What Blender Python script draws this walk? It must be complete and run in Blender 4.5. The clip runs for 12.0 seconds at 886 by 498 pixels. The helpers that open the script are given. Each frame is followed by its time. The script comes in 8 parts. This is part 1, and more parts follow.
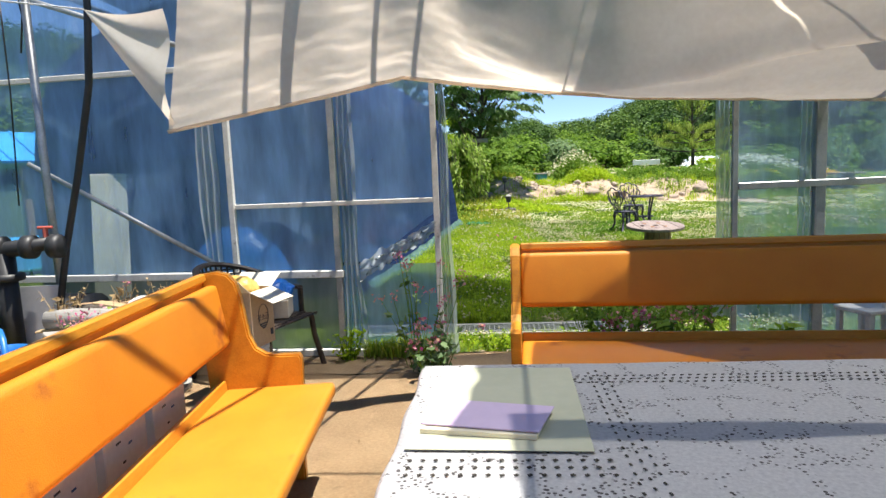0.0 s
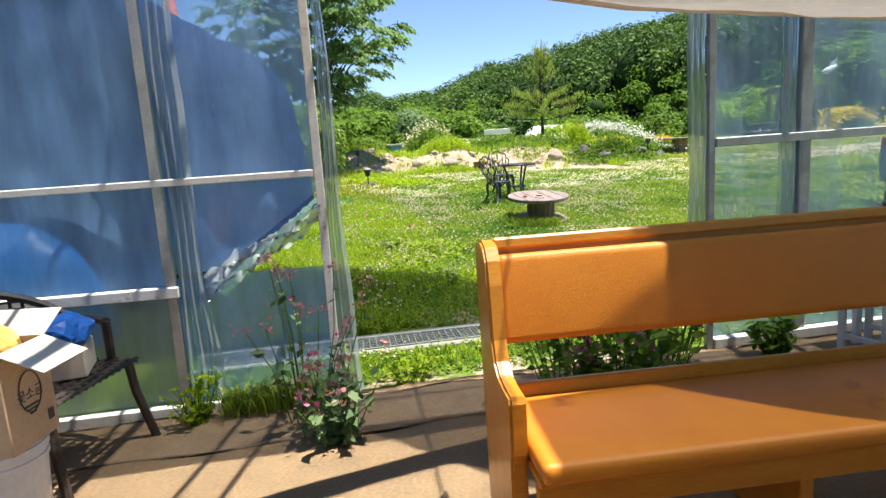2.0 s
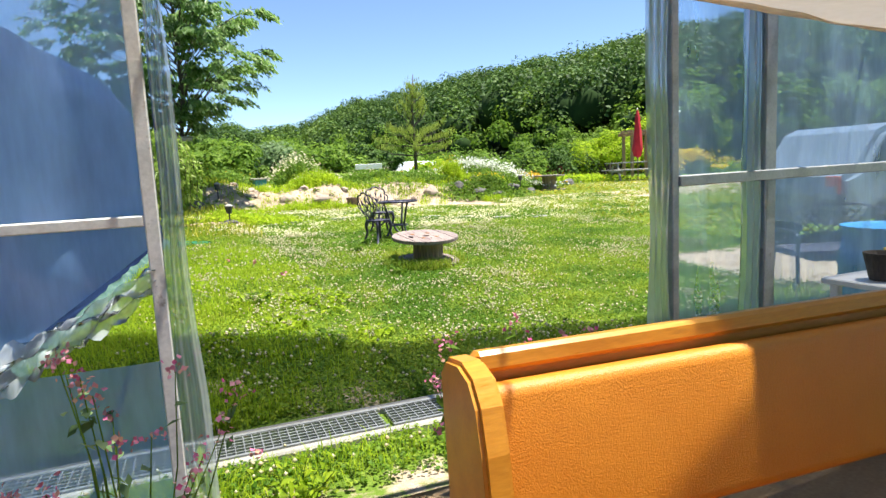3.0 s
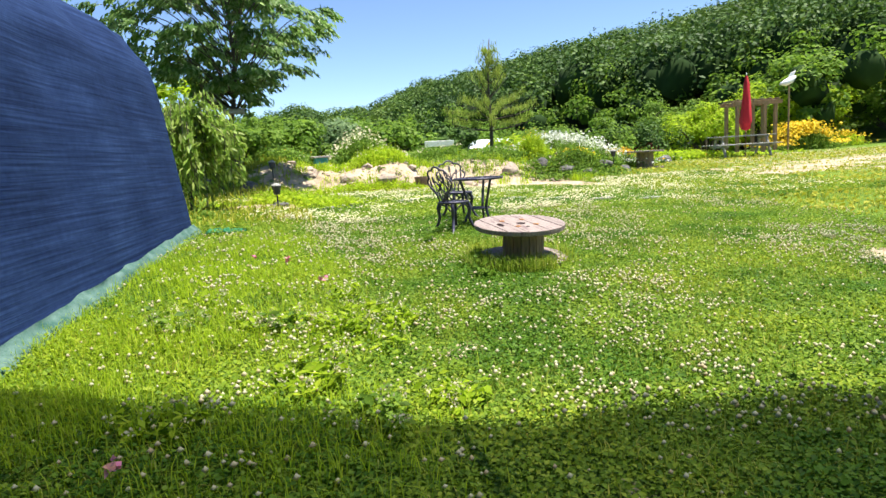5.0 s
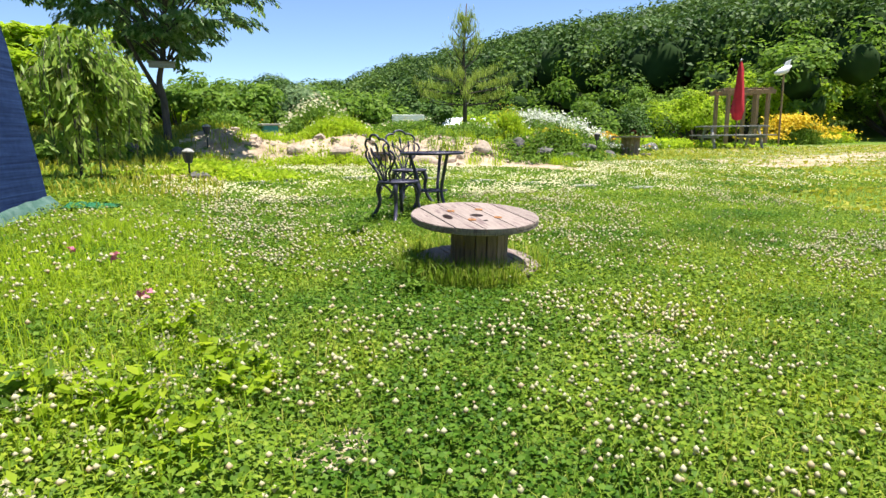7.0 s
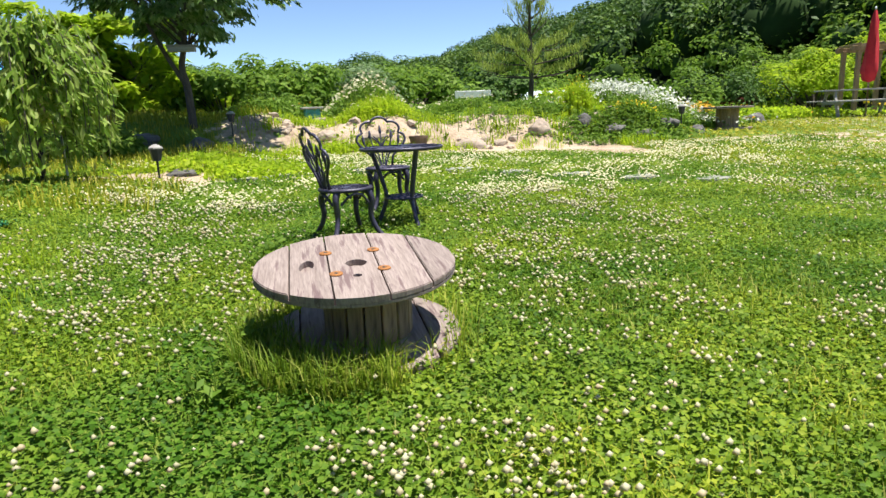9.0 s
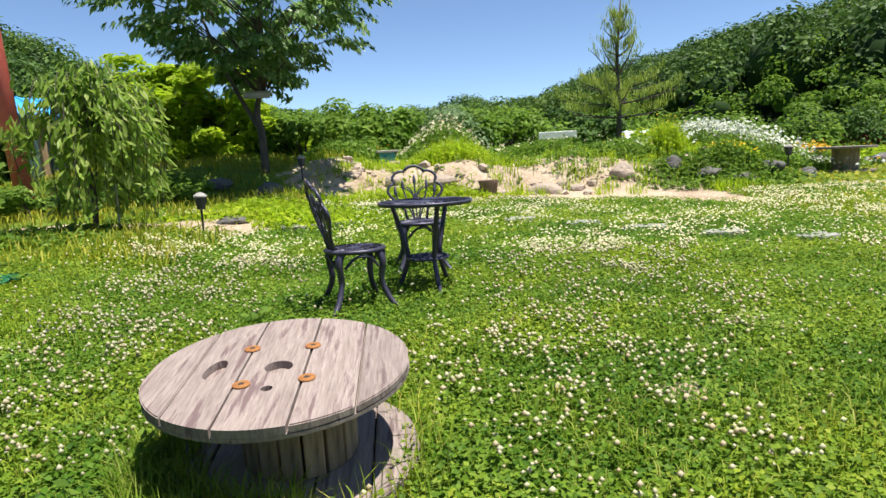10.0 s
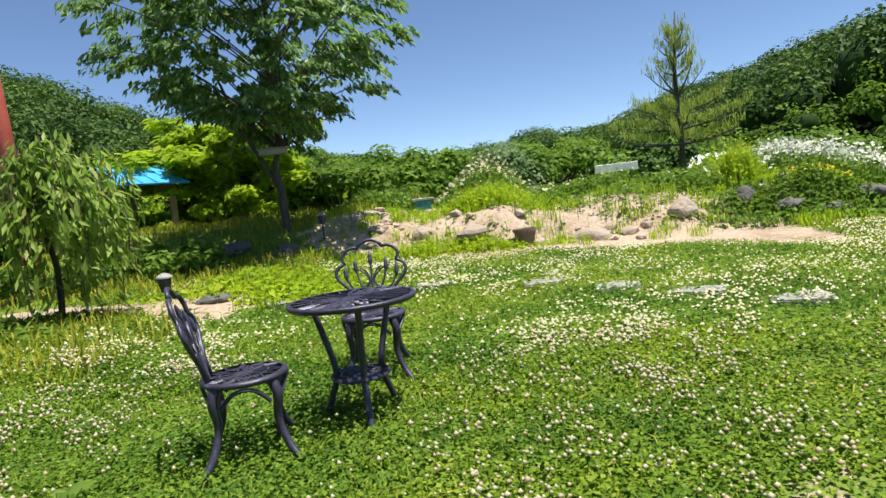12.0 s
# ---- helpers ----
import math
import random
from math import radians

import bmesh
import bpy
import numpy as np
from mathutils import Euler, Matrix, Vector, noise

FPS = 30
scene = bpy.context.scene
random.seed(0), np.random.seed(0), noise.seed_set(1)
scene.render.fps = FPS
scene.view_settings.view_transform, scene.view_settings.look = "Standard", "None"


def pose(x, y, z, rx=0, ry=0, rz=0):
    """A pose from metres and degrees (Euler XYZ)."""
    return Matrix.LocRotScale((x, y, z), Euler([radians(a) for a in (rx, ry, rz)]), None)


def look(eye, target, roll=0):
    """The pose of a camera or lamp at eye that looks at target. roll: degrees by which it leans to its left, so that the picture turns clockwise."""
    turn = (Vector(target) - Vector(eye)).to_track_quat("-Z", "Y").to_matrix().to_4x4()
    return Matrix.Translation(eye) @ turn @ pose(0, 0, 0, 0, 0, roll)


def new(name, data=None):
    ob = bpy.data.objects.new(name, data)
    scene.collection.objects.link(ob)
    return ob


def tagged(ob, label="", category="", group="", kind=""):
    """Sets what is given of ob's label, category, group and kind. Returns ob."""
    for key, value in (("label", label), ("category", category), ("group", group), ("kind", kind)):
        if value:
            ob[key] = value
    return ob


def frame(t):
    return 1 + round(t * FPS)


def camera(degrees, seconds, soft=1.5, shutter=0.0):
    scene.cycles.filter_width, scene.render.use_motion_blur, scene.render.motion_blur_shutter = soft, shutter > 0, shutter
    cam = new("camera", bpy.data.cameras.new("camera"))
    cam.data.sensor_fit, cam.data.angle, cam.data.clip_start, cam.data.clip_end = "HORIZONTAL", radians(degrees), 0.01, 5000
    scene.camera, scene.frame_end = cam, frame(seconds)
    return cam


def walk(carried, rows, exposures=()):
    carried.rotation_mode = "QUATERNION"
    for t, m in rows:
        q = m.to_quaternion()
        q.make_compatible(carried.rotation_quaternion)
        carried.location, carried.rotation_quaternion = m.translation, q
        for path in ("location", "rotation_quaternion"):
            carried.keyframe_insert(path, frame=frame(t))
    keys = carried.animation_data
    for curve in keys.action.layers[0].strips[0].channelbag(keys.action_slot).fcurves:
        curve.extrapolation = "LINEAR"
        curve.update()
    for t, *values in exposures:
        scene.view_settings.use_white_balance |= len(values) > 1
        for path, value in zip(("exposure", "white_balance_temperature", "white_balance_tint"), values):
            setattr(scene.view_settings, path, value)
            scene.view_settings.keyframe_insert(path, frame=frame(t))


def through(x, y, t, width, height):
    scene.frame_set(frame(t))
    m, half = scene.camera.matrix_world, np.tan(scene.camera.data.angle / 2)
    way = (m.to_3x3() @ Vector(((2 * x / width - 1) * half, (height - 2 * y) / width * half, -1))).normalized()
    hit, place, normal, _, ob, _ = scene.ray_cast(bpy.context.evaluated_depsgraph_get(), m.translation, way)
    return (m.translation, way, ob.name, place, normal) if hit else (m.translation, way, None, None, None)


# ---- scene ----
# ---- light levels ----
SKY, SUN = 0.094, 4.7
STOPS = [(0.0, 1.15), (0.5, 1.05), (1.0, 1.05), (1.5, 1.15), (2.5, 1.35), (3.2, 1.42), (5.0, 1.3), (6.5, 1.25), (7.2, 1.15), (9.0, 1.0), (10.0, 0.9), (11.0, 0.78), (12.0, 0.78)]

cam = camera(71.0, 12.0)
PATH = [
    (0, (0.056, 0.209, 1.389), (-0.12, 2.188, 1.157), -2.4),
    (0.5, (-0.148, 0.624, 1.379), (-0.627, 2.556, 1.187), -2.8),
    (1, (-0.335, 0.957, 1.355), (-0.903, 2.862, 1.135), -4.8),
    (1.5, (-0.365, 1.303, 1.341), (-0.445, 3.286, 1.095), -5.6),
    (2, (-0.308, 1.679, 1.327), (0.004, 3.626, 0.989), -3.7),
    (2.5, (-0.307, 2.151, 1.319), (0.445, 3.972, 0.972), -3.9),
    (3, (-0.266, 2.675, 1.333), (0.461, 4.521, 1.081), -2.9),
    (3.2, (-0.235, 2.935, 1.339), (0.479, 4.785, 1.077), -1.5),
    (4.8, (0.168, 4.796, 1.159), (0.652, 6.72, 0.905), -2.9),
    (5, (0.271, 4.931, 1.155), (0.785, 6.841, 0.86), -3.4),
    (5.5, (0.454, 5.412, 1.12), (0.974, 7.304, 0.735), -2.2),
    (6, (0.601, 5.808, 1.092), (1.246, 7.669, 0.743), -3.9),
    (6.5, (0.901, 6.166, 1.03), (1.306, 8.084, 0.636), 1.0),
    (7, (1.128, 6.616, 0.998), (1.713, 8.495, 0.641), -0.6),
    (7.2, (1.319, 6.689, 1.001), (1.986, 8.533, 0.613), -1.2),
    (8.8, (2.577, 7.888, 1.052), (2.956, 9.803, 0.617), -0.6),
    (9, (2.729, 8.0, 1.089), (2.986, 9.937, 0.662), -2.5),
    (9.5, (3.062, 8.374, 1.106), (3.251, 10.336, 0.773), -2.2),
    (10, (3.353, 8.703, 1.141), (3.305, 10.681, 0.849), -2.8),
    (10.5, (3.595, 9.064, 1.218), (3.443, 11.039, 0.942), -3.4),
    (11, (3.779, 9.481, 1.281), (3.654, 11.469, 1.1), -3.3),
    (11.5, (3.977, 9.802, 1.304), (3.803, 11.79, 1.173), -4.2),
    (12, (4.153, 10.098, 1.311), (3.855, 12.069, 1.15), -6.4),
]
walk(cam, [(t, look(eye, target, roll)) for t, eye, target, roll in PATH], STOPS)

# ---- world, sun ----
SUN_SHIFT = (-0.26, 0.07)          # how far a shadow moves per metre of height
world = bpy.data.worlds.new("sky")
scene.world = world
world.use_nodes = True
wn = world.node_tree
bg = wn.nodes["Background"]
sky = wn.nodes.new("ShaderNodeTexSky")
sky.sky_type = "NISHITA"
sky.sun_disc = False
sun_dir = Vector((-SUN_SHIFT[0], -SUN_SHIFT[1], 1)).normalized()
sky.sun_elevation = math.asin(sun_dir.z)
sky.sun_rotation = math.atan2(sun_dir.x, sun_dir.y)
sky.altitude = 3000
sky.air_density, sky.dust_density, sky.ozone_density = 0.95, 0.0, 3.0
wn.links.new(sky.outputs[0], bg.inputs[0])
bg.inputs[1].default_value = SKY
sun = new("sun", bpy.data.lights.new("sun", "SUN"))
sun.data.energy, sun.data.angle, sun.data.color = SUN, radians(0.53), (1.0, 0.96, 0.88)
sun.matrix_world = look(tuple(sun_dir * 60), (0, 0, 0))

# ---- materials ----
def nodes_of(name):
    m = bpy.data.materials.new(name)
    m.use_nodes = True
    t = m.node_tree
    return m, t, t.nodes["Principled BSDF"], t.nodes["Material Output"]


def add(t, kind, **values):
    n = t.nodes.new("ShaderNode" + kind)
    for k, v in values.items():
        n.inputs[k].default_value = v
    return n


def noise_tex(t, scale, detail=4.0, rough=0.55, stretch=(1, 1, 1), space="Object"):
    co = t.nodes.new("ShaderNodeTexCoord")
    mp = add(t, "Mapping")
    mp.inputs["Scale"].default_value = stretch
    n = add(t, "TexNoise", Scale=scale, Detail=detail, Roughness=rough)
    t.links.new(co.outputs[space], mp.inputs[0])
    t.links.new(mp.outputs[0], n.inputs["Vector"])
    return n.outputs["Fac"]


def ramp(t, fac, stops):
    r = t.nodes.new("ShaderNodeValToRGB")
    while len(r.color_ramp.elements) < len(stops):
        r.color_ramp.elements.new(0.5)
    for e, (p, c) in zip(r.color_ramp.elements, stops):
        e.position, e.color = p, (*c, 1)
    t.links.new(fac, r.inputs[0])
    return r.outputs[0]


def mix(t, a, b, fac, mode="MIX"):
    m = t.nodes.new("ShaderNodeMix")
    m.data_type, m.blend_type = "RGBA", mode
    for socket, v in ((m.inputs[0], fac), (m.inputs[6], a), (m.inputs[7], b)):
        if isinstance(v, (int, float)):
            socket.default_value = v
        elif isinstance(v, tuple):
            socket.default_value = (*v, 1)
        else:
            t.links.new(v, socket)
    return m.outputs[2]


def bump(t, bsdf, height, strength, distance=0.01):
    b = add(t, "Bump", Strength=strength, Distance=distance)
    t.links.new(height, b.inputs["Height"])
    t.links.new(b.outputs[0], bsdf.inputs["Normal"])


def surface(name, dark, light, scale, rough=0.6, metal=0.0, relief=0.2, stretch=(1, 1, 1), fine=0.0, vary=0.0, space="Object", rough_vary=0.15, worn=None, worn_at=0.62):
    """Two tones by a coarse and a fine noise, with relief; vary: tone by piece; worn: a third tone in spots."""
    m, t, b, _ = nodes_of(name)
    co = noise_tex(t, scale, 5, 0.6, stretch, space)
    fi = noise_tex(t, fine or scale * 9, 4, 0.6, stretch, space)
    both = mix(t, co, fi, 0.45)
    c = ramp(t, both, [(0.34, dark), (0.66, light)])
    if worn:
        spots = ramp(t, noise_tex(t, scale * 1.7, 6, 0.65, tuple(max(0.5, v * 0.6) for v in stretch), space), [(worn_at - 0.04, (0, 0, 0)), (worn_at + 0.04, (1, 1, 1))])
        c = mix(t, c, worn, spots)
    if vary:
        info = t.nodes.new("ShaderNodeObjectInfo")
        mult = add(t, "MapRange")
        mult.inputs[3].default_value, mult.inputs[4].default_value = 1 - vary, 1 + vary
        t.links.new(info.outputs["Random"], mult.inputs[0])
        h = add(t, "HueSaturation")
        t.links.new(mult.outputs[0], h.inputs["Value"])
        t.links.new(c, h.inputs["Color"])
        c = h.outputs[0]
    t.links.new(c, b.inputs["Base Color"])
    rr = add(t, "MapRange")
    rr.inputs[3].default_value, rr.inputs[4].default_value = max(0.05, rough - rough_vary), min(1, rough + rough_vary)
    t.links.new(fi, rr.inputs[0])
    t.links.new(rr.outputs[0], b.inputs["Roughness"])
    b.inputs["Metallic"].default_value = metal
    if relief:
        bump(t, b, both, relief)
    return m


def leafy(name, tones, through=0.35, rough=0.55, patch=0.35, patch_tones=((0.3, (0.72, 0.76, 0.7)), (0.7, (1.1, 1.08, 1.0)))):
    """Foliage: each leaf takes its own tone; some light comes through."""
    m, t, b, out = nodes_of(name)
    g = t.nodes.new("ShaderNodeNewGeometry")
    n = len(tones)
    c = ramp(t, g.outputs["Random Per Island"], [(i / max(1, n - 1), tone) for i, tone in enumerate(tones)])
    big = ramp(t, noise_tex(t, patch, 3, 0.6, (1, 1, 1)), patch_tones)
    c = mix(t, c, big, 1.0, "MULTIPLY")
    t.links.new(c, b.inputs["Base Color"])
    b.inputs["Roughness"].default_value = rough
    b.inputs["Specular IOR Level"].default_value = 0.14
    tr = t.nodes.new("ShaderNodeBsdfTranslucent")
    t.links.new(mix(t, c, (1.0, 1.0, 0.35), 0.25, "MULTIPLY"), tr.inputs[0])
    ms = add(t, "MixShader", Fac=through)
    t.links.new(b.outputs[0], ms.inputs[1])
    t.links.new(tr.outputs[0], ms.inputs[2])
    t.links.new(ms.outputs[0], out.inputs[0])
    return m


def film(name, tint, haze, haze_colour, gloss=0.12):
    """Thin plastic sheet: clear, with milky streaks and a soft sheen."""
    m, t, b, out = nodes_of(name)
    b.inputs["Base Color"].default_value = (*haze_colour, 1)
    b.inputs["Roughness"].default_value = 0.35
    b.inputs["Specular IOR Level"].default_value = 0.5
    clear = t.nodes.new("ShaderNodeBsdfTransparent")
    clear.inputs[0].default_value = (*tint, 1)
    streaks = noise_tex(t, 2.2, 5, 0.6, (2.2, 2.2, 0.45))
    fac = add(t, "MapRange")
    fac.inputs[1].default_value, fac.inputs[2].default_value = 0.3, 0.75
    fac.inputs[3].default_value, fac.inputs[4].default_value = haze * 0.55, min(0.95, haze * 1.6)
    t.links.new(streaks, fac.inputs[0])
    tl = t.nodes.new("ShaderNodeBsdfTranslucent")
    tl.inputs[0].default_value = (*haze_colour, 1)
    body = add(t, "MixShader", Fac=0.5)
    t.links.new(b.outputs[0], body.inputs[1])
    t.links.new(tl.outputs[0], body.inputs[2])
    ms = add(t, "MixShader")
    t.links.new(fac.outputs[0], ms.inputs[0])
    t.links.new(clear.outputs[0], ms.inputs[1])
    t.links.new(body.outputs[0], ms.inputs[2])
    gl = add(t, "BsdfGlossy", Roughness=0.12)
    fr = add(t, "Fresnel", IOR=1.35)
    last = t.nodes.new("ShaderNodeMixShader")
    t.links.new(fr.outputs[0], last.inputs[0])
    t.links.new(ms.outputs[0], last.inputs[1])
    t.links.new(gl.outputs[0], last.inputs[2])
    t.links.new(last.outputs[0], out.inputs[0])
    return m


def cloth(name, dark, light, scale, through, weave=600.0, tint=(1, 1, 1), ribs=False):
    """Woven sheet that lets some light through."""
    m, t, b, out = nodes_of(name)
    c = ramp(t, mix(t, noise_tex(t, scale, 5), noise_tex(t, scale * 12, 3), 0.35), [(0.32, dark), (0.68, light)])
    t.links.new(c, b.inputs["Base Color"])
    b.inputs["Roughness"].default_value = 0.9
    b.inputs["Specular IOR Level"].default_value = 0.1
    if ribs:
        rib = noise_tex(t, 3.0, 3, 0.6, (0.25, 0.25, 14))
        c = mix(t, c, ramp(t, rib, [(0.35, (0.62, 0.66, 0.72)), (0.65, (1.5, 1.45, 1.4))]), 1.0, "MULTIPLY")
        t.links.new(c, b.inputs["Base Color"])
        bump(t, b, rib, 0.5, 0.01)
    else:
        bump(t, b, noise_tex(t, weave, 2), 0.3, 0.002)
    tr = t.nodes.new("ShaderNodeBsdfTranslucent")
    t.links.new(mix(t, c, tint, 1.0, "MULTIPLY"), tr.inputs[0])
    ms = add(t, "MixShader", Fac=through)
    t.links.new(b.outputs[0], ms.inputs[1])
    t.links.new(tr.outputs[0], ms.inputs[2])
    t.links.new(ms.outputs[0], out.inputs[0])
    return m


def porous(name, colour, open_share):
    """Loosely knitted net: part of the light goes straight through."""
    m, t, b, out = nodes_of(name)
    b.inputs["Base Color"].default_value = (*colour, 1)
    b.inputs["Roughness"].default_value = 0.9
    clear = t.nodes.new("ShaderNodeBsdfTransparent")
    ms = add(t, "MixShader", Fac=open_share)
    t.links.new(b.outputs[0], ms.inputs[1])
    t.links.new(clear.outputs[0], ms.inputs[2])
    t.links.new(ms.outputs[0], out.inputs[0])
    return m


def ground_material():
    """Lawn, sand and bare earth, laid out by the ground's own zones."""
    m, t, b, _ = nodes_of("lawn_and_sand")
    sand = t.nodes.new("ShaderNodeAttribute")
    sand.attribute_name = "sand"
    wood = t.nodes.new("ShaderNodeAttribute")
    wood.attribute_name = "wood"
    grass = ramp(t, mix(t, noise_tex(t, 1.1, 5), noise_tex(t, 26, 5, 0.7), 0.5), [(0.3, (0.05, 0.085, 0.015)), (0.52, (0.125, 0.2, 0.026)), (0.72, (0.22, 0.27, 0.055))])
    dry = ramp(t, noise_tex(t, 0.9, 6, 0.7), [(0.6, (0, 0, 0)), (0.7, (1, 1, 1))])
    grass = mix(t, grass, (0.3, 0.24, 0.11), mix(t, (0, 0, 0), dry, 0.5))
    sandy = ramp(t, mix(t, noise_tex(t, 1.6, 6, 0.65), noise_tex(t, 14, 5, 0.7), 0.5), [(0.34, (0.22, 0.155, 0.1)), (0.48, (0.41, 0.31, 0.22)), (0.66, (0.56, 0.45, 0.345))])
    edge = ramp(t, noise_tex(t, 3.2, 6, 0.7), [(0.2, (0, 0, 0)), (0.8, (1, 1, 1))])
    s1 = add(t, "Math")
    s1.operation = "ADD"
    t.links.new(sand.outputs["Fac"], s1.inputs[0])
    t.links.new(edge, s1.inputs[1])
    s2 = add(t, "MapRange")
    s2.inputs[1].default_value, s2.inputs[2].default_value = 0.9, 1.05
    t.links.new(s1.outputs[0], s2.inputs[0])
    c = mix(t, grass, sandy, s2.outputs[0])
    # hill ground is coloured near-black, as the shade under its trees
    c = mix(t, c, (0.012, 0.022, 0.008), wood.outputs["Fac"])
    t.links.new(c, b.inputs["Base Color"])
    b.inputs["Roughness"].default_value = 0.95
    b.inputs["Specular IOR Level"].default_value = 0.1
    bump(t, b, noise_tex(t, 22, 6, 0.7), 0.7, 0.04)
    return m


def tablecloth_material():
    """White crochet: plain squares edged by rows of holes, with round motifs."""
    m, t, b, _ = nodes_of("white_lace")
    co = t.nodes.new("ShaderNodeTexCoord")
    v = add(t, "TexVoronoi", Scale=75.0)
    v.feature = "F1"
    t.links.new(co.outputs["Object"], v.inputs["Vector"])
    holes = ramp(t, v.outputs["Distance"], [(0.28, (1, 1, 1)), (0.36, (0, 0, 0))])
    big = add(t, "TexVoronoi", Scale=6.2)
    big.feature = "DISTANCE_TO_EDGE"
    t.links.new(co.outputs["Object"], big.inputs["Vector"])
    lanes = ramp(t, big.outputs["Distance"], [(0.035, (1, 1, 1)), (0.1, (0, 0, 0))])
    w = mix(t, holes, lanes, 1.0, "MULTIPLY")
    c = mix(t, ramp(t, noise_tex(t, 90, 4), [(0.3, (0.66, 0.65, 0.66)), (0.7, (0.84, 0.83, 0.83))]), (0.1, 0.09, 0.09), w)
    t.links.new(c, b.inputs["Base Color"])
    b.inputs["Roughness"].default_value = 0.9
    bump(t, b, mix(t, noise_tex(t, 180, 3), w, 0.5), 0.35, 0.003)
    return m


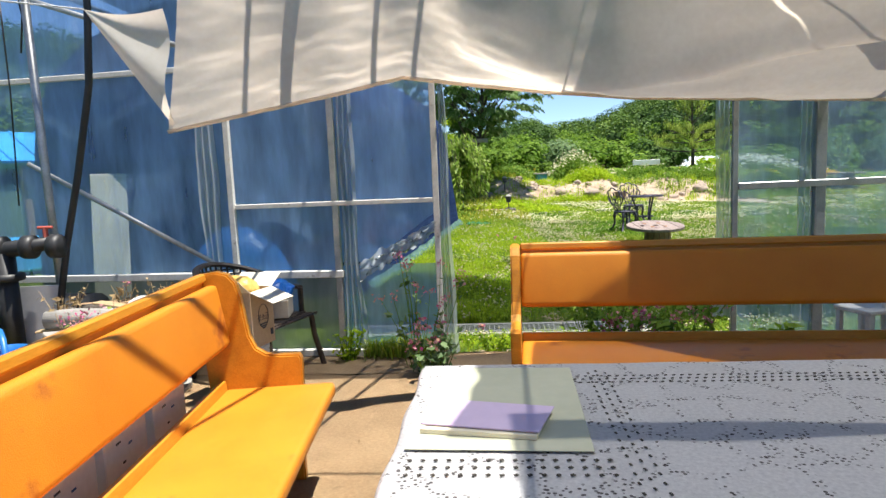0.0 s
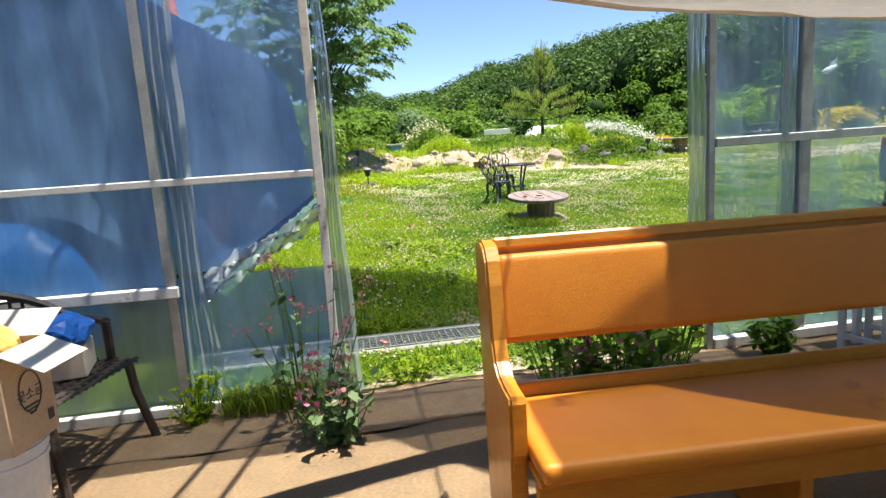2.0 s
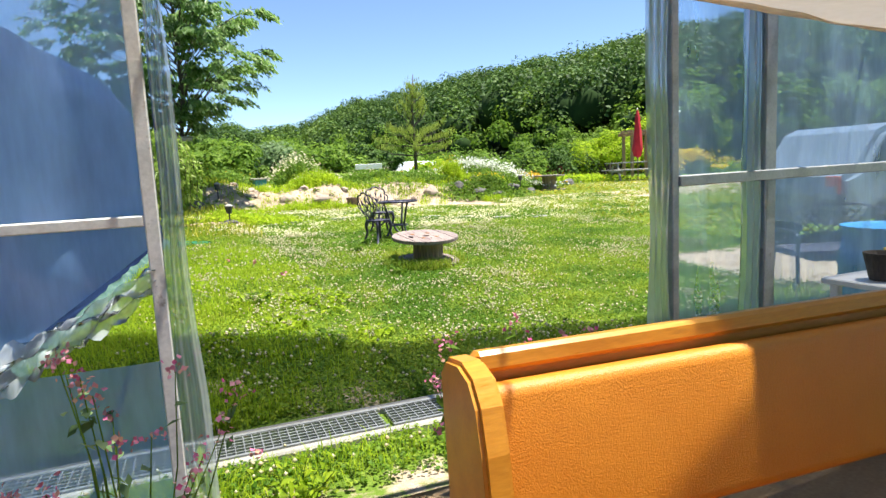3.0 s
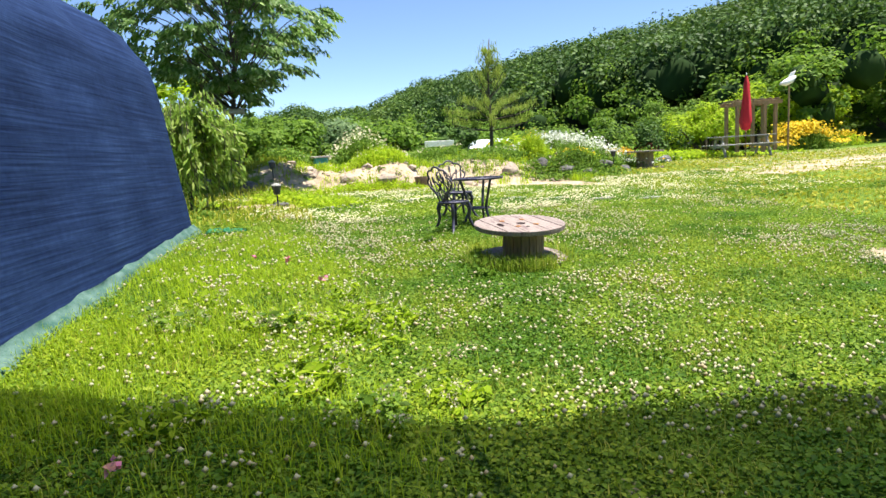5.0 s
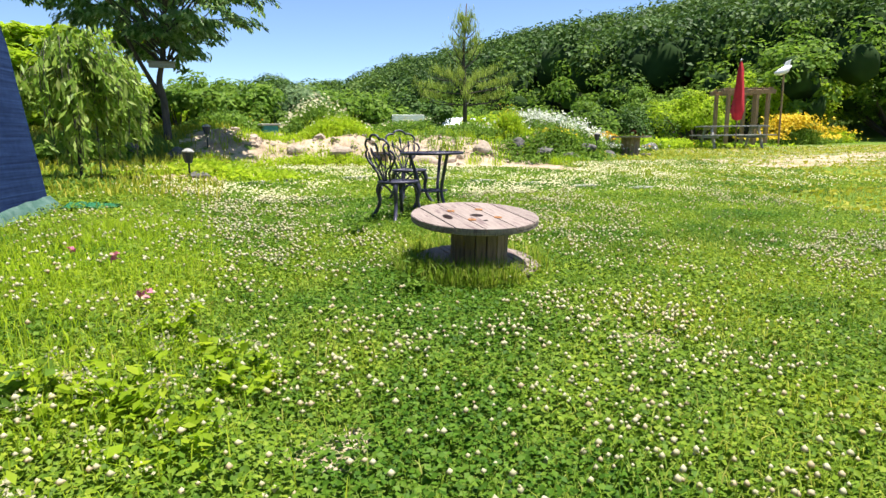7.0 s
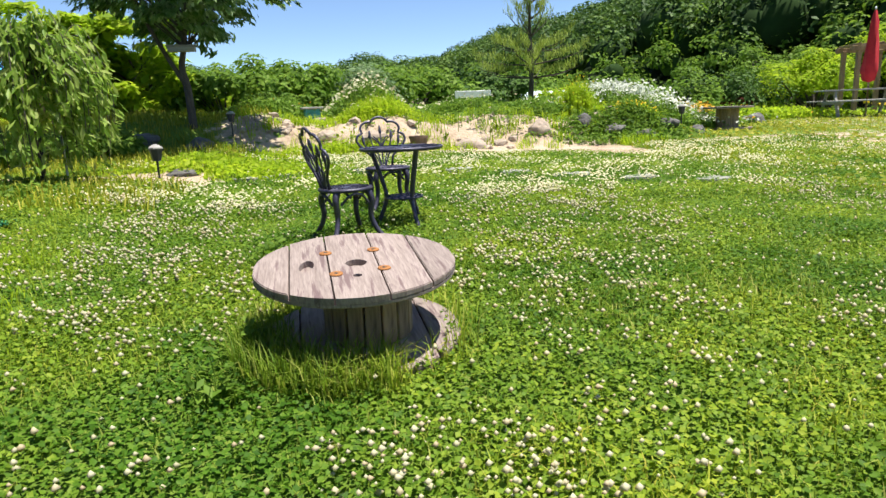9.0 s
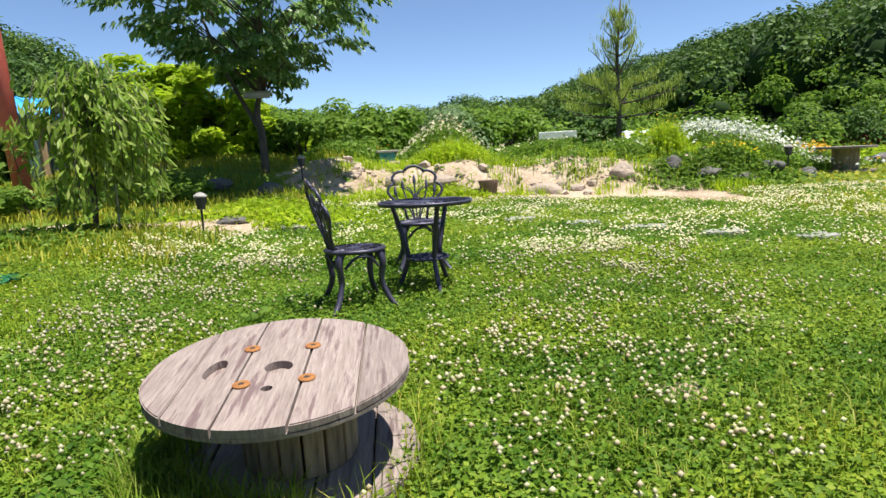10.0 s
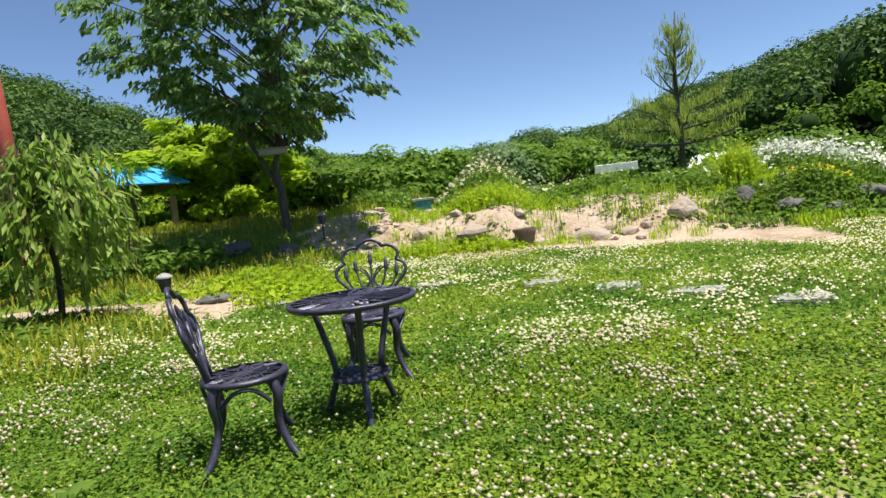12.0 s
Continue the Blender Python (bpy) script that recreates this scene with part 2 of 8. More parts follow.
M = dict(
    ground=ground_material(),
    floor=surface("packed_sand_floor", (0.35, 0.232, 0.128), (0.54, 0.385, 0.222), 1.2, 0.95, relief=0.6, fine=55, worn=(0.26, 0.17, 0.1), worn_at=0.66),
    # tan earth, slightly lighter than the floor
    soil=surface("sandy_soil_strip", (0.4, 0.28, 0.165), (0.6, 0.44, 0.27), 4, 0.95, relief=0.8, fine=70),
    concrete=surface("weathered_concrete", (0.22, 0.21, 0.18), (0.38, 0.36, 0.32), 5, 0.9, relief=0.4, fine=80),
    paleslab=surface("pale_weathered_slab", (0.2, 0.2, 0.165), (0.36, 0.35, 0.29), 5, 0.9, relief=0.4, fine=60),
    alu=surface("dull_galvanised_steel", (0.3, 0.31, 0.32), (0.52, 0.53, 0.53), 9, 0.45, 0.75, relief=0.05, worn=(0.24, 0.2, 0.17), worn_at=0.68),
    whiteframe=surface("chalky_white_frame", (0.5, 0.49, 0.46), (0.74, 0.72, 0.68), 8, 0.65, relief=0.15, worn=(0.32, 0.28, 0.22), worn_at=0.64),
    # blue tint and haze put the reflected sky into the film's colour
    film=film("clear_film", (0.78, 0.91, 1.0), 0.52, (0.34, 0.57, 1.0)),
    film_dirty=film("grimy_film", (0.5, 0.53, 0.55), 0.8, (0.34, 0.36, 0.38)),
    film_fold=film("bunched_film", (0.82, 0.88, 0.92), 0.5, (0.76, 0.82, 0.86)),
    # reflected sky is in this tint and haze as well
    film_blue=film("sky_tinted_hazy_film", (0.76, 0.9, 1.0), 0.46, (0.45, 0.64, 0.93)),
    # darker copy of the wall film; its dimness is set in tint and haze
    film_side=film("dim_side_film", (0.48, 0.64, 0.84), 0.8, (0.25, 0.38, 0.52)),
    canvas=cloth("cream_canvas", (0.79, 0.74, 0.67), (0.92, 0.88, 0.82), 2.2, 0.71, tint=(1.0, 0.92, 0.84)),
    # black net for the unseen sheets that cast shade from the roof
    shade=porous("shade_casting_net", (0.03, 0.03, 0.032), 0.2),
    navy=cloth("navy_shade_mesh", (0.008, 0.02, 0.065), (0.02, 0.042, 0.115), 1.4, 0.12, 260, ribs=True),
    greennet=cloth("green_net_hem", (0.02, 0.08, 0.06), (0.15, 0.23, 0.2), 9, 0.1),
    bluetarp=surface("bright_blue_tarp", (0.015, 0.16, 0.5), (0.03, 0.26, 0.68), 5, 0.4, relief=0.3),
    vinyl=surface("orange_vinyl", (0.56, 0.18, 0.01), (0.7, 0.26, 0.018), 3, 0.46, relief=0.4, fine=260, rough_vary=0.12, worn=(0.4, 0.11, 0.02), worn_at=0.66),
    pewwood=surface("honey_varnished_wood", (0.44, 0.16, 0.011), (0.64, 0.28, 0.028), 2.4, 0.32, relief=0.06, stretch=(1, 6, 6), fine=30, rough_vary=0.1, worn=(0.36, 0.13, 0.02), worn_at=0.7),
    lace=tablecloth_material(),
    mat=surface("olive_paper_mat", (0.42, 0.43, 0.31), (0.5, 0.5, 0.37), 3, 0.75, relief=0.05),
    lilac=surface("lilac_paper", (0.56, 0.44, 0.6), (0.63, 0.5, 0.66), 4, 0.7, relief=0.05),
    cream=surface("cream_paper", (0.68, 0.6, 0.44), (0.77, 0.7, 0.53), 4, 0.75, relief=0.05),
    card=surface("brown_cardboard", (0.46, 0.32, 0.19), (0.6, 0.45, 0.29), 4, 0.85, relief=0.15, fine=40),
    cardin=surface("pale_cardboard", (0.6, 0.52, 0.4), (0.72, 0.65, 0.54), 4, 0.85, relief=0.1),
    ink=surface("dark_ink", (0.03, 0.03, 0.035), (0.08, 0.08, 0.09), 20, 0.8, relief=0),
    inkblue=surface("blue_ink", (0.03, 0.08, 0.2), (0.05, 0.12, 0.28), 20, 0.8, relief=0),
    white=surface("white_plastic", (0.66, 0.66, 0.65), (0.8, 0.8, 0.79), 5, 0.4, relief=0.04),
    paper=surface("white_paper_box", (0.62, 0.6, 0.6), (0.74, 0.72, 0.72), 4, 0.8, relief=0.08),
    yellowbag=surface("amber_plastic_bag", (0.5, 0.28, 0.05), (0.72, 0.48, 0.14), 9, 0.35, relief=0.5),
    bluebag=surface("blue_plastic_bag", (0.01, 0.1, 0.45), (0.03, 0.2, 0.68), 9, 0.3, relief=0.5),
    bluecan=surface("blue_plastic_can", (0.015, 0.12, 0.42), (0.03, 0.2, 0.56), 5, 0.38, relief=0.05),
    barrel=surface("light_blue_barrel", (0.03, 0.22, 0.5), (0.05, 0.3, 0.62), 5, 0.4, relief=0.05),
    rattan=surface("dark_brown_rattan", (0.022, 0.015, 0.012), (0.07, 0.05, 0.04), 14, 0.5, relief=0.3),
    black=surface("black_rubber", (0.012, 0.012, 0.013), (0.03, 0.03, 0.032), 6, 0.5, relief=0.05),
    rusty=surface("orange_rust", (0.2, 0.075, 0.02), (0.4, 0.17, 0.045), 30, 0.9, relief=0.5),
    castiron=surface("violet_black_cast_metal", (0.03, 0.028, 0.045), (0.085, 0.078, 0.12), 9, 0.42, 0.35, relief=0.35, fine=120, worn=(0.17, 0.16, 0.2), worn_at=0.68),
    spool=surface("silvered_spool_planks", (0.17, 0.125, 0.108), (0.38, 0.31, 0.275), 2.6, 0.9, relief=0.45, stretch=(9, 0.8, 3), fine=12, vary=0.14, worn=(0.15, 0.1, 0.095), worn_at=0.58),
    spooldrum=surface("brown_spool_staves", (0.15, 0.105, 0.065), (0.41, 0.3, 0.185), 3.0, 0.9, relief=0.4, stretch=(5, 5, 0.6), fine=14, vary=0.2),
    hole=surface("dark_bore", (0.03, 0.025, 0.02), (0.06, 0.05, 0.04), 20, 0.95, relief=0),
    greywood=surface("grey_weathered_wood", (0.2, 0.185, 0.165), (0.42, 0.4, 0.37), 3, 0.9, relief=0.4, stretch=(0.8, 8, 8), fine=18),
    brownwood=surface("brown_timber", (0.2, 0.12, 0.06), (0.4, 0.26, 0.15), 3, 0.85, relief=0.4, stretch=(6, 6, 0.7), fine=18),
    bark=surface("grey_brown_bark", (0.035, 0.027, 0.022), (0.11, 0.09, 0.072), 6, 0.95, relief=0.9, stretch=(3, 3, 0.6), fine=40),
    red=surface("faded_red_paint", (0.42, 0.07, 0.05), (0.58, 0.13, 0.09), 4, 0.6, relief=0.1),
    umbrella=surface("crimson_parasol_cloth", (0.38, 0.01, 0.02), (0.56, 0.025, 0.035), 4, 0.85, relief=0.3),
    rock=surface("grey_garden_rock", (0.06, 0.056, 0.052), (0.17, 0.158, 0.142), 3, 0.95, relief=0.9, fine=26, vary=0.15),
    sandstone=surface("buff_rock", (0.26, 0.2, 0.15), (0.46, 0.37, 0.29), 3, 0.95, relief=0.8, fine=30, vary=0.1),
    pot=surface("brown_plastic_pot", (0.13, 0.08, 0.06), (0.22, 0.14, 0.1), 6, 0.6, relief=0.1),
    teal=surface("teal_paint", (0.04, 0.22, 0.24), (0.07, 0.34, 0.36), 5, 0.6, relief=0.1),
    roofblue=surface("sky_blue_roof_sheet", (0.03, 0.28, 0.62), (0.07, 0.42, 0.8), 3, 0.45, relief=0.1),
    carpaint=surface("silver_blue_car_paint", (0.22, 0.26, 0.32), (0.28, 0.32, 0.38), 2, 0.25, 0.1, relief=0.0),
    carglass=surface("dark_car_glass", (0.02, 0.03, 0.04), (0.04, 0.05, 0.07), 2, 0.06, relief=0.0),
    vinylhouse=surface("pale_blue_vinyl_cover", (0.6, 0.68, 0.78), (0.78, 0.84, 0.9), 1, 0.4, relief=0.1),
    board=surface("beige_board", (0.5, 0.45, 0.36), (0.66, 0.6, 0.5), 2, 0.8, relief=0.1),
    orange=surface("orange_cord", (0.6, 0.16, 0.03), (0.75, 0.25, 0.06), 9, 0.5, relief=0),
    crate=surface("grey_crate", (0.4, 0.42, 0.42), (0.54, 0.56, 0.55), 5, 0.5, relief=0.05),
    darkwood=surface("dark_rack_board", (0.05, 0.045, 0.04), (0.16, 0.15, 0.14), 4, 0.85, relief=0.4, stretch=(6, 0.8, 6), fine=18),
    darksheet=surface("near_black_sheet", (0.014, 0.017, 0.02), (0.06, 0.066, 0.07), 5, 0.7, relief=0.4),
    green=surface("green_plastic", (0.02, 0.16, 0.06), (0.04, 0.28, 0.12), 5, 0.5, relief=0.1),
    greybox=surface("grey_green_lid", (0.16, 0.22, 0.2), (0.26, 0.33, 0.3), 4, 0.5, relief=0.1),
    straw=surface("dry_straw", (0.28, 0.19, 0.1), (0.48, 0.36, 0.2), 14, 0.9, relief=0.4),
    hosegrate=surface("galvanised_grate", (0.17, 0.18, 0.18), (0.34, 0.35, 0.35), 12, 0.5, 0.5, relief=0.1),
    leaf_lawn=leafy("clover_leaves", [(0.075, 0.15, 0.014), (0.13, 0.225, 0.02), (0.195, 0.3, 0.028), (0.29, 0.37, 0.045)], 0.4, 0.55, 0.75, ((0.4, (0.5, 0.68, 0.6)), (0.5, (0.95, 0.98, 0.9)), (0.62, (1.28, 1.16, 0.9)))),
    leaf_blade=leafy("grass_blades", [(0.13, 0.22, 0.02), (0.21, 0.32, 0.03), (0.33, 0.42, 0.05), (0.44, 0.43, 0.11)], 0.4, 0.55, 0.75, ((0.32, (0.6, 0.72, 0.6)), (0.5, (0.98, 0.98, 0.9)), (0.68, (1.35, 1.15, 0.85)))),
    # dark green that puts the shade of crown gaps into the colour
    canopy=leafy("painted_crown_shade", [(0.02, 0.042, 0.012), (0.034, 0.066, 0.018)], 0.0, 1.0, 1.2),
    leaf_dark=leafy("dark_green_leaves", [(0.045, 0.1, 0.02), (0.07, 0.14, 0.026), (0.1, 0.185, 0.034)], 0.28, 0.55, 0.16, ((0.36, (0.5, 0.55, 0.55)), (0.64, (1.2, 1.15, 1.0)))),
    leaf_mid=leafy("green_leaves", [(0.1, 0.19, 0.025), (0.16, 0.28, 0.035), (0.25, 0.37, 0.06)], 0.5),
    leaf_light=leafy("yellow_green_leaves", [(0.28, 0.42, 0.02), (0.4, 0.55, 0.03), (0.52, 0.62, 0.05)], 0.62),
    leaf_verge=leafy("dry_lime_grass", [(0.2, 0.24, 0.018), (0.32, 0.34, 0.03), (0.44, 0.4, 0.06)], 0.35),
    leaf_grey=leafy("grey_green_leaves", [(0.1, 0.17, 0.07), (0.16, 0.25, 0.11), (0.23, 0.31, 0.16)], 0.35),
    leaf_wood=leafy("hill_foliage", [(0.045, 0.09, 0.022), (0.065, 0.125, 0.028), (0.09, 0.16, 0.034), (0.12, 0.19, 0.042)], 0.25, 0.55, 0.13, ((0.38, (0.5, 0.58, 0.58)), (0.5, (0.92, 0.95, 0.9)), (0.62, (1.5, 1.35, 1.1)))),
    leaf_tree=leafy("broad_tree_leaves", [(0.1, 0.2, 0.05), (0.17, 0.3, 0.09), (0.27, 0.4, 0.16), (0.42, 0.54, 0.3)], 0.58, 0.3),
    leaf_weep=leafy("hanging_leaves", [(0.17, 0.29, 0.035), (0.26, 0.4, 0.06), (0.36, 0.49, 0.1), (0.44, 0.5, 0.16)], 0.5, 0.4),
    leaf_red=leafy("red_leaves", [(0.12, 0.03, 0.02), (0.2, 0.05, 0.035)], 0.3),
    needle=leafy("pine_needles", [(0.2, 0.28, 0.045), (0.3, 0.38, 0.07), (0.4, 0.46, 0.11)], 0.4),
    leaf_dry=leafy("dry_brown_leaves", [(0.2, 0.13, 0.07), (0.32, 0.22, 0.12), (0.4, 0.3, 0.18)], 0.2),
    petal_daisy=leafy("daisy_petals", [(0.68, 0.68, 0.62), (0.78, 0.78, 0.74)], 0.3),
    petal_white=leafy("white_petals", [(0.56, 0.52, 0.34), (0.7, 0.66, 0.48), (0.58, 0.46, 0.3)], 0.3),
    petal_yellow=leafy("yellow_petals", [(0.75, 0.5, 0.02), (0.8, 0.58, 0.03)], 0.3),
    petal_orange=leafy("orange_petals", [(0.75, 0.36, 0.02), (0.8, 0.46, 0.03)], 0.3),
    petal_pink=leafy("pink_petals", [(0.62, 0.1, 0.28), (0.74, 0.24, 0.42), (0.7, 0.35, 0.4), (0.62, 0.33, 0.24)], 0.3),
)

# ---- helpers for shapes ----
def mesh_of(name, verts, faces, mat, smooth=False):
    me = bpy.data.meshes.new(name)
    me.from_pydata([tuple(v) for v in verts], [], [tuple(f) for f in faces])
    me.materials.append(mat)
    if smooth:
        me.polygons.foreach_set("use_smooth", [True] * len(me.polygons))
    me.update()
    return me


def part(name, bm, material, parent=None, label="", smooth=False):
    """Links a bmesh as one mesh object, under a thing or a part."""
    me = bpy.data.meshes.new(name)
    bm.normal_update()
    bm.to_mesh(me)
    bm.free()
    me.materials.append(M[material])
    if smooth:
        me.polygons.foreach_set("use_smooth", [True] * len(me.polygons))
    ob = new(name, me)
    ob.parent = parent
    if label:
        ob["label"] = label
    return ob


def share(name, source, parent, m):
    """Another object on the same mesh."""
    ob = new(name, source.data)
    ob.parent = parent
    ob.matrix_basis = m
    return ob


def thing(name, label, category, at=(0, 0, 0), turn=0, group="", kind=""):
    ob = new(name)
    ob.empty_display_size = 0.1
    ob.matrix_basis = pose(*at, 0, 0, turn)
    return tagged(ob, label, category, group, kind)


def box(size, at=(0, 0, 0), bevel=0.0, turn=(0, 0, 0), bm=None, segments=1):
    bm = bm or bmesh.new()
    made = bmesh.ops.create_cube(bm, size=1.0)
    bmesh.ops.transform(bm, matrix=pose(*at, *turn) @ Matrix.Diagonal((*size, 1)), verts=made["verts"])
    if bevel:
        edges = list({e for v in made["verts"] for e in v.link_edges})
        bmesh.ops.bevel(bm, geom=edges, offset=bevel, segments=segments, affect="EDGES", profile=0.6)
    return bm


def tube(points, radius, sides=8, bm=None, closed=False, ends=True, flat=1.0):
    """A tube along points; radius: a number or one for each point."""
    bm = bm or bmesh.new()
    pts = [Vector(p) for p in points]
    n = len(pts)
    radii = [radius] * n if isinstance(radius, (int, float)) else list(radius)
    rings, up = [], None
    for i, p in enumerate(pts):
        a = pts[(i - 1) % n] if (closed or i > 0) else p
        b = pts[(i + 1) % n] if (closed or i < n - 1) else p
        d = (b - a).normalized() if (b - a).length > 1e-9 else Vector((0, 0, 1))
        if up is None:
            up = d.orthogonal().normalized()
        up = (up - d * up.dot(d))
        up = up.normalized() if up.length > 1e-6 else d.orthogonal().normalized()
        side = d.cross(up)
        rings.append([bm.verts.new(p + radii[i] * (math.cos(2 * math.pi * k / sides) * up * flat + math.sin(2 * math.pi * k / sides) * side)) for k in range(sides)])
    for i in range(n if closed else n - 1):
        r, s = rings[i], rings[(i + 1) % n]
        for k in range(sides):
            bm.faces.new((r[k], r[(k + 1) % sides], s[(k + 1) % sides], s[k]))
    if ends and not closed:
        bm.faces.new(rings[0][::-1])
        bm.faces.new(rings[-1])
    return bm


def lathe(profile, sides=24, bm=None, at=(0, 0, 0)):
    """A turned body from (radius, height) pairs."""
    bm = bm or bmesh.new()
    rings = []
    for r, z in profile:
        if r < 1e-5:
            rings.append([bm.verts.new((at[0], at[1], at[2] + z))])
        else:
            rings.append([bm.verts.new((at[0] + r * math.cos(2 * math.pi * k / sides), at[1] + r * math.sin(2 * math.pi * k / sides), at[2] + z)) for k in range(sides)])
    for a, b in zip(rings, rings[1:]):
        for k in range(sides):
            q = [a[k % len(a)], a[(k + 1) % len(a)], b[(k + 1) % len(b)], b[k % len(b)]]
            q = [v for i, v in enumerate(q) if v not in q[:i]]
            if len(q) > 2:
                bm.faces.new(q)
    return bm


def slab(outline, thick, axis="x", at=0.0, bevel=0.004, bm=None):
    """A board cut to an outline of (a, b) pairs, thick along axis."""
    bm = bm or bmesh.new()
    put = {"x": lambda a, b, h: (h, a, b), "y": lambda a, b, h: (a, h, b), "z": lambda a, b, h: (a, b, h)}[axis]
    low = [bm.verts.new(put(a, b, at)) for a, b in outline]
    high = [bm.verts.new(put(a, b, at + thick)) for a, b in outline]
    faces = [bm.faces.new(low), bm.faces.new(high[::-1])]
    n = len(outline)
    for k in range(n):
        faces.append(bm.faces.new((low[k], high[k], high[(k + 1) % n], low[(k + 1) % n])))
    bmesh.ops.recalc_face_normals(bm, faces=faces)
    if bevel:
        bmesh.ops.bevel(bm, geom=list({e for f in faces[:2] for e in f.edges}), offset=bevel, segments=2, affect="EDGES")
    return bm


def sheet(nu, nv, fn, bm=None, thick=0.0):
    """A surface fn(u, v) over 0..1 x 0..1."""
    bm = bm or bmesh.new()
    g = [[bm.verts.new(fn(i / nu, j / nv)) for j in range(nv + 1)] for i in range(nu + 1)]
    faces = [bm.faces.new((g[i][j], g[i + 1][j], g[i + 1][j + 1], g[i][j + 1])) for i in range(nu) for j in range(nv)]
    if thick:
        bmesh.ops.solidify(bm, geom=faces, thickness=thick)
    return bm


def soft_noise(x, y, z=0.0, s=1.0):
    return noise.noise(Vector((x * s, y * s, z * s)))


rng = np.random.default_rng(7)


def cards_mesh(name, centres, size, mat, lift=0.0, aspect=1.0, normals=None, fold=0.25, wobble=0.35, along=None):
    """Many small leaves: each a folded diamond of two triangles. normals: the way each faces; along: the way its tip points."""
    n = len(centres)
    centres = np.asarray(centres, float)
    size = np.broadcast_to(np.asarray(size, float), (n,))[:, None] * rng.uniform(1 - wobble, 1 + wobble, (n, 1))
    if normals is None:
        normals = rng.normal(size=(n, 3))
    nm = np.asarray(normals, float) + 1e-6
    nm = nm / np.linalg.norm(nm, axis=1, keepdims=True)
    if along is None:
        a = np.cross(nm, rng.normal(size=(n, 3)))
    else:
        al = np.asarray(along, float)
        a = al - nm * (al * nm).sum(1, keepdims=True)
    a /= np.linalg.norm(a, axis=1, keepdims=True) + 1e-9
    b = np.cross(nm, a)
    v = np.empty((n, 4, 3))
    v[:, 0] = centres - a * size * 0.5 * aspect
    v[:, 2] = centres + a * size * 0.5 * aspect
    v[:, 1] = centres + b * size * 0.42 + nm * size * fold * 0.5
    v[:, 3] = centres - b * size * 0.42 + nm * size * fold * 0.5
    v[:, :, 2] += lift
    me = bpy.data.meshes.new(name)
    me.vertices.add(4 * n)
    me.vertices.foreach_set("co", v.ravel())
    idx = np.arange(4 * n).reshape(n, 4)
    tri = idx[:, [0, 1, 2, 0, 2, 3]].ravel()
    me.loops.add(len(tri))
    me.loops.foreach_set("vertex_index", tri)
    me.polygons.add(2 * n)
    me.polygons.foreach_set("loop_start", np.arange(0, 6 * n, 3))
    me.polygons.foreach_set("loop_total", np.full(2 * n, 3))
    me.materials.append(M[mat])
    me.update(calc_edges=True)
    return me


def blades_mesh(name, roots, length, width, mat, lean=0.5):
    """Grass: each blade two triangles, bent over."""
    n = len(roots)
    roots = np.asarray(roots, float)
    ang = rng.uniform(0, 2 * np.pi, n)
    out = np.stack([np.cos(ang), np.sin(ang), np.zeros(n)], 1)
    side = np.stack([-np.sin(ang), np.cos(ang), np.zeros(n)], 1)
    L = (np.broadcast_to(length, (n,)) * rng.uniform(0.6, 1.35, n))[:, None]
    W = np.broadcast_to(width, (n,))[:, None]
    k = rng.uniform(0.1, lean, (n, 1))
    v = np.empty((n, 5, 3))
    mid = roots + out * L * k * 0.35 + np.array([0, 0, 1]) * L * 0.6
    v[:, 0] = roots - side * W * 0.5
    v[:, 1] = roots + side * W * 0.5
    v[:, 2] = mid - side * W * 0.42
    v[:, 3] = mid + side * W * 0.42
    v[:, 4] = roots + out * L * k + np.array([0, 0, 1]) * L * (1 - 0.4 * k)
    me = bpy.data.meshes.new(name)
    me.vertices.add(5 * n)
    me.vertices.foreach_set("co", v.ravel())
    idx = np.arange(5 * n).reshape(n, 5)
    tri = idx[:, [0, 1, 3, 0, 3, 2, 2, 3, 4]].ravel()
    me.loops.add(len(tri))
    me.loops.foreach_set("vertex_index", tri)
    me.polygons.add(3 * n)
    me.polygons.foreach_set("loop_start", np.arange(0, 9 * n, 3))
    me.polygons.foreach_set("loop_total", np.full(3 * n, 3))
    me.materials.append(M[mat])
    me.update(calc_edges=True)
    return me


def ball_points(n, radius, squash=(1, 1, 1), shell=0.55):
    d = rng.normal(size=(n, 3))
    d /= np.linalg.norm(d, axis=1, keepdims=True)
    r = radius * rng.uniform(shell, 1.0, (n, 1)) ** 0.6
    return d * r * np.asarray(squash), d


def link_mesh(name, me, parent=None):
    ob = new(name, me)
    ob.parent = parent
    return ob

# ---- the lie of the land ----
LINE_Y = np.array([-60, 4.9, 5.3, 7, 8.5, 10, 11, 12.5, 14, 16, 21, 26, 40, 400.0])
LINE_Z = np.array([-0.06, -0.06, -0.1, -0.13, -0.12, -0.03, 0.02, 0.1, 0.18, 0.24, 0.42, 0.55, 0.7, 0.7])
RIDGE_A = np.array([-180, -60, -39, -34, -28, -20, -11, -7, -3, 0, 2, 4.5, 6, 8.5, 10.5, 13, 16, 19.5, 22.5, 26, 30, 36, 42, 55, 80, 180.0])
RIDGE_E = np.array([9, 13.5, 13.2, 11.2, 8.6, 6.0, 4.2, 4.2, 4.4, 5.0, 5.6, 4.6, 5.0, 5.2, 5.9, 6.9, 7.5, 8.2, 9.0, 9.5, 10.0, 10.9, 12.0, 12.5, 9, 9])
NEAR_A = np.array([-180, -60, -35, -20, -5, 5, 15, 25, 45, 70, 180.0])
NEAR_R = np.array([60, 55, 52, 62, 72, 72, 62, 48, 40, 46, 60.0])
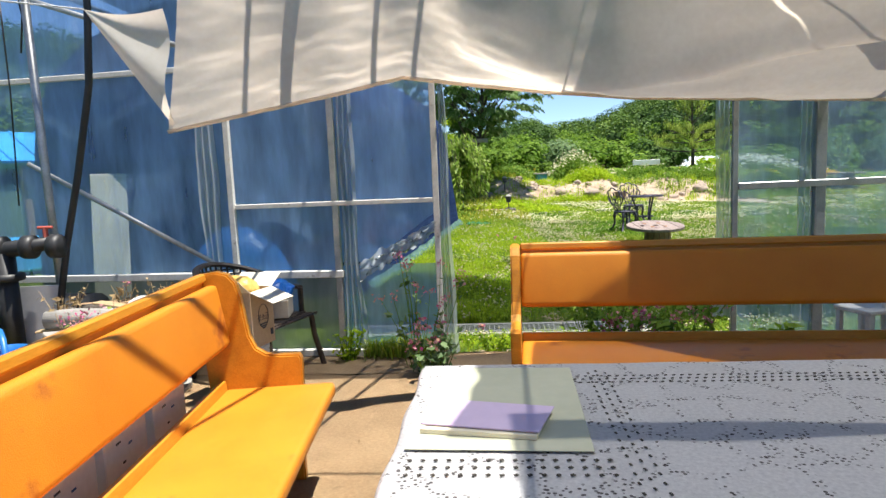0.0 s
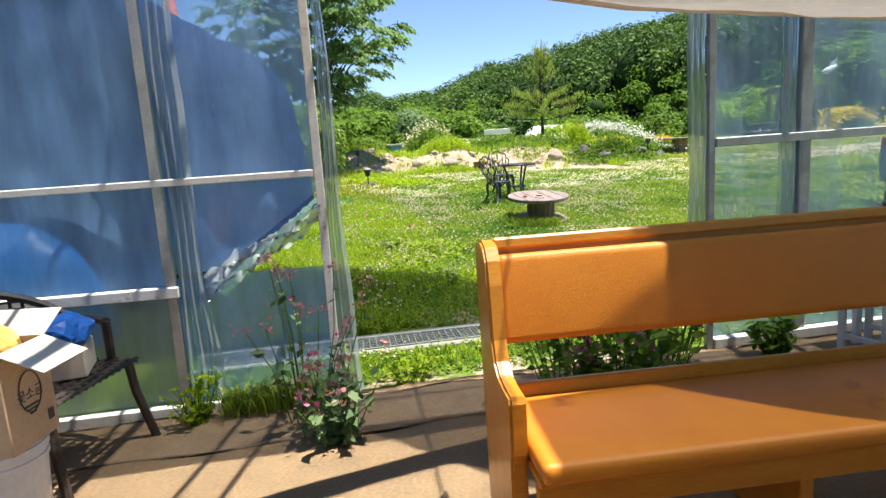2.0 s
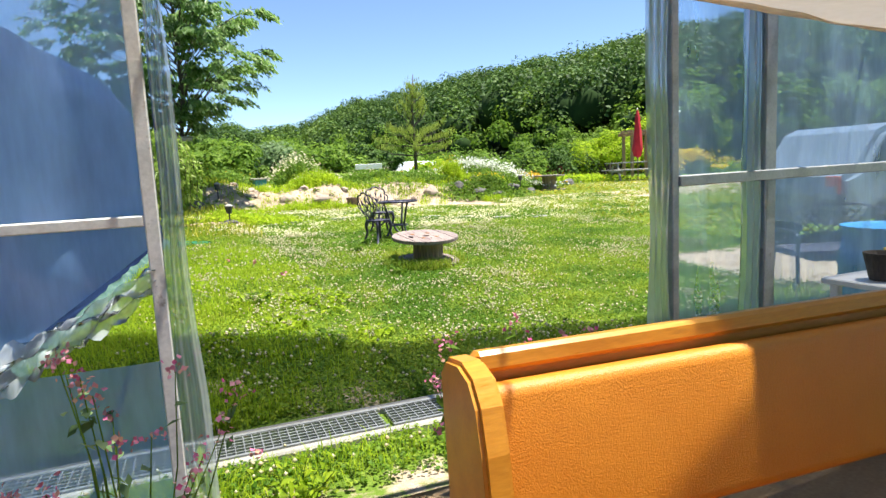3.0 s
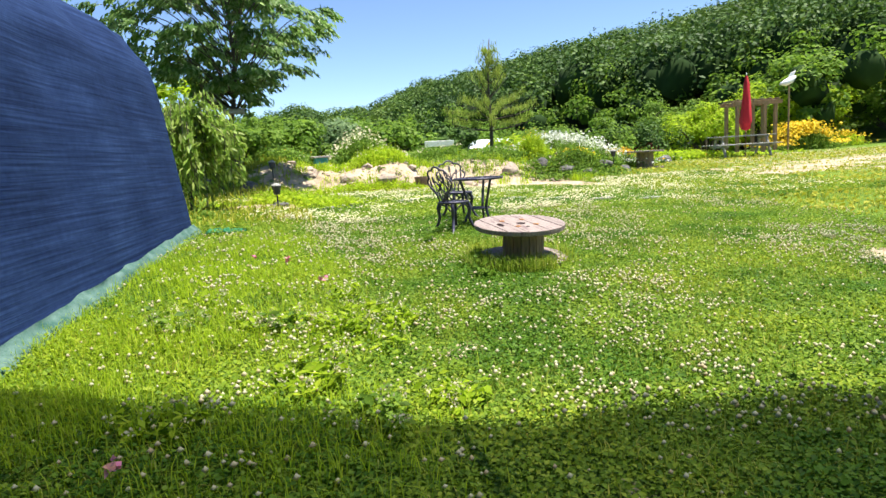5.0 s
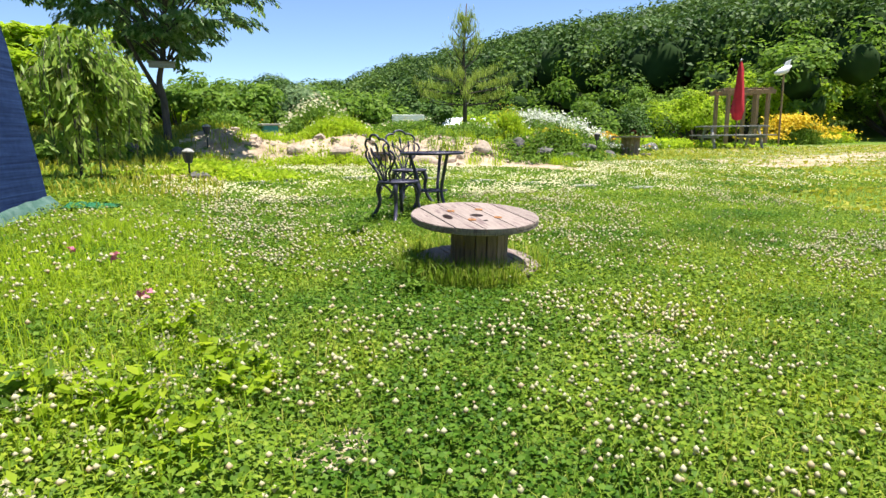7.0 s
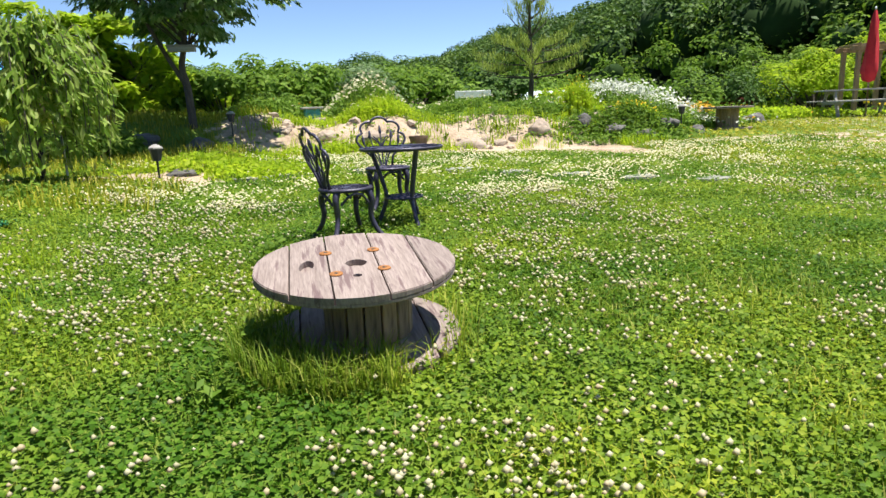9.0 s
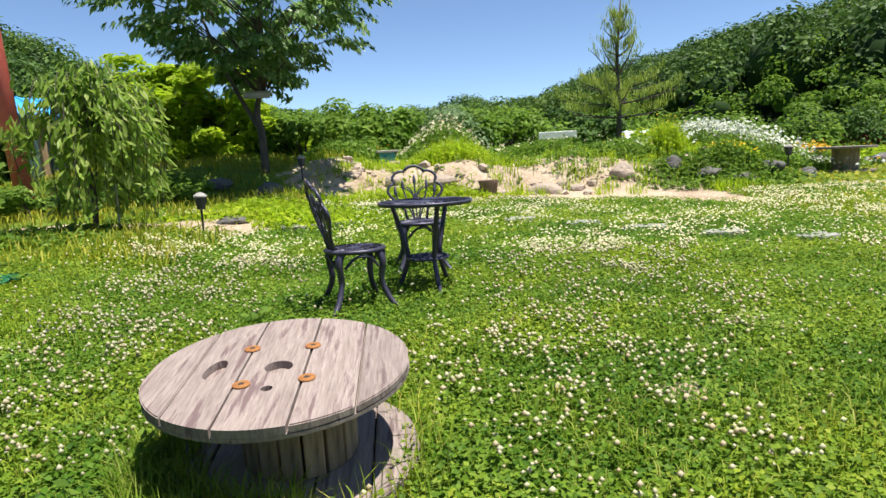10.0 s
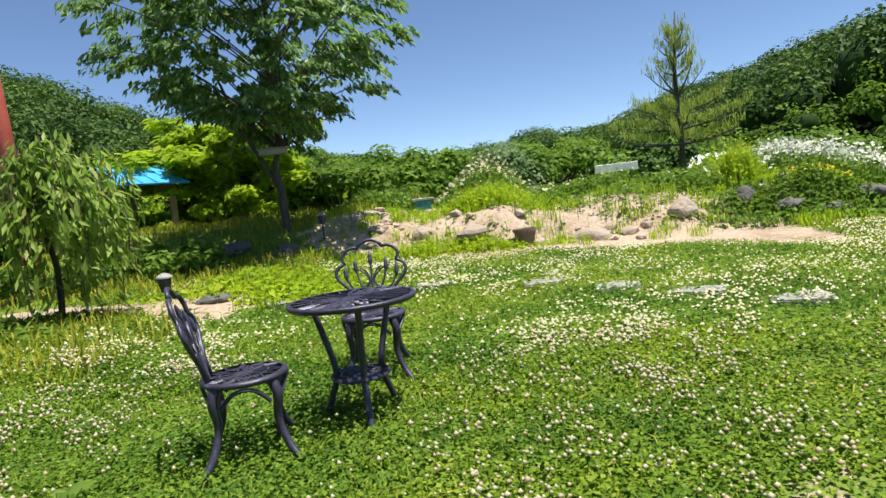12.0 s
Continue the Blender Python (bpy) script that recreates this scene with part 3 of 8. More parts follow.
TOP_R = np.array([110, 100, 92, 110, 150, 150, 135, 115, 92, 95, 110.0])


def smooth(a, b, x):
    t = np.clip((np.asarray(x, float) - a) / (b - a), 0, 1)
    return t * t * (3 - 2 * t)


def hill(x, y):
    dx, dy = np.asarray(x, float) - 2.5, np.asarray(y, float) - 7
    r, az = np.hypot(dx, dy), np.degrees(np.arctan2(dx, dy))
    r0, r1 = np.interp(az, NEAR_A, NEAR_R), np.interp(az, NEAR_A, TOP_R)
    top = np.maximum(0, r1 * np.tan(np.radians(np.interp(az, RIDGE_A, RIDGE_E))) - 7.5)
    return top * smooth(r0 - 6, r1, r)


def ground_z(x, y):
    x, y = np.asarray(x, float), np.asarray(y, float)
    z = np.interp(y, LINE_Y, LINE_Z)
    z = z + (0.17 * smooth(1.4, 0.2, x) * smooth(5.5, 8, y) - 0.02 * np.clip(x - 3.5, 0, 4) * smooth(6, 9, y)) * smooth(60, 30, y)
    bank = smooth(20.3 + 0.25 * np.sin(x * 1.7), 21.5 + 0.3 * np.sin(x * 1.1 + 1), y) * smooth(11.2, 8.6, x) * smooth(-9, -4, x)
    z = z + bank * (0.52 + 0.07 * np.sin(x * 2.3) + 0.05 * np.sin(x * 5.1 + y * 3.0) * np.sin(y * 4.3 - x) + 0.035 * np.clip(y - 22, 0, 8)) * smooth(60, 36, y)
    return z + hill(x, y)


def gz(x, y):
    return float(ground_z(x, y))


BARE = ((0.3, 10.35, 0.28), (1.35, 8.75, 0.3), (0.55, 6.5, 0.5), (1.3, 6.6, 0.4), (-0.4, 6.9, 0.4), (3.1, 9.3, 0.25), (4.4, 11.4, 0.3), (5.2, 12.4, 0.35), (1.8, 9.6, 0.2), (4.9, 9.8, 0.3), (6.0, 11.0, 0.4))


def sand_zone(x, y):
    """Where sand shows through the lawn."""
    x, y = np.asarray(x, float), np.asarray(y, float)
    wob = 0.35 * np.sin(x * 1.3) + 0.25 * np.sin(x * 3.1 + 0.7)
    front = 19.6 - 0.33 * np.clip(x - 4.2, 0, 9)
    strip = smooth(front - 0.25 + wob * 0.5, front + 0.25 + wob * 0.5, y) * smooth(21.9, 21.2, y + wob * 0.4) * smooth(0.6, 1.8, x) * smooth(8.6, 7.6, x)
    bank = smooth(20.3, 20.7, y) * smooth(24.4, 23.0, y + wob) * smooth(-1.0, 0.6, x) * smooth(9.2, 7.8, x) * (0.62 + 0.16 * np.sin(x * 2.7 + 1) * np.sin(y * 3.9 + x))
    left = smooth(15.9, 16.2, y + wob * 0.5) * smooth(17.4, 17.0, y) * smooth(1.3, 0.6, x) * smooth(-6, -5, x) * 0.8
    drive = smooth(16.5, 18.0, y + 0.3 * wob - 0.12 * (x - 12)) * smooth(21.3, 20.4, y - 0.1 * (x - 12)) * smooth(8.8, 11, x) * smooth(40, 34, x) * (0.52 + 0.14 * np.sin(x * 0.9 + y) * np.sin(y * 2.7) + 0.08 * smooth(17, 24, x))
    yard = smooth(13, 15, x) * smooth(14, 16, y) * smooth(30, 25, y) * 0.42
    lot = smooth(5.2, 6.4, x + 0.2 * wob) * smooth(11.0, 9.4, y) * smooth(4.0, 5.2, y) * 0.75
    path = smooth(-0.5, -0.2, x) * smooth(1.9, 1.5, x) * smooth(5.75, 5.45, y) * smooth(4.6, 4.9, y) * 0.5
    bare = np.zeros_like(x)
    for cx, cy, r in BARE:
        bare = np.maximum(bare, 0.48 * smooth(r * 1.3, r * 0.5, np.hypot(x - cx, (y - cy) * 1.3) + 0.1 * r * np.sin(9 * x) * np.sin(8 * y)))
    return np.clip(np.maximum.reduce([strip, bank, left, drive, yard, lot, path, bare]), 0, 1)


def graded(parts_):
    out = []
    for a, b, step in parts_:
        out += list(np.arange(a, b, step))
    return np.array(out + [parts_[-1][1]])


gx = graded([(-420, -60, 20), (-60, -12, 2.4), (-12, -4, 0.5), (-4, 13, 0.2), (13, 36, 0.7), (36, 80, 2.4), (80, 420, 20)])
gy = graded([(-420, -40, 20), (-40, 4, 2.0), (4, 24, 0.2), (24, 40, 0.6), (40, 160, 3.0), (160, 420, 20)])
GX, GY = np.meshgrid(gx, gy, indexing="ij")
GZ = ground_z(GX, GY)
near = smooth(60, 20, np.hypot(GX - 3, GY - 12))
GZ = GZ + near * smooth(5.2, 6.5, GY) * (0.012 * np.sin(GX * 2.9 + 1.1) * np.sin(GY * 2.3) + 0.008 * np.sin(GX * 7.3) * np.sin(GY * 6.1))
nx, ny = len(gx), len(gy)
ground_mesh = bpy.data.meshes.new("ground")
ii = np.arange(nx * ny).reshape(nx, ny)
quads = np.stack([ii[:-1, :-1], ii[1:, :-1], ii[1:, 1:], ii[:-1, 1:]], -1).reshape(-1, 4)
ground_mesh.vertices.add(nx * ny)
ground_mesh.vertices.foreach_set("co", np.stack([GX, GY, GZ], -1).ravel())
ground_mesh.loops.add(quads.size)
ground_mesh.loops.foreach_set("vertex_index", quads.ravel())
ground_mesh.polygons.add(len(quads))
ground_mesh.polygons.foreach_set("loop_start", np.arange(0, quads.size, 4))
ground_mesh.polygons.foreach_set("loop_total", np.full(len(quads), 4))
ground_mesh.polygons.foreach_set("use_smooth", [True] * len(quads))
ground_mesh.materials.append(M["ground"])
ground_mesh.update(calc_edges=True)
ground_mesh.attributes.new("sand", "FLOAT", "POINT").data.foreach_set("value", sand_zone(GX, GY).ravel())
# amount of painted under-tree dark, growing with the hill's height
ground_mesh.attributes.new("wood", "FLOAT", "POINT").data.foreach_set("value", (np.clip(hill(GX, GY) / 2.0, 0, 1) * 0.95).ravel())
ground = tagged(new("ground", ground_mesh), "green clover lawn with sandy patches rising to a wooded hill", "ground", kind="structure")

# packed sand floor of the greenhouse
def floor_point(u, v):
    x, y = -4.3 + 9.6 * u, -3.6 + 8.62 * v
    return (x, y, 0.008 * soft_noise(x, y, 0, 2.1) + 0.004 * soft_noise(x, y, 3, 7) - 0.006 * (y > 4.9))


floor = part("floor", sheet(96, 90, floor_point, thick=-0.12), "floor", None, smooth=True)
tagged(floor, "packed tan sand floor of the greenhouse", "floor", kind="structure")


def soil_point(u, v):
    x = -4.2 + 9.3 * u
    y = 4.47 + 0.06 * soft_noise(x, 0, 0, 2.5) + (4.93 - 4.47) * v
    return (x, y, 0.003 + 0.008 * math.sin(math.pi * min(1, v * 1.02)) * (0.6 + 0.5 * soft_noise(x, y, 1, 4)))


soil_bed = part("soil_bed", sheet(120, 10, soil_point, thick=-0.03), "soil", None, smooth=True)
tagged(soil_bed, "strip of sandy earth along the film wall", "soil bed", kind="structure")

# ---- greenhouse front wall ----
WALL_Y, BAR_Z, SILL_Z, TOP_Z = 4.98, 1.215, 0.66, 2.95


def frame_piece(name, a, b, w, mat, parent, depth=None):
    """A straight square section from a to b."""
    a, b = Vector(a), Vector(b)
    d = b - a
    bm = box((w, depth or w, d.length), (0, 0, d.length / 2), 0.004)
    ob = part(name, bm, mat, parent)
    ob.matrix_basis = Matrix.Translation(a) @ d.to_track_quat("Z", "Y").to_matrix().to_4x4()
    return ob


wall_left = thing("wall_front_left", "greenhouse wall of clear film on a pale metal frame", "wall", kind="structure")
for x, lean in ((-0.405, 0.0), (-2.03, 0.0), (-4.1, 0.02)):
    frame_piece("post", (x, WALL_Y, -0.1), (x + lean, WALL_Y, TOP_Z), 0.045 if x > -3 else 0.06, "whiteframe" if x > -3 else "alu", wall_left)
frame_piece("mullion", (-1.2, WALL_Y + 0.01, -0.1), (-1.2, WALL_Y + 0.01, TOP_Z), 0.05, "alu", wall_left)
frame_piece("rail", (-2.0, WALL_Y - 0.004, BAR_Z), (-0.43, WALL_Y - 0.004, BAR_Z), 0.036, "whiteframe", wall_left)
frame_piece("rail", (-4.16, WALL_Y - 0.004, 2.27), (-2.05, WALL_Y - 0.004, 2.3), 0.04, "whiteframe", wall_left)
frame_piece("rail", (-4.16, WALL_Y - 0.004, SILL_Z + 0.03), (-1.16, WALL_Y - 0.004, SILL_Z), 0.055, "whiteframe", wall_left)
frame_piece("rail", (-4.16, WALL_Y - 0.004, 0.03), (-0.43, WALL_Y - 0.004, 0.02), 0.06, "whiteframe", wall_left)
frame_piece("top_rail", (-4.14, WALL_Y, TOP_Z + 0.03), (5.0, WALL_Y, TOP_Z + 0.03), 0.05, "alu", wall_left)


def film_pane(name, x0, x1, z0, z1, mat, parent, amp=0.02, y=WALL_Y + 0.035, seed=0.0, nu=26, nv=26, cut=None):
    def f(u, v):
        x, z = x0 + (x1 - x0) * u, z0 + (z1 - z0) * v
        if cut:
            x, z = cut(x, z, u, v)
        return (x, y + amp * soft_noise(x * 2.6, z * 0.8, seed, 1.0) + 0.3 * amp * soft_noise(x * 9, z * 5, seed), z)
    return part(name, sheet(nu, nv, f), mat, parent, smooth=True)


film_pane("film_pane", -4.16, -2.03, 0.66, TOP_Z, "film", wall_left, 0.025, seed=1)
film_pane("lower_film", -4.16, -1.2, 0.0, 0.66, "film_dirty", wall_left, 0.02, seed=21)
film_pane("film_pane", -2.03, -0.42, BAR_Z - 0.01, TOP_Z, "film", wall_left, 0.025, seed=2)
film_pane("film_pane", -2.03, -1.2, 0.66, BAR_Z, "film", wall_left, 0.02, seed=3)
film_pane("film_pane", -1.2, -0.42, 0.0, 0.72, "film", wall_left, 0.03, seed=4)


def torn(u, v):
    """The loose flap over the lower pane, torn along a slanting edge."""
    x = -1.2 + 0.78 * u
    low = 0.72 + 0.4 * max(0, (x + 0.98)) / 0.56 if x > -0.98 else 0.74
    z = low + (BAR_Z - low) * v
    return (x, WALL_Y + 0.05 + 0.03 * soft_noise(x * 4, z * 3, 9), z)


part("torn_film", sheet(24, 14, torn), "film", wall_left, "torn flap of clear film", smooth=True)


def crumple(u, v):
    x = -1.03 + 0.62 * u
    z = 0.67 + 0.34 * u + (v - 0.5) * (0.14 - 0.05 * u) + 0.05 * soft_noise(u * 9, v * 6, 2)
    return (x, WALL_Y - 0.01 + 0.07 * soft_noise(u * 8, v * 7, 5), z)


part("crumpled_hem", sheet(34, 10, crumple), "film_fold", wall_left, "crumpled torn edge of the film", smooth=True)


def bunch(x0, w, z0, z1, seed, parent, flare=0.0, y=WALL_Y + 0.01):
    """Film gathered into folds beside a post."""
    def f(u, v):
        z = z0 + (z1 - z0) * v
        ww = w * (1 + flare * (1 - v) ** 2) * (0.75 + 0.35 * soft_noise(z * 1.6, seed, 0))
        return (x0 + ww * (u - 0.5) + 0.02 * soft_noise(z * 2, seed, 4), y + 0.03 * math.sin(u * 19 + seed + 2 * soft_noise(z, seed, 2)), z)
    return part("gathered_film", sheet(22, 30, f), "film_fold", parent, "milky folds of gathered film", smooth=True)


bunch(-1.1, 0.16, 0.03, TOP_Z, 1.3, wall_left, 0.25)
bunch(-2.2, 0.22, 0.66, TOP_Z, 4.1, wall_left)
bunch(-0.345, 0.055, 0.0, TOP_Z, 7.7, wall_left, 2.6)

wall_right = thing("wall_front_right", "greenhouse wall of sky-tinted film on grey steel posts", "wall", kind="structure")
for x, w in ((1.81, 0.04), (2.41, 0.075), (3.82, 0.05), (5.0, 0.05)):
    frame_piece("post", (x, WALL_Y + (0.02 if w > 0.06 else 0), -0.1), (x, WALL_Y + (0.02 if w > 0.06 else 0), TOP_Z), w, "alu", wall_right)
frame_piece("rail", (1.83, WALL_Y - 0.006, BAR_Z + 0.012), (3.8, WALL_Y - 0.006, BAR_Z + 0.02), 0.05, "alu", wall_right)
frame_piece("rail", (1.83, WALL_Y - 0.006, 0.03), (4.98, WALL_Y - 0.006, 0.03), 0.06, "whiteframe", wall_right)
film_pane("film_pane", 1.83, 2.42, 0.0, TOP_Z, "film_blue", wall_right, 0.03, seed=11)
film_pane("film_pane", 2.42, 3.82, 0.0, TOP_Z, "film_blue", wall_right, 0.03, seed=12)
film_pane("film_pane", 3.86, 5.0, 1.0, TOP_Z, "film_blue", wall_right, 0.03, seed=13)
bunch(1.735, 0.13, 0.25, TOP_Z, 2.9, wall_right, 0.4)
bunch(2.32, 0.12, 0.2, TOP_Z, 5.2, wall_right, 0.9)
bunch(3.7, 0.16, 0.5, TOP_Z, 8.4, wall_right, 0.2)

# ---- side wall, back wall, roof of the greenhouse ----
wall_side = thing("wall_side_left", "film-covered side wall on steel tubes", "wall", kind="structure")
for y in (2.6, 0.2, -2.2):
    frame_piece("post", (-4.16, y, -0.1), (-4.16, y, TOP_Z), 0.05, "alu", wall_side)
for z in (2.23, 1.82, 1.25, 0.66):
    frame_piece("rail", (-4.14, -3.5, z - 0.02), (-4.14, 4.94, z), 0.032, "alu", wall_side)


def side_film(u, v):
    y, z = -3.5 + 8.46 * u, 0.0 + TOP_Z * v
    return (-4.19 + 0.025 * soft_noise(y * 2, z, 3), y, z)


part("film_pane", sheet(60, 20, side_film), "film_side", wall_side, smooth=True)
# opaque near-black sheet along the lowest 0.64 m of the side wall
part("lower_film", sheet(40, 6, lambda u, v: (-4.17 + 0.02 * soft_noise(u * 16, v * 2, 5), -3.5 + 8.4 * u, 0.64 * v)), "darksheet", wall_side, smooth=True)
wall_back = thing("wall_back", "plain film wall behind the benches", "wall", kind="structure")
part("film_pane", sheet(30, 10, lambda u, v: (-4.19 + 9.24 * u, -3.5 + 0.03 * soft_noise(u * 12, v * 4), TOP_Z * v)), "film_fold", wall_back, smooth=True)
for x in (-4.14, -1.0, 2.0, 5.0):
    frame_piece("post", (x, -3.46, -0.1), (x, -3.46, TOP_Z), 0.05, "alu", wall_back)
wall_far = thing("wall_side_right", "plain film side wall on steel tubes", "wall", kind="structure")
part("film_pane", sheet(30, 10, lambda u, v: (5.05 + 0.03 * soft_noise(u * 12, v * 4), -3.5 + 8.46 * u, TOP_Z * v)), "film_fold", wall_far, smooth=True)

# roof: steel bows, with unseen black net sheets added on top to cast shade
roof = thing("ceiling", "steel roof bows with unseen net sheets added to cast shade", "ceiling", kind="structure")
ROOF_Z = 3.05
bow = bmesh.new()
for y in (-3.2, -0.9, 2.75, 4.6):
    tube([(-3.9, y, ROOF_Z), (0.5, y, ROOF_Z + 0.08), (5.05, y, ROOF_Z)], 0.008, 6, bow)
for x in (-2.6, -1.15, -0.92, 0.62, 3.3):
    tube([(x, -3.4, ROOF_Z + 0.1), (x + 0.2, 5.0, ROOF_Z + 0.06)], 0.006 if x == 0.62 else 0.014, 6, bow)
for x in (-1.6, 1.75, 2.1):
    tube([(x, -2.4, ROOF_Z + 0.02), (x + 1.0, 4.9, ROOF_Z + 0.02)], 0.026, 6, bow)
# unseen tubes placed for the bar shadows on pew and canvas
for x in (-1.42, -1.22):
    tube([(x, -0.9, ROOF_Z + 0.03), (x + 1.4, 4.9, ROOF_Z + 0.03)], 0.013, 6, bow)
part("bows", bow, "alu", roof)
net = bmesh.new()


def net_sheet(x0, x1, y0, y1, z, wav=0.05, skew=0.0):
    def f(u, v):
        x, y = x0 + (x1 - x0) * u, y0 + (y1 - y0) * v
        return (x + skew * v + wav * soft_noise(u * 5, v * 5, x0), y + wav * soft_noise(u * 9, v * 2, y0 + 5), z)
    sheet(36, 20, f, net)


# each sheet is cut to put shade on pews, table, canvas or floor
net_sheet(0.95, 5.1, 3.36, 3.5, ROOF_Z + 0.14, 0.008, 1.2)
net_sheet(1.25, 5.1, 3.47, 4.3, ROOF_Z + 0.18, 0.02, -0.75)
net_sheet(2.15, 5.1, 3.49, 3.7, ROOF_Z + 0.14, 0.01, 0.3)
net_sheet(0.85, 5.1, 2.3, 3.37, ROOF_Z + 0.17, 0.012, 0.1)
net_sheet(0.55, 5.1, 1.5, 2.35, ROOF_Z + 0.15, 0.05, 0.1)
net_sheet(1.05, 5.1, -3.4, 1.6, ROOF_Z + 0.13, 0.04, -0.35)
net_sheet(-3.6, 5.1, 4.15, 4.72, ROOF_Z + 0.16, 0.04)


def caster_edge(x):
    """Loose outer edge of the added net over the doorway, following its shadow."""
    return float(np.interp(x, [-3.6, -0.6, -0.45, 0.3, 1.06, 1.8, 2.85, 3.9, 7.2], [7.3, 7.3, 8.35, 7.81, 7.42, 7.29, 7.2, 6.95, 6.7]))


for lift, x0 in ((0.12, -3.6),):
    sheet(90, 14, lambda u, v: (x0 + (7.2 - x0) * u, 5.95 + (caster_edge(x0 + (7.2 - x0) * u) - 5.95) * v + v * (0.07 * soft_noise((x0 + (7.2 - x0) * u) * 2.4, 1, 2) + 0.03 * soft_noise((x0 + (7.2 - x0) * u) * 7.4, 4, 2)), ROOF_Z + lift), net)
part("shade_net", net, "shade", roof)
# unseen tubes that carry the added net over the doorway
caster_tubes = bmesh.new()
for x in np.arange(-3.6, 7.4, 1.8):
    tube([(x, 5.0, ROOF_Z), (x, 7.3, ROOF_Z + 0.05)], 0.02, 6, caster_tubes)
part("awning_bows", caster_tubes, "alu", roof)

# ---- navy hoop house beside the lawn ----
hoop = thing("mesh_hoop_house", "arched greenhouse covered in navy shade mesh", "greenhouse")
HP = [(0.0, 0.0), (-0.1, 0.77), (-0.2, 1.7), (-0.31, 2.35), (-0.58, 2.8), (-1.0, 3.12), (-1.6, 3.42), (-2.15, 3.55), (-2.75, 3.42), (-3.3, 3.1), (-3.72, 2.75), (-3.95, 2.3), (-4.05, 1.6), (-4.1, 0.8), (-4.12, 0.0)]


def hoop_point(u, v):
    """u: round the arch, v: along the house."""
    k = u * (len(HP) - 1)
    i = min(int(k), len(HP) - 2)
    f = k - i
    a, b = HP[i], HP[i + 1]
    px, pz = a[0] + (b[0] - a[0]) * f, a[1] + (b[1] - a[1]) * f
    y = 7.45 + 6.2 * v
    base = -0.76 - 0.125 * (13.65 - y)
    sag = 0.045 * math.sin(v * math.pi * 4) ** 2 * math.sin(u * math.pi)
    rip = 0.012 * soft_noise(y * 2.2, u * 30, 2) + 0.02 * soft_noise(y * 0.9, u * 7, 5)
    z0 = gz(base, y) if u < 0.5 else 0.0
    return (base + px + sag + rip, y, pz + z0 * (1 - min(1, pz / 3.4)) + rip)


cover = part("mesh_cover", sheet(70, 60, hoop_point), "navy", hoop, "taut navy mesh", smooth=True)
front = bmesh.new()


def hoop_front(u, v):
    x0, y0, _ = hoop_point(0.0, 0.0)
    x1 = hoop_point(1.0, 0.0)[0]
    half = u * 0.5
    a, b = hoop_point(half, 0.0), hoop_point(1 - half, 0.0)
    x = a[0] + (b[0] - a[0]) * v
    z = a[2] + (b[2] - a[2]) * v
    return (x, y0 + 0.02 * soft_noise(x * 2, z * 2, 1), z)


sheet(40, 30, hoop_front, front)
doomed = [f for f in front.faces if f.calc_center_median().x < -4.25 and f.calc_center_median().z < 1.75]
bmesh.ops.delete(front, geom=doomed, context="FACES")
part("end_mesh", front, "navy", hoop, "navy mesh closing the end")
part("end_mesh", sheet(20, 24, lambda u, v: (hoop_point(u * 0.5, 1.0)[0] * (1 - v) + hoop_point(1 - u * 0.5, 1.0)[0] * v, 13.64, hoop_point(u * 0.5, 1.0)[2] * (1 - v) + hoop_point(1 - u * 0.5, 1.0)[2] * v)), "navy", hoop)


def hem_point(u, v):
    y = 7.5 + 6.15 * u
    base = -0.76 - 0.125 * (13.65 - y)
    return (base + 0.01 + 0.1 * v + 0.03 * soft_noise(y * 3, v * 2), y, gz(base, y) + 0.12 * (1 - v) + 0.015 + 0.02 * soft_noise(y * 4, v * 3, 3))


part("net_hem", sheet(80, 5, hem_point), "greennet", hoop, "pale green net hem along the ground", smooth=True)
door_board = part("leaning_board", box((0.42, 0.03, 1.6), (0, 0, 0.8), 0.006), "board", None)
door_board.matrix_basis = pose(-4.6, 7.25, gz(-4.6, 7.25), -8, 0, 12)
tagged(door_board, "pale beige board leaning inside the mesh greenhouse", "board")
scrap = part("net_scrap", sheet(14, 10, lambda u, v: (-0.6 + 0.5 * u + 0.06 * soft_noise(u * 6, v * 6), 13.25 + 0.4 * v + 0.05 * soft_noise(u * 5, v * 5, 4), gz(-0.4, 13.4) + 0.03 + 0.09 * abs(soft_noise(u * 5, v * 5, 8))), thick=0.006), "green", None, smooth=True)
tagged(scrap, "crumpled dark green net scrap on the grass", "net")
PILE_TOP = 1.05
pile = part("covered_pile", sheet(30, 24, lambda u, v: (-2.85 + 0.02 * soft_noise(u * 9, v * 9, 3) + (0.72 if math.cos(2 * math.pi * u) > 0 else 0.55) * math.cos(2 * math.pi * u) * math.cos(0.5 * math.pi * v), 6.8 + 0.38 * math.sin(2 * math.pi * u) * math.cos(0.5 * math.pi * v), -0.12 + PILE_TOP * math.sin(0.5 * math.pi * v) ** 0.8 + 0.03 * soft_noise(u * 9, v * 9))), "bluetarp", None, smooth=True)
tagged(pile, "low pile under a bright blue tarpaulin", "tarpaulin")

# ---- drain grate before the threshold ----
grate = thing("drain_grate", "galvanised steel drain grate set in the grass", "grate", kind="structure")
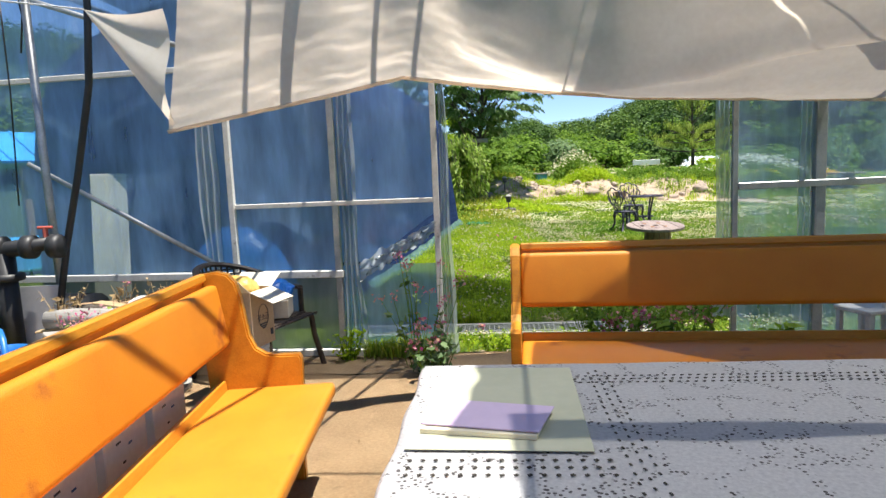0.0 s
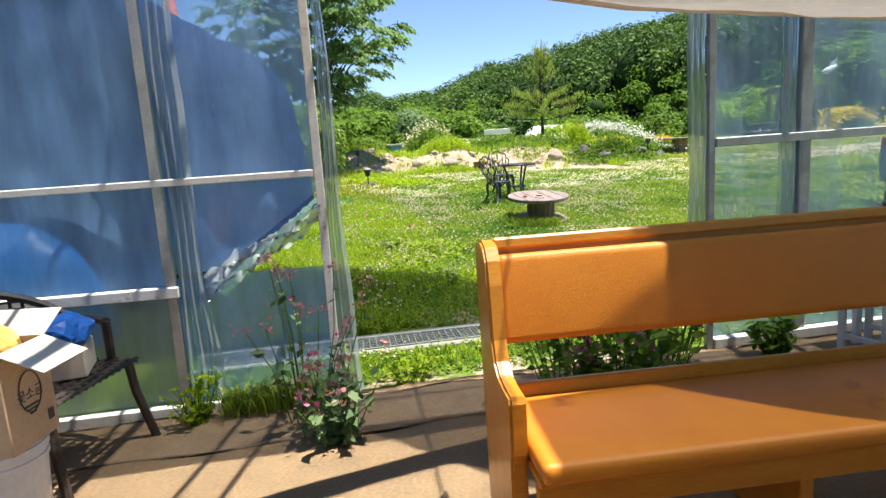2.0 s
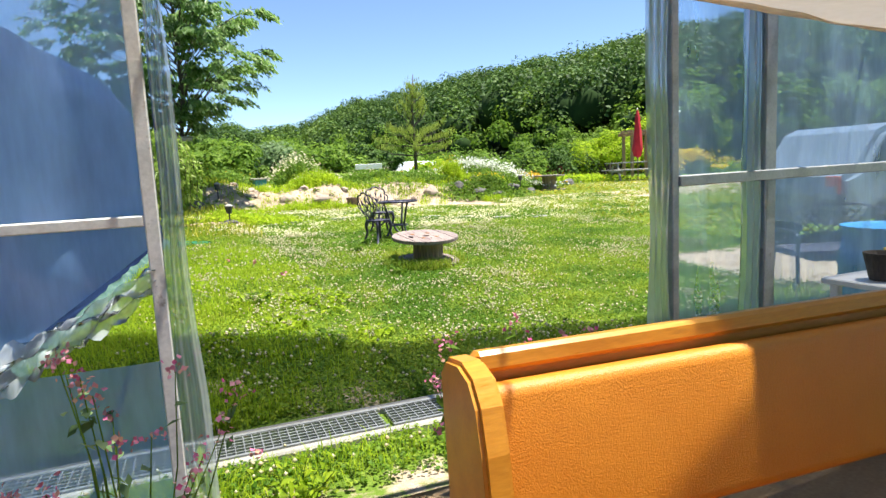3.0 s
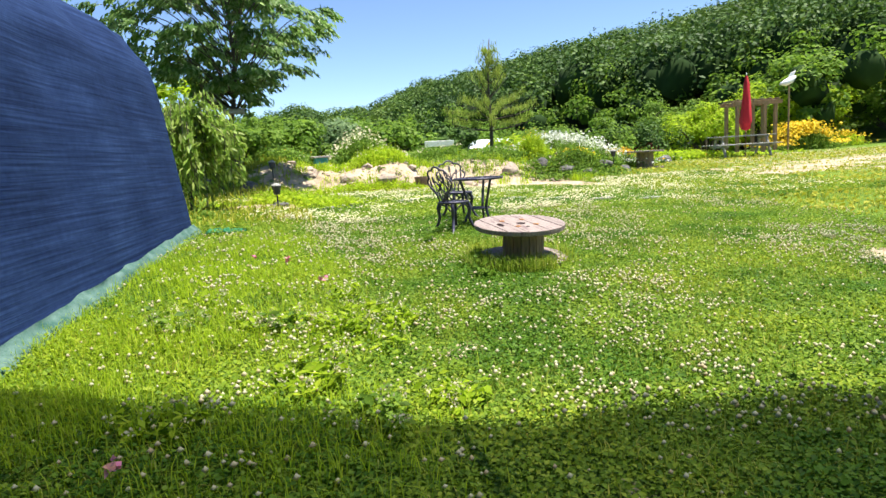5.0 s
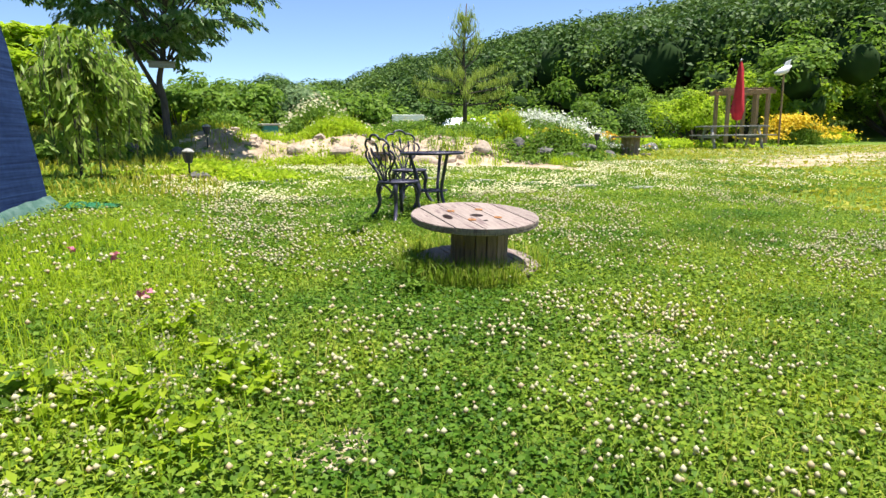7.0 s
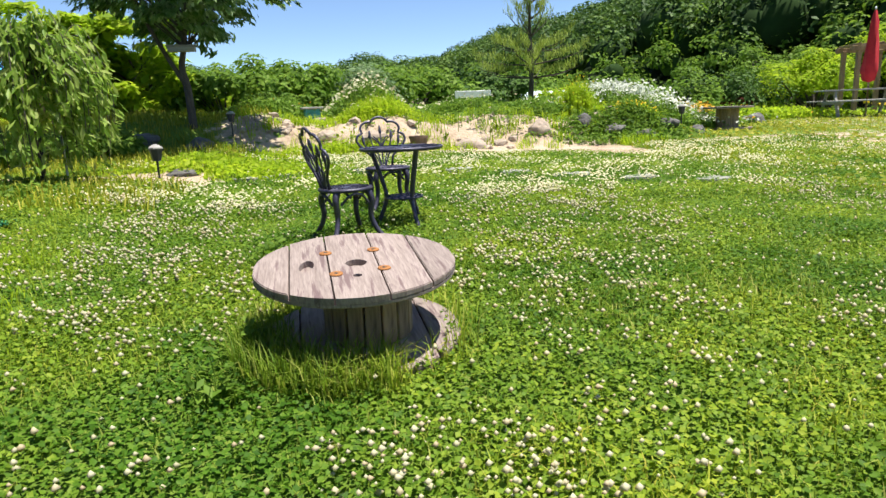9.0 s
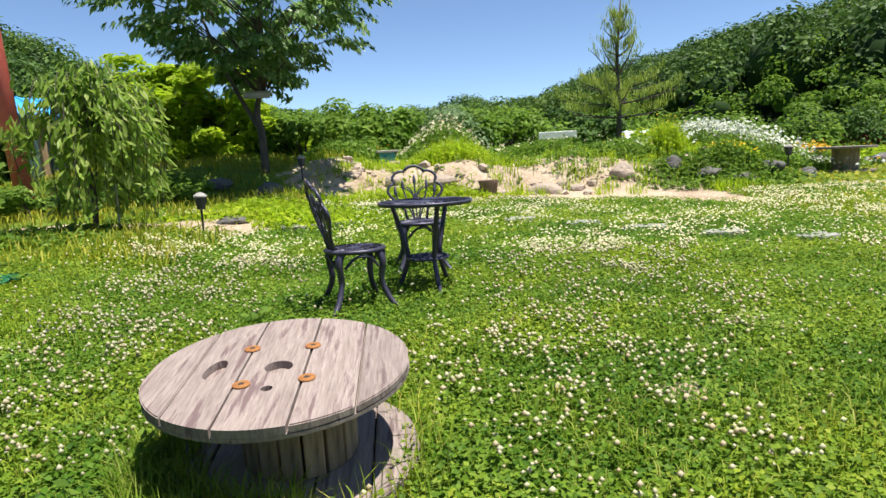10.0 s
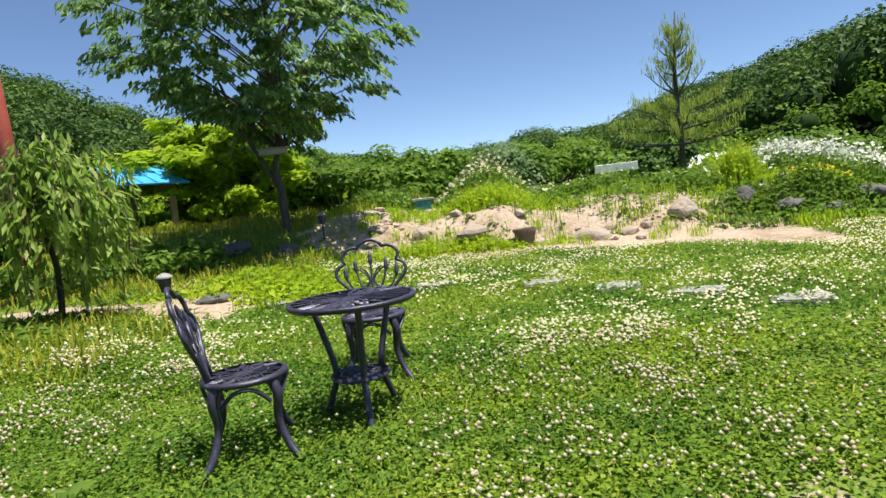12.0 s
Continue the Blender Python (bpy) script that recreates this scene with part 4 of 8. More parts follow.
for k in range(3):
    x0 = -1.35 + k * 1.0
    g = bmesh.new()
    for i in range(21):
        box((0.004, 0.24, 0.025), (x0 + 0.02 + i * 0.047, 6.02, gz(0.3, 6.0) + 0.02), 0, (0, 0, 0), g)
    for j in range(7):
        box((0.96, 0.008, 0.02), (x0 + 0.49, 5.9 + j * 0.04, gz(0.3, 6.0) + 0.022), 0, (0, 0, 0), g)
    for j in (-0.13, 0.13):
        box((0.98, 0.02, 0.05), (x0 + 0.49, 6.02 + j, gz(0.3, 6.0) + 0.012), 0, (0, 0, 0), g)
    part("grate_panel", g, "hosegrate", grate)
for j in (-0.175, 0.175):
    part("kerb", box((3.1, 0.06, 0.1), (0.13, 6.02 + j, gz(0.3, 6.0) - 0.018), 0.01), "concrete", grate)

# ---- cream canvas hung across the room ----
canvas = thing("canvas_drape", "cream canvas sheet slung across under the roof", "drape")
HEM = [(-1.76, 3.6, 1.7), (-1.2, 3.66, 1.8), (-0.8, 3.72, 1.875), (-0.45, 3.8, 1.955), (-0.15, 3.9, 1.92), (0.4, 4.05, 1.86), (0.9, 4.15, 1.815), (1.7, 4.2, 1.775), (2.5, 4.25, 1.735), (3.6, 4.3, 1.7), (4.6, 4.3, 1.7)]


def hem_at(u):
    k = u * (len(HEM) - 1)
    i = min(int(k), len(HEM) - 2)
    return Vector(HEM[i]).lerp(Vector(HEM[i + 1]), k - i)


def drape(u, v):
    """v: from the hem up to the line it hangs from."""
    p = hem_at(u)
    top = Vector((p.x * 0.9 + 0.1, p.y - 0.24 - 1.14 * smooth(0.56, 0.75, u), 2.75))
    q = p.lerp(top, v)
    right = float(smooth(0.3, 0.5, u))
    q.z -= (0.13 + 0.16 * right) * math.sin(math.pi * min(1, v * 1.0)) * (0.5 + 0.5 * right)
    q.z += 0.05 * right * math.sin(v * 9 + u * 14) * (1 - v) * v * 4
    for at, slope, width, deep in ((0.36, 1.5, 0.05, 0.1), (0.5, 1.1, 0.04, 0.07), (0.62, 0.7, 0.06, 0.08)):
        d = v - slope * (u - at)
        q.z -= deep * right * math.exp(-(d / width) ** 2) * float(smooth(0.3, 0.55, v)) * min(1, (1 - v) * 6)
    q.y += 0.035 * math.sin(u * 40 + 3 * v) * (1 - right) * v
    q.z += 0.018 * soft_noise(u * 16, v * 8, 3) + 0.01 * soft_noise(u * 40, v * 22, 6)
    return q


part("sheet", sheet(120, 50, drape), "canvas", canvas, smooth=True)
hem_bm = tube([hem_at(i / 80) + Vector((0, -0.004, 0.004 * soft_noise(i * 0.6, 2))) for i in range(81)], 0.011, 6)
part("hem", hem_bm, "canvas", canvas, "rolled hem", smooth=True)


def flap(u, v):
    a = Vector((-2.12, 3.5, 2.36))
    b = Vector((-1.72, 3.58, 2.36 - 0.65 * v))
    q = a.lerp(b, u)
    q.z -= 0.03 * math.sin(math.pi * u) * (1 - v)
    q.y += 0.05 * math.sin(v * 7) * u
    return q


part("corner_flap", sheet(20, 20, flap), "canvas", canvas, "loose corner pulled out by a string", smooth=True)
part("string", tube([(-2.12, 3.5, 2.36), (-2.6, 3.52, 2.44), (-3.3, 3.6, 2.6), (-3.88, 3.7, 2.7)], 0.005, 5), "white", canvas)

# ---- pews ----
def pew(length, label, at, turn, pad=(0.65, 0.945), ends=(True, True), flip=False):
    """Church bench along local x; the sitter faces local -y."""
    t = thing("church_pew", label, "bench", at, turn, "pews round the table")
    prof = [(0.02, 0.0), (0.02, 0.40), (0.0, 0.43), (0.0, 0.585), (0.015, 0.605), (0.12, 0.605), (0.2, 0.612), (0.255, 0.64), (0.29, 0.7), (0.305, 0.78), (0.32, 0.87), (0.345, 0.945), (0.385, 0.985), (0.45, 1.0), (0.535, 0.99), (0.575, 0.955), (0.555, 0.7), (0.535, 0.45), (0.52, 0.0)]
    for k, x in enumerate((0.0, length - 0.05)):
        if ends[k]:
            part("end_panel", slab([(0.115 + 0.8 * y, z) for y, z in prof], 0.05, "x", x, 0.008), "pewwood", t)
    a, b = 0.05, length - 0.05
    n = b - a
    part("seat_cushion", box((n - 0.004, 0.5, 0.062), ((a + b) / 2, 0.215, 0.435), 0.024, (-1.5, 0, 0), None, 3), "vinyl", t, "orange vinyl", smooth=True)
    part("seat_board", box((n - 0.004, 0.42, 0.022), ((a + b) / 2, 0.22, 0.388), 0.004, (-1.5, 0, 0)), "pewwood", t)
    part("front_apron", box((n - 0.004, 0.022, 0.09), ((a + b) / 2, 0.05, 0.335), 0.004), "pewwood", t)
    part("seat_ledge", box((n - 0.004, 0.03, 0.07), ((a + b) / 2, 0.475, 0.465), 0.006, (-8, 0, 0)), "pewwood", t)
    h = pad[1] - pad[0]
    part("backrest_pad", box((n - 0.004, 0.062, h), ((a + b) / 2, 0.475, (pad[0] + pad[1]) / 2), 0.026, (-9, 0, 0), None, 3), "vinyl", t, "orange vinyl", smooth=True)
    part("backrest_board", box((n - 0.004, 0.02, h + 0.05), ((a + b) / 2, 0.522, (pad[0] + pad[1]) / 2 + 0.012), 0.004, (-9, 0, 0)), "pewwood", t)
    part("top_rail", box((n - 0.004, 0.042, 0.04), ((a + b) / 2, 0.535, pad[1] + 0.03), 0.008, (-9, 0, 0)), "pewwood", t)
    for x in (0.9, length - 0.9):
        part("support", box((0.045, 0.36, 0.37), (x, 0.28, 0.19), 0.004), "pewwood", t)
    return t


pew_b = pew(2.6, "orange vinyl church pew with honey-coloured wooden ends", (0.1, 3.155, 0.005), -3.0)
pew_a = pew(3.6, "orange vinyl church pew in full sun", (-0.4, -0.62, 0.005), 95.5, (0.66, 0.945))
burn = part("burn_mark", lathe([(0.0, 0.0008), (0.008, 0.0008), (0.012, 0.0)], 9), "rusty", pew_a)
burn.matrix_basis = pose(1.75, 0.438, 0.73, 81, 0, 0)

# white paper boxes standing behind the pew
for k, (y, w) in enumerate(((2.55, 0.3), (2.2, 0.3), (1.86, 0.3))):
    t = thing("paper_box", "white paper box standing behind the pew", "box", (-1.36 + 0.085 * (2.55 - y), y, 0.005), 96, "boxes behind the pew")
    part("body", box((w, 0.12, 0.6), (0, 0, 0.3), 0.004), "paper", t)
    for j, (mx, mz) in enumerate(((-0.06, 0.52), (0.02, 0.49), (-0.03, 0.44))):
        for side_y in (-0.061, 0.061):
            part("printed_mark", box((0.03 - 0.006 * j, 0.002, 0.007), (mx, side_y, mz)), "inkblue" if j == 1 else "ink", t)
crate = thing("plastic_crate", "grey plastic crate with green cloth inside", "crate", (-1.75, 2.3, 0.005), 92)
for s in (-1, 1):
    part("side", box((0.56, 0.012, 0.26), (0, 0.19 * s, 0.13), 0.003), "crate", crate)
    part("end", box((0.012, 0.37, 0.26), (0.28 * s, 0, 0.13), 0.003), "crate", crate)
part("bottom", box((0.55, 0.37, 0.012), (0, 0, 0.012), 0.002), "crate", crate)
part("rim", tube([(-0.29, -0.2, 0.26), (0.29, -0.2, 0.26), (0.29, 0.2, 0.26), (-0.29, 0.2, 0.26)], 0.011, 6, closed=True), "crate", crate)
part("green_cloth", sheet(14, 10, lambda u, v: (-0.26 + 0.52 * u, -0.17 + 0.34 * v, 0.17 + 0.04 * soft_noise(u * 5, v * 5))), "green", crate, "green cloth", smooth=True)

# ---- table with lace cloth ----
TX0, TX1, TY0, TY1, TZ = -0.2, 1.62, 1.32, 2.275, 0.742
table = thing("dining_table", "table hidden under a white crochet cloth", "table", ((TX0 + TX1) / 2, (TY0 + TY1) / 2, 0.005))
part("tabletop", box((TX1 - TX0 - 0.02, TY1 - TY0 - 0.02, 0.025), (0, 0, TZ - 0.026), 0.004), "greywood", table)
for sx in (-1, 1):
    for sy in (-1, 1):
        part("leg", box((0.05, 0.05, TZ - 0.04), (sx * 0.8, sy * 0.38, (TZ - 0.04) / 2), 0.004), "greywood", table)


def cloth_point(u, v):
    m = 0.2
    x, y = TX0 - m + (TX1 - TX0 + 2 * m) * u, TY0 - m + (TY1 - TY0 + 2 * m) * v
    ox, oy = max(TX0 - x, x - TX1, 0), max(TY0 - y, y - TY1, 0)
    out = max(ox, oy)
    xx, yy = min(max(x, TX0 - 0.012), TX1 + 0.012), min(max(y, TY0 - 0.012), TY1 + 0.012)
    wave = 0.022 * math.sin(x * 21 + y * 17) * min(1, out * 8)
    if ox > 0:
        xx += wave * (-1 if x < TX0 else 1) + (-1 if x < TX0 else 1) * out * 0.12
    if oy > 0:
        yy += wave * (-1 if y < TY0 else 1) + (-1 if y < TY0 else 1) * out * 0.12
    return (xx, yy, TZ + 0.002 + 0.002 * soft_noise(x * 6, y * 6) - max(0, out - 0.012) * 0.97)


tcl = part("tablecloth", sheet(90, 60, cloth_point, thick=0.003), "lace", None, smooth=True)
tagged(tcl, "white crochet lace cloth on the table", "tablecloth")
lace_edge = bmesh.new()
for row in range(3):
    for k in range(58):
        x = TX0 + 0.42 + k * 0.0245 + (0.012 if row % 2 else 0)
        if x < TX1 - 0.02:
            box((0.009, 0.005, 0.002), (x, 2.13 - row * 0.03, TZ + 0.0062), 0, (0, 0, 20), lace_edge)
for row in range(3):
    for k in range(20):
        y = 1.36 + k * 0.042
        box((0.005, 0.01, 0.002), (0.33 + row * 0.026, y + (0.02 if row % 2 else 0), TZ + 0.0062), 0, (0, 0, 15), lace_edge)
for k in range(16):
    for row in range(3):
        box((0.009, 0.008, 0.002), (-0.16 + k * 0.03, 1.55 - row * 0.035, TZ + 0.0062), 0, (0, 0, 30), lace_edge)
part("lace_border", lace_edge, "hole", tcl, "rows of open lace holes")["kind"] = "stuff"
mat_ob = part("paper_mat", slab([(-0.13, 2.22), (0.277, 2.205), (0.262, 1.585), (-0.18, 1.6)], 0.0015, "z", TZ + 0.0085, 0), "mat", None)
tagged(mat_ob, "olive green paper sheet lying on the lace cloth", "paper")
booklet = thing("lilac_booklet", "lilac folded card on top of a cream booklet", "booklet", (0.03, 1.75, TZ + 0.011), -9)
part("page_block", slab([(-0.17, -0.09), (0.12, -0.09), (0.14, 0.08), (-0.13, 0.08)], 0.012, "z", 0.0, 0.001), "cream", booklet)
part("cover", slab([(-0.175, -0.07), (0.125, -0.08), (0.15, 0.09), (-0.125, 0.105)], 0.004, "z", 0.0145, 0.001), "lilac", booklet, "lilac cover")

# ---- wicker chair, carton, bucket ----
wick = thing("rattan_armchair", "dark brown rattan armchair with a round woven back", "chair", (-1.72, 4.42, 0.0), -28)
wick.matrix_basis = pose(-1.75, 4.56, 0.0, 0, 0, 72) @ Matrix.Diagonal((1.05, 1.5, 0.97, 1))
for x, y in ((-0.24, -0.22), (0.26, -0.22), (-0.22, 0.22), (0.24, 0.22)):
    part("leg", tube([(x * 1.12, y * 1.15, 0.0), (x, y, 0.25), (x * 0.96, y * 0.96, 0.42)], 0.016, 7), "rattan", wick)
seat_bm = bmesh.new()
for k in range(15):
    tube([(-0.25, -0.24 + k * 0.035, 0.42 + 0.006 * (k % 2)), (0.26, -0.24 + k * 0.035, 0.42 + 0.006 * ((k + 1) % 2))], 0.009, 5, seat_bm)
for k in range(13):
    tube([(-0.24 + k * 0.04, -0.25, 0.42), (-0.24 + k * 0.04, 0.26, 0.42)], 0.007, 5, seat_bm)
part("seat", seat_bm, "rattan", wick, "woven seat")
arms = [Vector((0.3 * math.cos(a), 0.28 * math.sin(a), 0.62 + 0.2 * max(0, math.sin(a)) ** 0.7)) for a in np.linspace(-0.6, math.pi + 0.6, 26)]
part("arm_loop", tube(arms, 0.02, 7), "rattan", wick)
for s in (0, -1):
    part("arm_post", tube([arms[s], (arms[s].x, arms[s].y, 0.42)], 0.015, 6), "rattan", wick)
back = bmesh.new()
for k in range(17):
    a = 0.5 + (math.pi - 1.0) * k / 16
    p = Vector((0.3 * math.cos(a), 0.28 * math.sin(a), 0))
    tube([(p.x * 0.9, p.y * 0.9, 0.43), (p.x, p.y, 0.62 + 0.2 * math.sin(a) ** 0.7)], 0.006, 4, back)
for j in range(9):
    z = 0.47 + j * 0.037
    tube([(0.3 * (0.92 + 0.06 * j / 9) * math.cos(a), 0.28 * (0.92 + 0.06 * j / 9) * math.sin(a), min(z, 0.62 + 0.2 * math.sin(a) ** 0.7)) for a in np.linspace(0.5, math.pi - 0.5, 15)], 0.008, 4, back)
part("woven_back", back, "rattan", wick, "woven back")
parcel = thing("parcel_in_blue_bag", "small grey box topped by a crumpled blue bag", "parcel", (-1.6, 4.56, 0.424), 10)
part("box_body", box((0.26, 0.22, 0.13), (0, 0, 0.065), 0.006), "cardin", parcel)
bag = bmesh.new()
bmesh.ops.create_icosphere(bag, subdivisions=3, radius=0.15)
for v in bag.verts:
    v.co *= 1 + 0.28 * soft_noise(v.co.x * 14, v.co.y * 14, v.co.z * 14)
    v.co.z = max(v.co.z * 0.62, -0.05) + 0.181
part("blue_bag", bag, "bluebag", parcel, "crumpled blue plastic bag")

bucket = thing("white_bucket", "white plastic paint bucket", "bucket", (-1.6, 4.02, 0.004))
part("body", lathe([(0.0, 0.0), (0.125, 0.0), (0.145, 0.29), (0.152, 0.29), (0.152, 0.305), (0.146, 0.305), (0.148, 0.325), (0.155, 0.325), (0.155, 0.35), (0.142, 0.35), (0.125, 0.02), (0.0, 0.02)], 28), "white", bucket, smooth=False)
part("bucket_lid", lathe([(0.0, 0.358), (0.145, 0.358), (0.15, 0.352), (0.0, 0.352)], 28), "white", bucket)
carton = thing("cardboard_carton", "open brown salt carton on a white bucket", "carton", (-1.6, 4.02, 0.364), -12)
W, D, H = 0.3, 0.24, 0.36
for s in (-1, 1):
    part("wall", box((W, 0.005, H), (0, s * D / 2, H / 2)), "card", carton)
    part("wall", box((0.005, D, H), (s * W / 2, 0, H / 2)), "card", carton)
part("bottom", box((W, D, 0.005), (0, 0, 0.003)), "card", carton)
for (x, y, rx, ry, sx, sy) in ((0, -D / 2, -38, 0, W, 0.14), (0, D / 2, 30, 0, W, 0.14), (-W / 2, 0, 0, 35, 0.14, D), (W / 2, 0, 0, 22, 0.17, D)):
    f = box((sx, sy, 0.004), (math.copysign(sx / 2, x) if x else 0, math.copysign(sy / 2, y) if y else 0, 0))
    ob = part("flap", f, "cardin", carton, "pale open flap")
    ob.matrix_basis = pose(x, y, H, rx if not x else 0, ry if x > 0 else -ry, 0)
bag = bmesh.new()
bmesh.ops.create_icosphere(bag, subdivisions=3, radius=0.12)
for v in bag.verts:
    v.co *= 1 + 0.3 * soft_noise(v.co.x * 12, v.co.y * 12, v.co.z * 12 + 4)
    v.co.z += 0.33
part("plastic_bag", bag, "yellowbag", carton, "amber plastic bag")
rim = bmesh.new()
pts = [(W / 2 + 0.005, -0.06 + 0.12 * (0.5 + 0.5 * math.cos(a) * 0.9), 0.19 + 0.075 * math.sin(a)) for a in np.linspace(0, 2 * math.pi, 24, endpoint=False)]
tube(pts, 0.0022, 4, rim, closed=True)
part("label_outline", rim, "ink", carton)


def writing(name, text, size, mat, parent, m, depth=0.0006):
    c = bpy.data.curves.new(name, "FONT")
    c.body, c.size, c.extrude = text, size, depth
    c.align_x = "CENTER"
    me_ob = bpy.data.objects.new(name, c)
    scene.collection.objects.link(me_ob)
    dg = bpy.context.evaluated_depsgraph_get()
    me = bpy.data.meshes.new_from_object(me_ob.evaluated_get(dg))
    bpy.data.objects.remove(me_ob)
    me.materials.clear()
    me.materials.append(M[mat])
    ob = new(name, me)
    ob.parent = parent
    ob.matrix_basis = m
    return ob


writing("lettering", "꽃소금", 0.048, "ink", carton, pose(W / 2 + 0.0035, 0.0, 0.165, 90, 0, 90))
for k in range(3):
    part("printed_bar", box((0.003, 0.07 - 0.02 * k, 0.006), (W / 2 + 0.004, 0.0, 0.14 - 0.014 * k)), "ink", carton)
part("printed_crest", box((0.003, 0.03, 0.04), (W / 2 + 0.004, 0.085, 0.07), 0.001), "ink", carton)
part("printed_crest", box((0.06, 0.003, 0.05), (-0.02, -D / 2 - 0.004, 0.2), 0.001), "inkblue", carton)
for k in range(3):
    part("printed_bar", box((0.09 - 0.015 * k, 0.003, 0.008), (-0.02, -D / 2 - 0.004, 0.15 - 0.016 * k)), "ink", carton)
part("printed_frame", tube([(-0.07, -D / 2 - 0.004, 0.03), (0.05, -D / 2 - 0.004, 0.03), (0.05, -D / 2 - 0.004, 0.065), (-0.07, -D / 2 - 0.004, 0.065)], 0.002, 4, closed=True), "ink", carton)

# ---- clutter along the left side ----
can = thing("watering_can", "blue ribbed plastic watering can", "watering can", (-2.52, 3.14, 0.305), 25)
ribs = [(0.118 + (0.007 if k % 3 == 0 else 0.0), 0.02 + k * 0.0125) for k in range(20)]
part("body", lathe([(0.0, 0.0), (0.11, 0.0)] + ribs + [(0.124, 0.27), (0.126, 0.285), (0.118, 0.285), (0.112, 0.25), (0.0, 0.05)], 32), "bluecan", can, smooth=True)
part("spout", tube([(-0.105, 0.03, 0.1), (-0.115, 0.035, 0.25), (-0.125, 0.04, 0.42)], [0.034, 0.03, 0.02], 12), "white", can, "white spout", smooth=True)
rose = part("rose", lathe([(0.018, 0.0), (0.03, 0.015), (0.068, 0.035), (0.07, 0.045), (0.0, 0.052)], 20), "white", can, "white sprinkler rose", smooth=True)
rose.matrix_basis = pose(-0.126, 0.04, 0.41, 0, -12, 0)
part("handle", tube(((-0.02, 0.11, 0.275), (-0.02, 0.07, 0.36), (0.0, 0.0, 0.385), (0.03, -0.07, 0.35), (0.05, -0.125, 0.24), (0.05, -0.135, 0.12), (0.04, -0.118, 0.06)), 0.016, 9), "bluecan", can, "strap handle", smooth=True)
chest = thing("storage_box", "grey-green lidded plastic storage box", "storage box", (-2.52, 3.1, 0.004), 18)
part("body", box((0.55, 0.38, 0.25), (0, 0, 0.125), 0.02), "straw", chest)
part("lid", box((0.6, 0.43, 0.05), (0, 0, 0.274), 0.015, segments=2), "greybox", chest)

reel = thing("cable_reel_stand", "low round stand heaped with plates and firewood", "stand", (-2.5, 4.15, 0.0))
part("top", lathe([(0.0, 0.455), (0.46, 0.455), (0.465, 0.465), (0.465, 0.49), (0.46, 0.5), (0.0, 0.5)], 30), "greywood", reel)
part("drum", lathe([(0.2, 0.0), (0.2, 0.455)], 20), "brownwood", reel)
part("foot", lathe([(0.0, 0.0), (0.4, 0.0), (0.4, 0.03), (0.0, 0.03)], 30), "greywood", reel)
for k, (x, y, a, l, r) in enumerate(((-2.75, 4.2, 15, 0.36, 0.055), (-2.55, 4.35, 40, 0.3, 0.05), (-2.35, 4.3, -10, 0.28, 0.045))):
    log = part("firewood_log", tube([(-l / 2, 0, 0), (0, 0.01, 0.004), (l / 2, 0, 0)], [r, r * 1.05, r * 0.92], 9), "bark", None)
    log.matrix_basis = pose(x, y, 0.5 + r * 1.02, 0, 0, a)
    tagged(log, "short bark-covered log on the stand", "log", "logs on the stand")
big_log = part("firewood_log", tube([(-0.27, 0, 0), (-0.1, 0.012, 0.006), (0.1, 0, 0.0), (0.27, 0.01, 0)], [0.06, 0.063, 0.06, 0.057], 11), "greywood", None, smooth=True)
big_log.matrix_basis = pose(-2.62, 3.98, 0.564, 0, 0, 8)
tagged(big_log, "grey barkless log lying on the stand", "log", "logs on the stand")
for k in range(26):
    a, r = rng.uniform(0, 2 * math.pi), 0.36 * math.sqrt(rng.random())
    twig = part("twig", tube([(-0.1, 0, 0), (0.0, 0.02 * rng.normal(), 0.012), (0.1 + 0.06 * rng.random(), 0, 0.02)], 0.004 + 0.004 * rng.random(), 5), ("bark", "straw", "cardin")[k % 3], None)
    twig.matrix_basis = pose(-2.42 + r * math.cos(a), 4.14 + r * math.sin(a), 0.512 + 0.05 * rng.random() * (k % 4 > 1), 0, -14 * (k % 4 > 1), rng.uniform(0, 180))
    tagged(twig, "dry twig on the heaped stand", "twig", "twigs on the stand")
plate = part("paper_plate", lathe([(0.0, 0.008), (0.07, 0.006), (0.085, 0.014), (0.115, 0.022), (0.118, 0.019), (0.085, 0.008), (0.07, 0.0), (0.0, 0.0)], 30), "white", None, smooth=True)
plate.matrix_basis = pose(-2.2, 3.9, 0.6, 62, 20, 0)
tagged(plate, "white plate with a pink pattern propped on the stand", "plate")
spot = part("flower_pattern", lathe([(0.0, 0.0), (0.028, 0.0), (0.0, 0.002)], 9), "petal_pink", plate)
spot.matrix_basis = pose(0.04, -0.02, 0.0085)
for k in range(9):
    x, y = -2.62 + 0.32 * rng.random(), 3.92 + 0.3 * rng.random()
    chip = part("wood_chip", box((0.05 + 0.08 * rng.random(), 0.03, 0.012), (0, 0, 0.006), 0.002), "straw" if k % 2 else "cardin", None)
    chip.matrix_basis = pose(x, y, 0.503 + 0.012 * (k % 3), 0, 0, rng.uniform(0, 180))
    tagged(chip, "pale scrap of wood on the stand", "wood chip", "scraps on the stand")
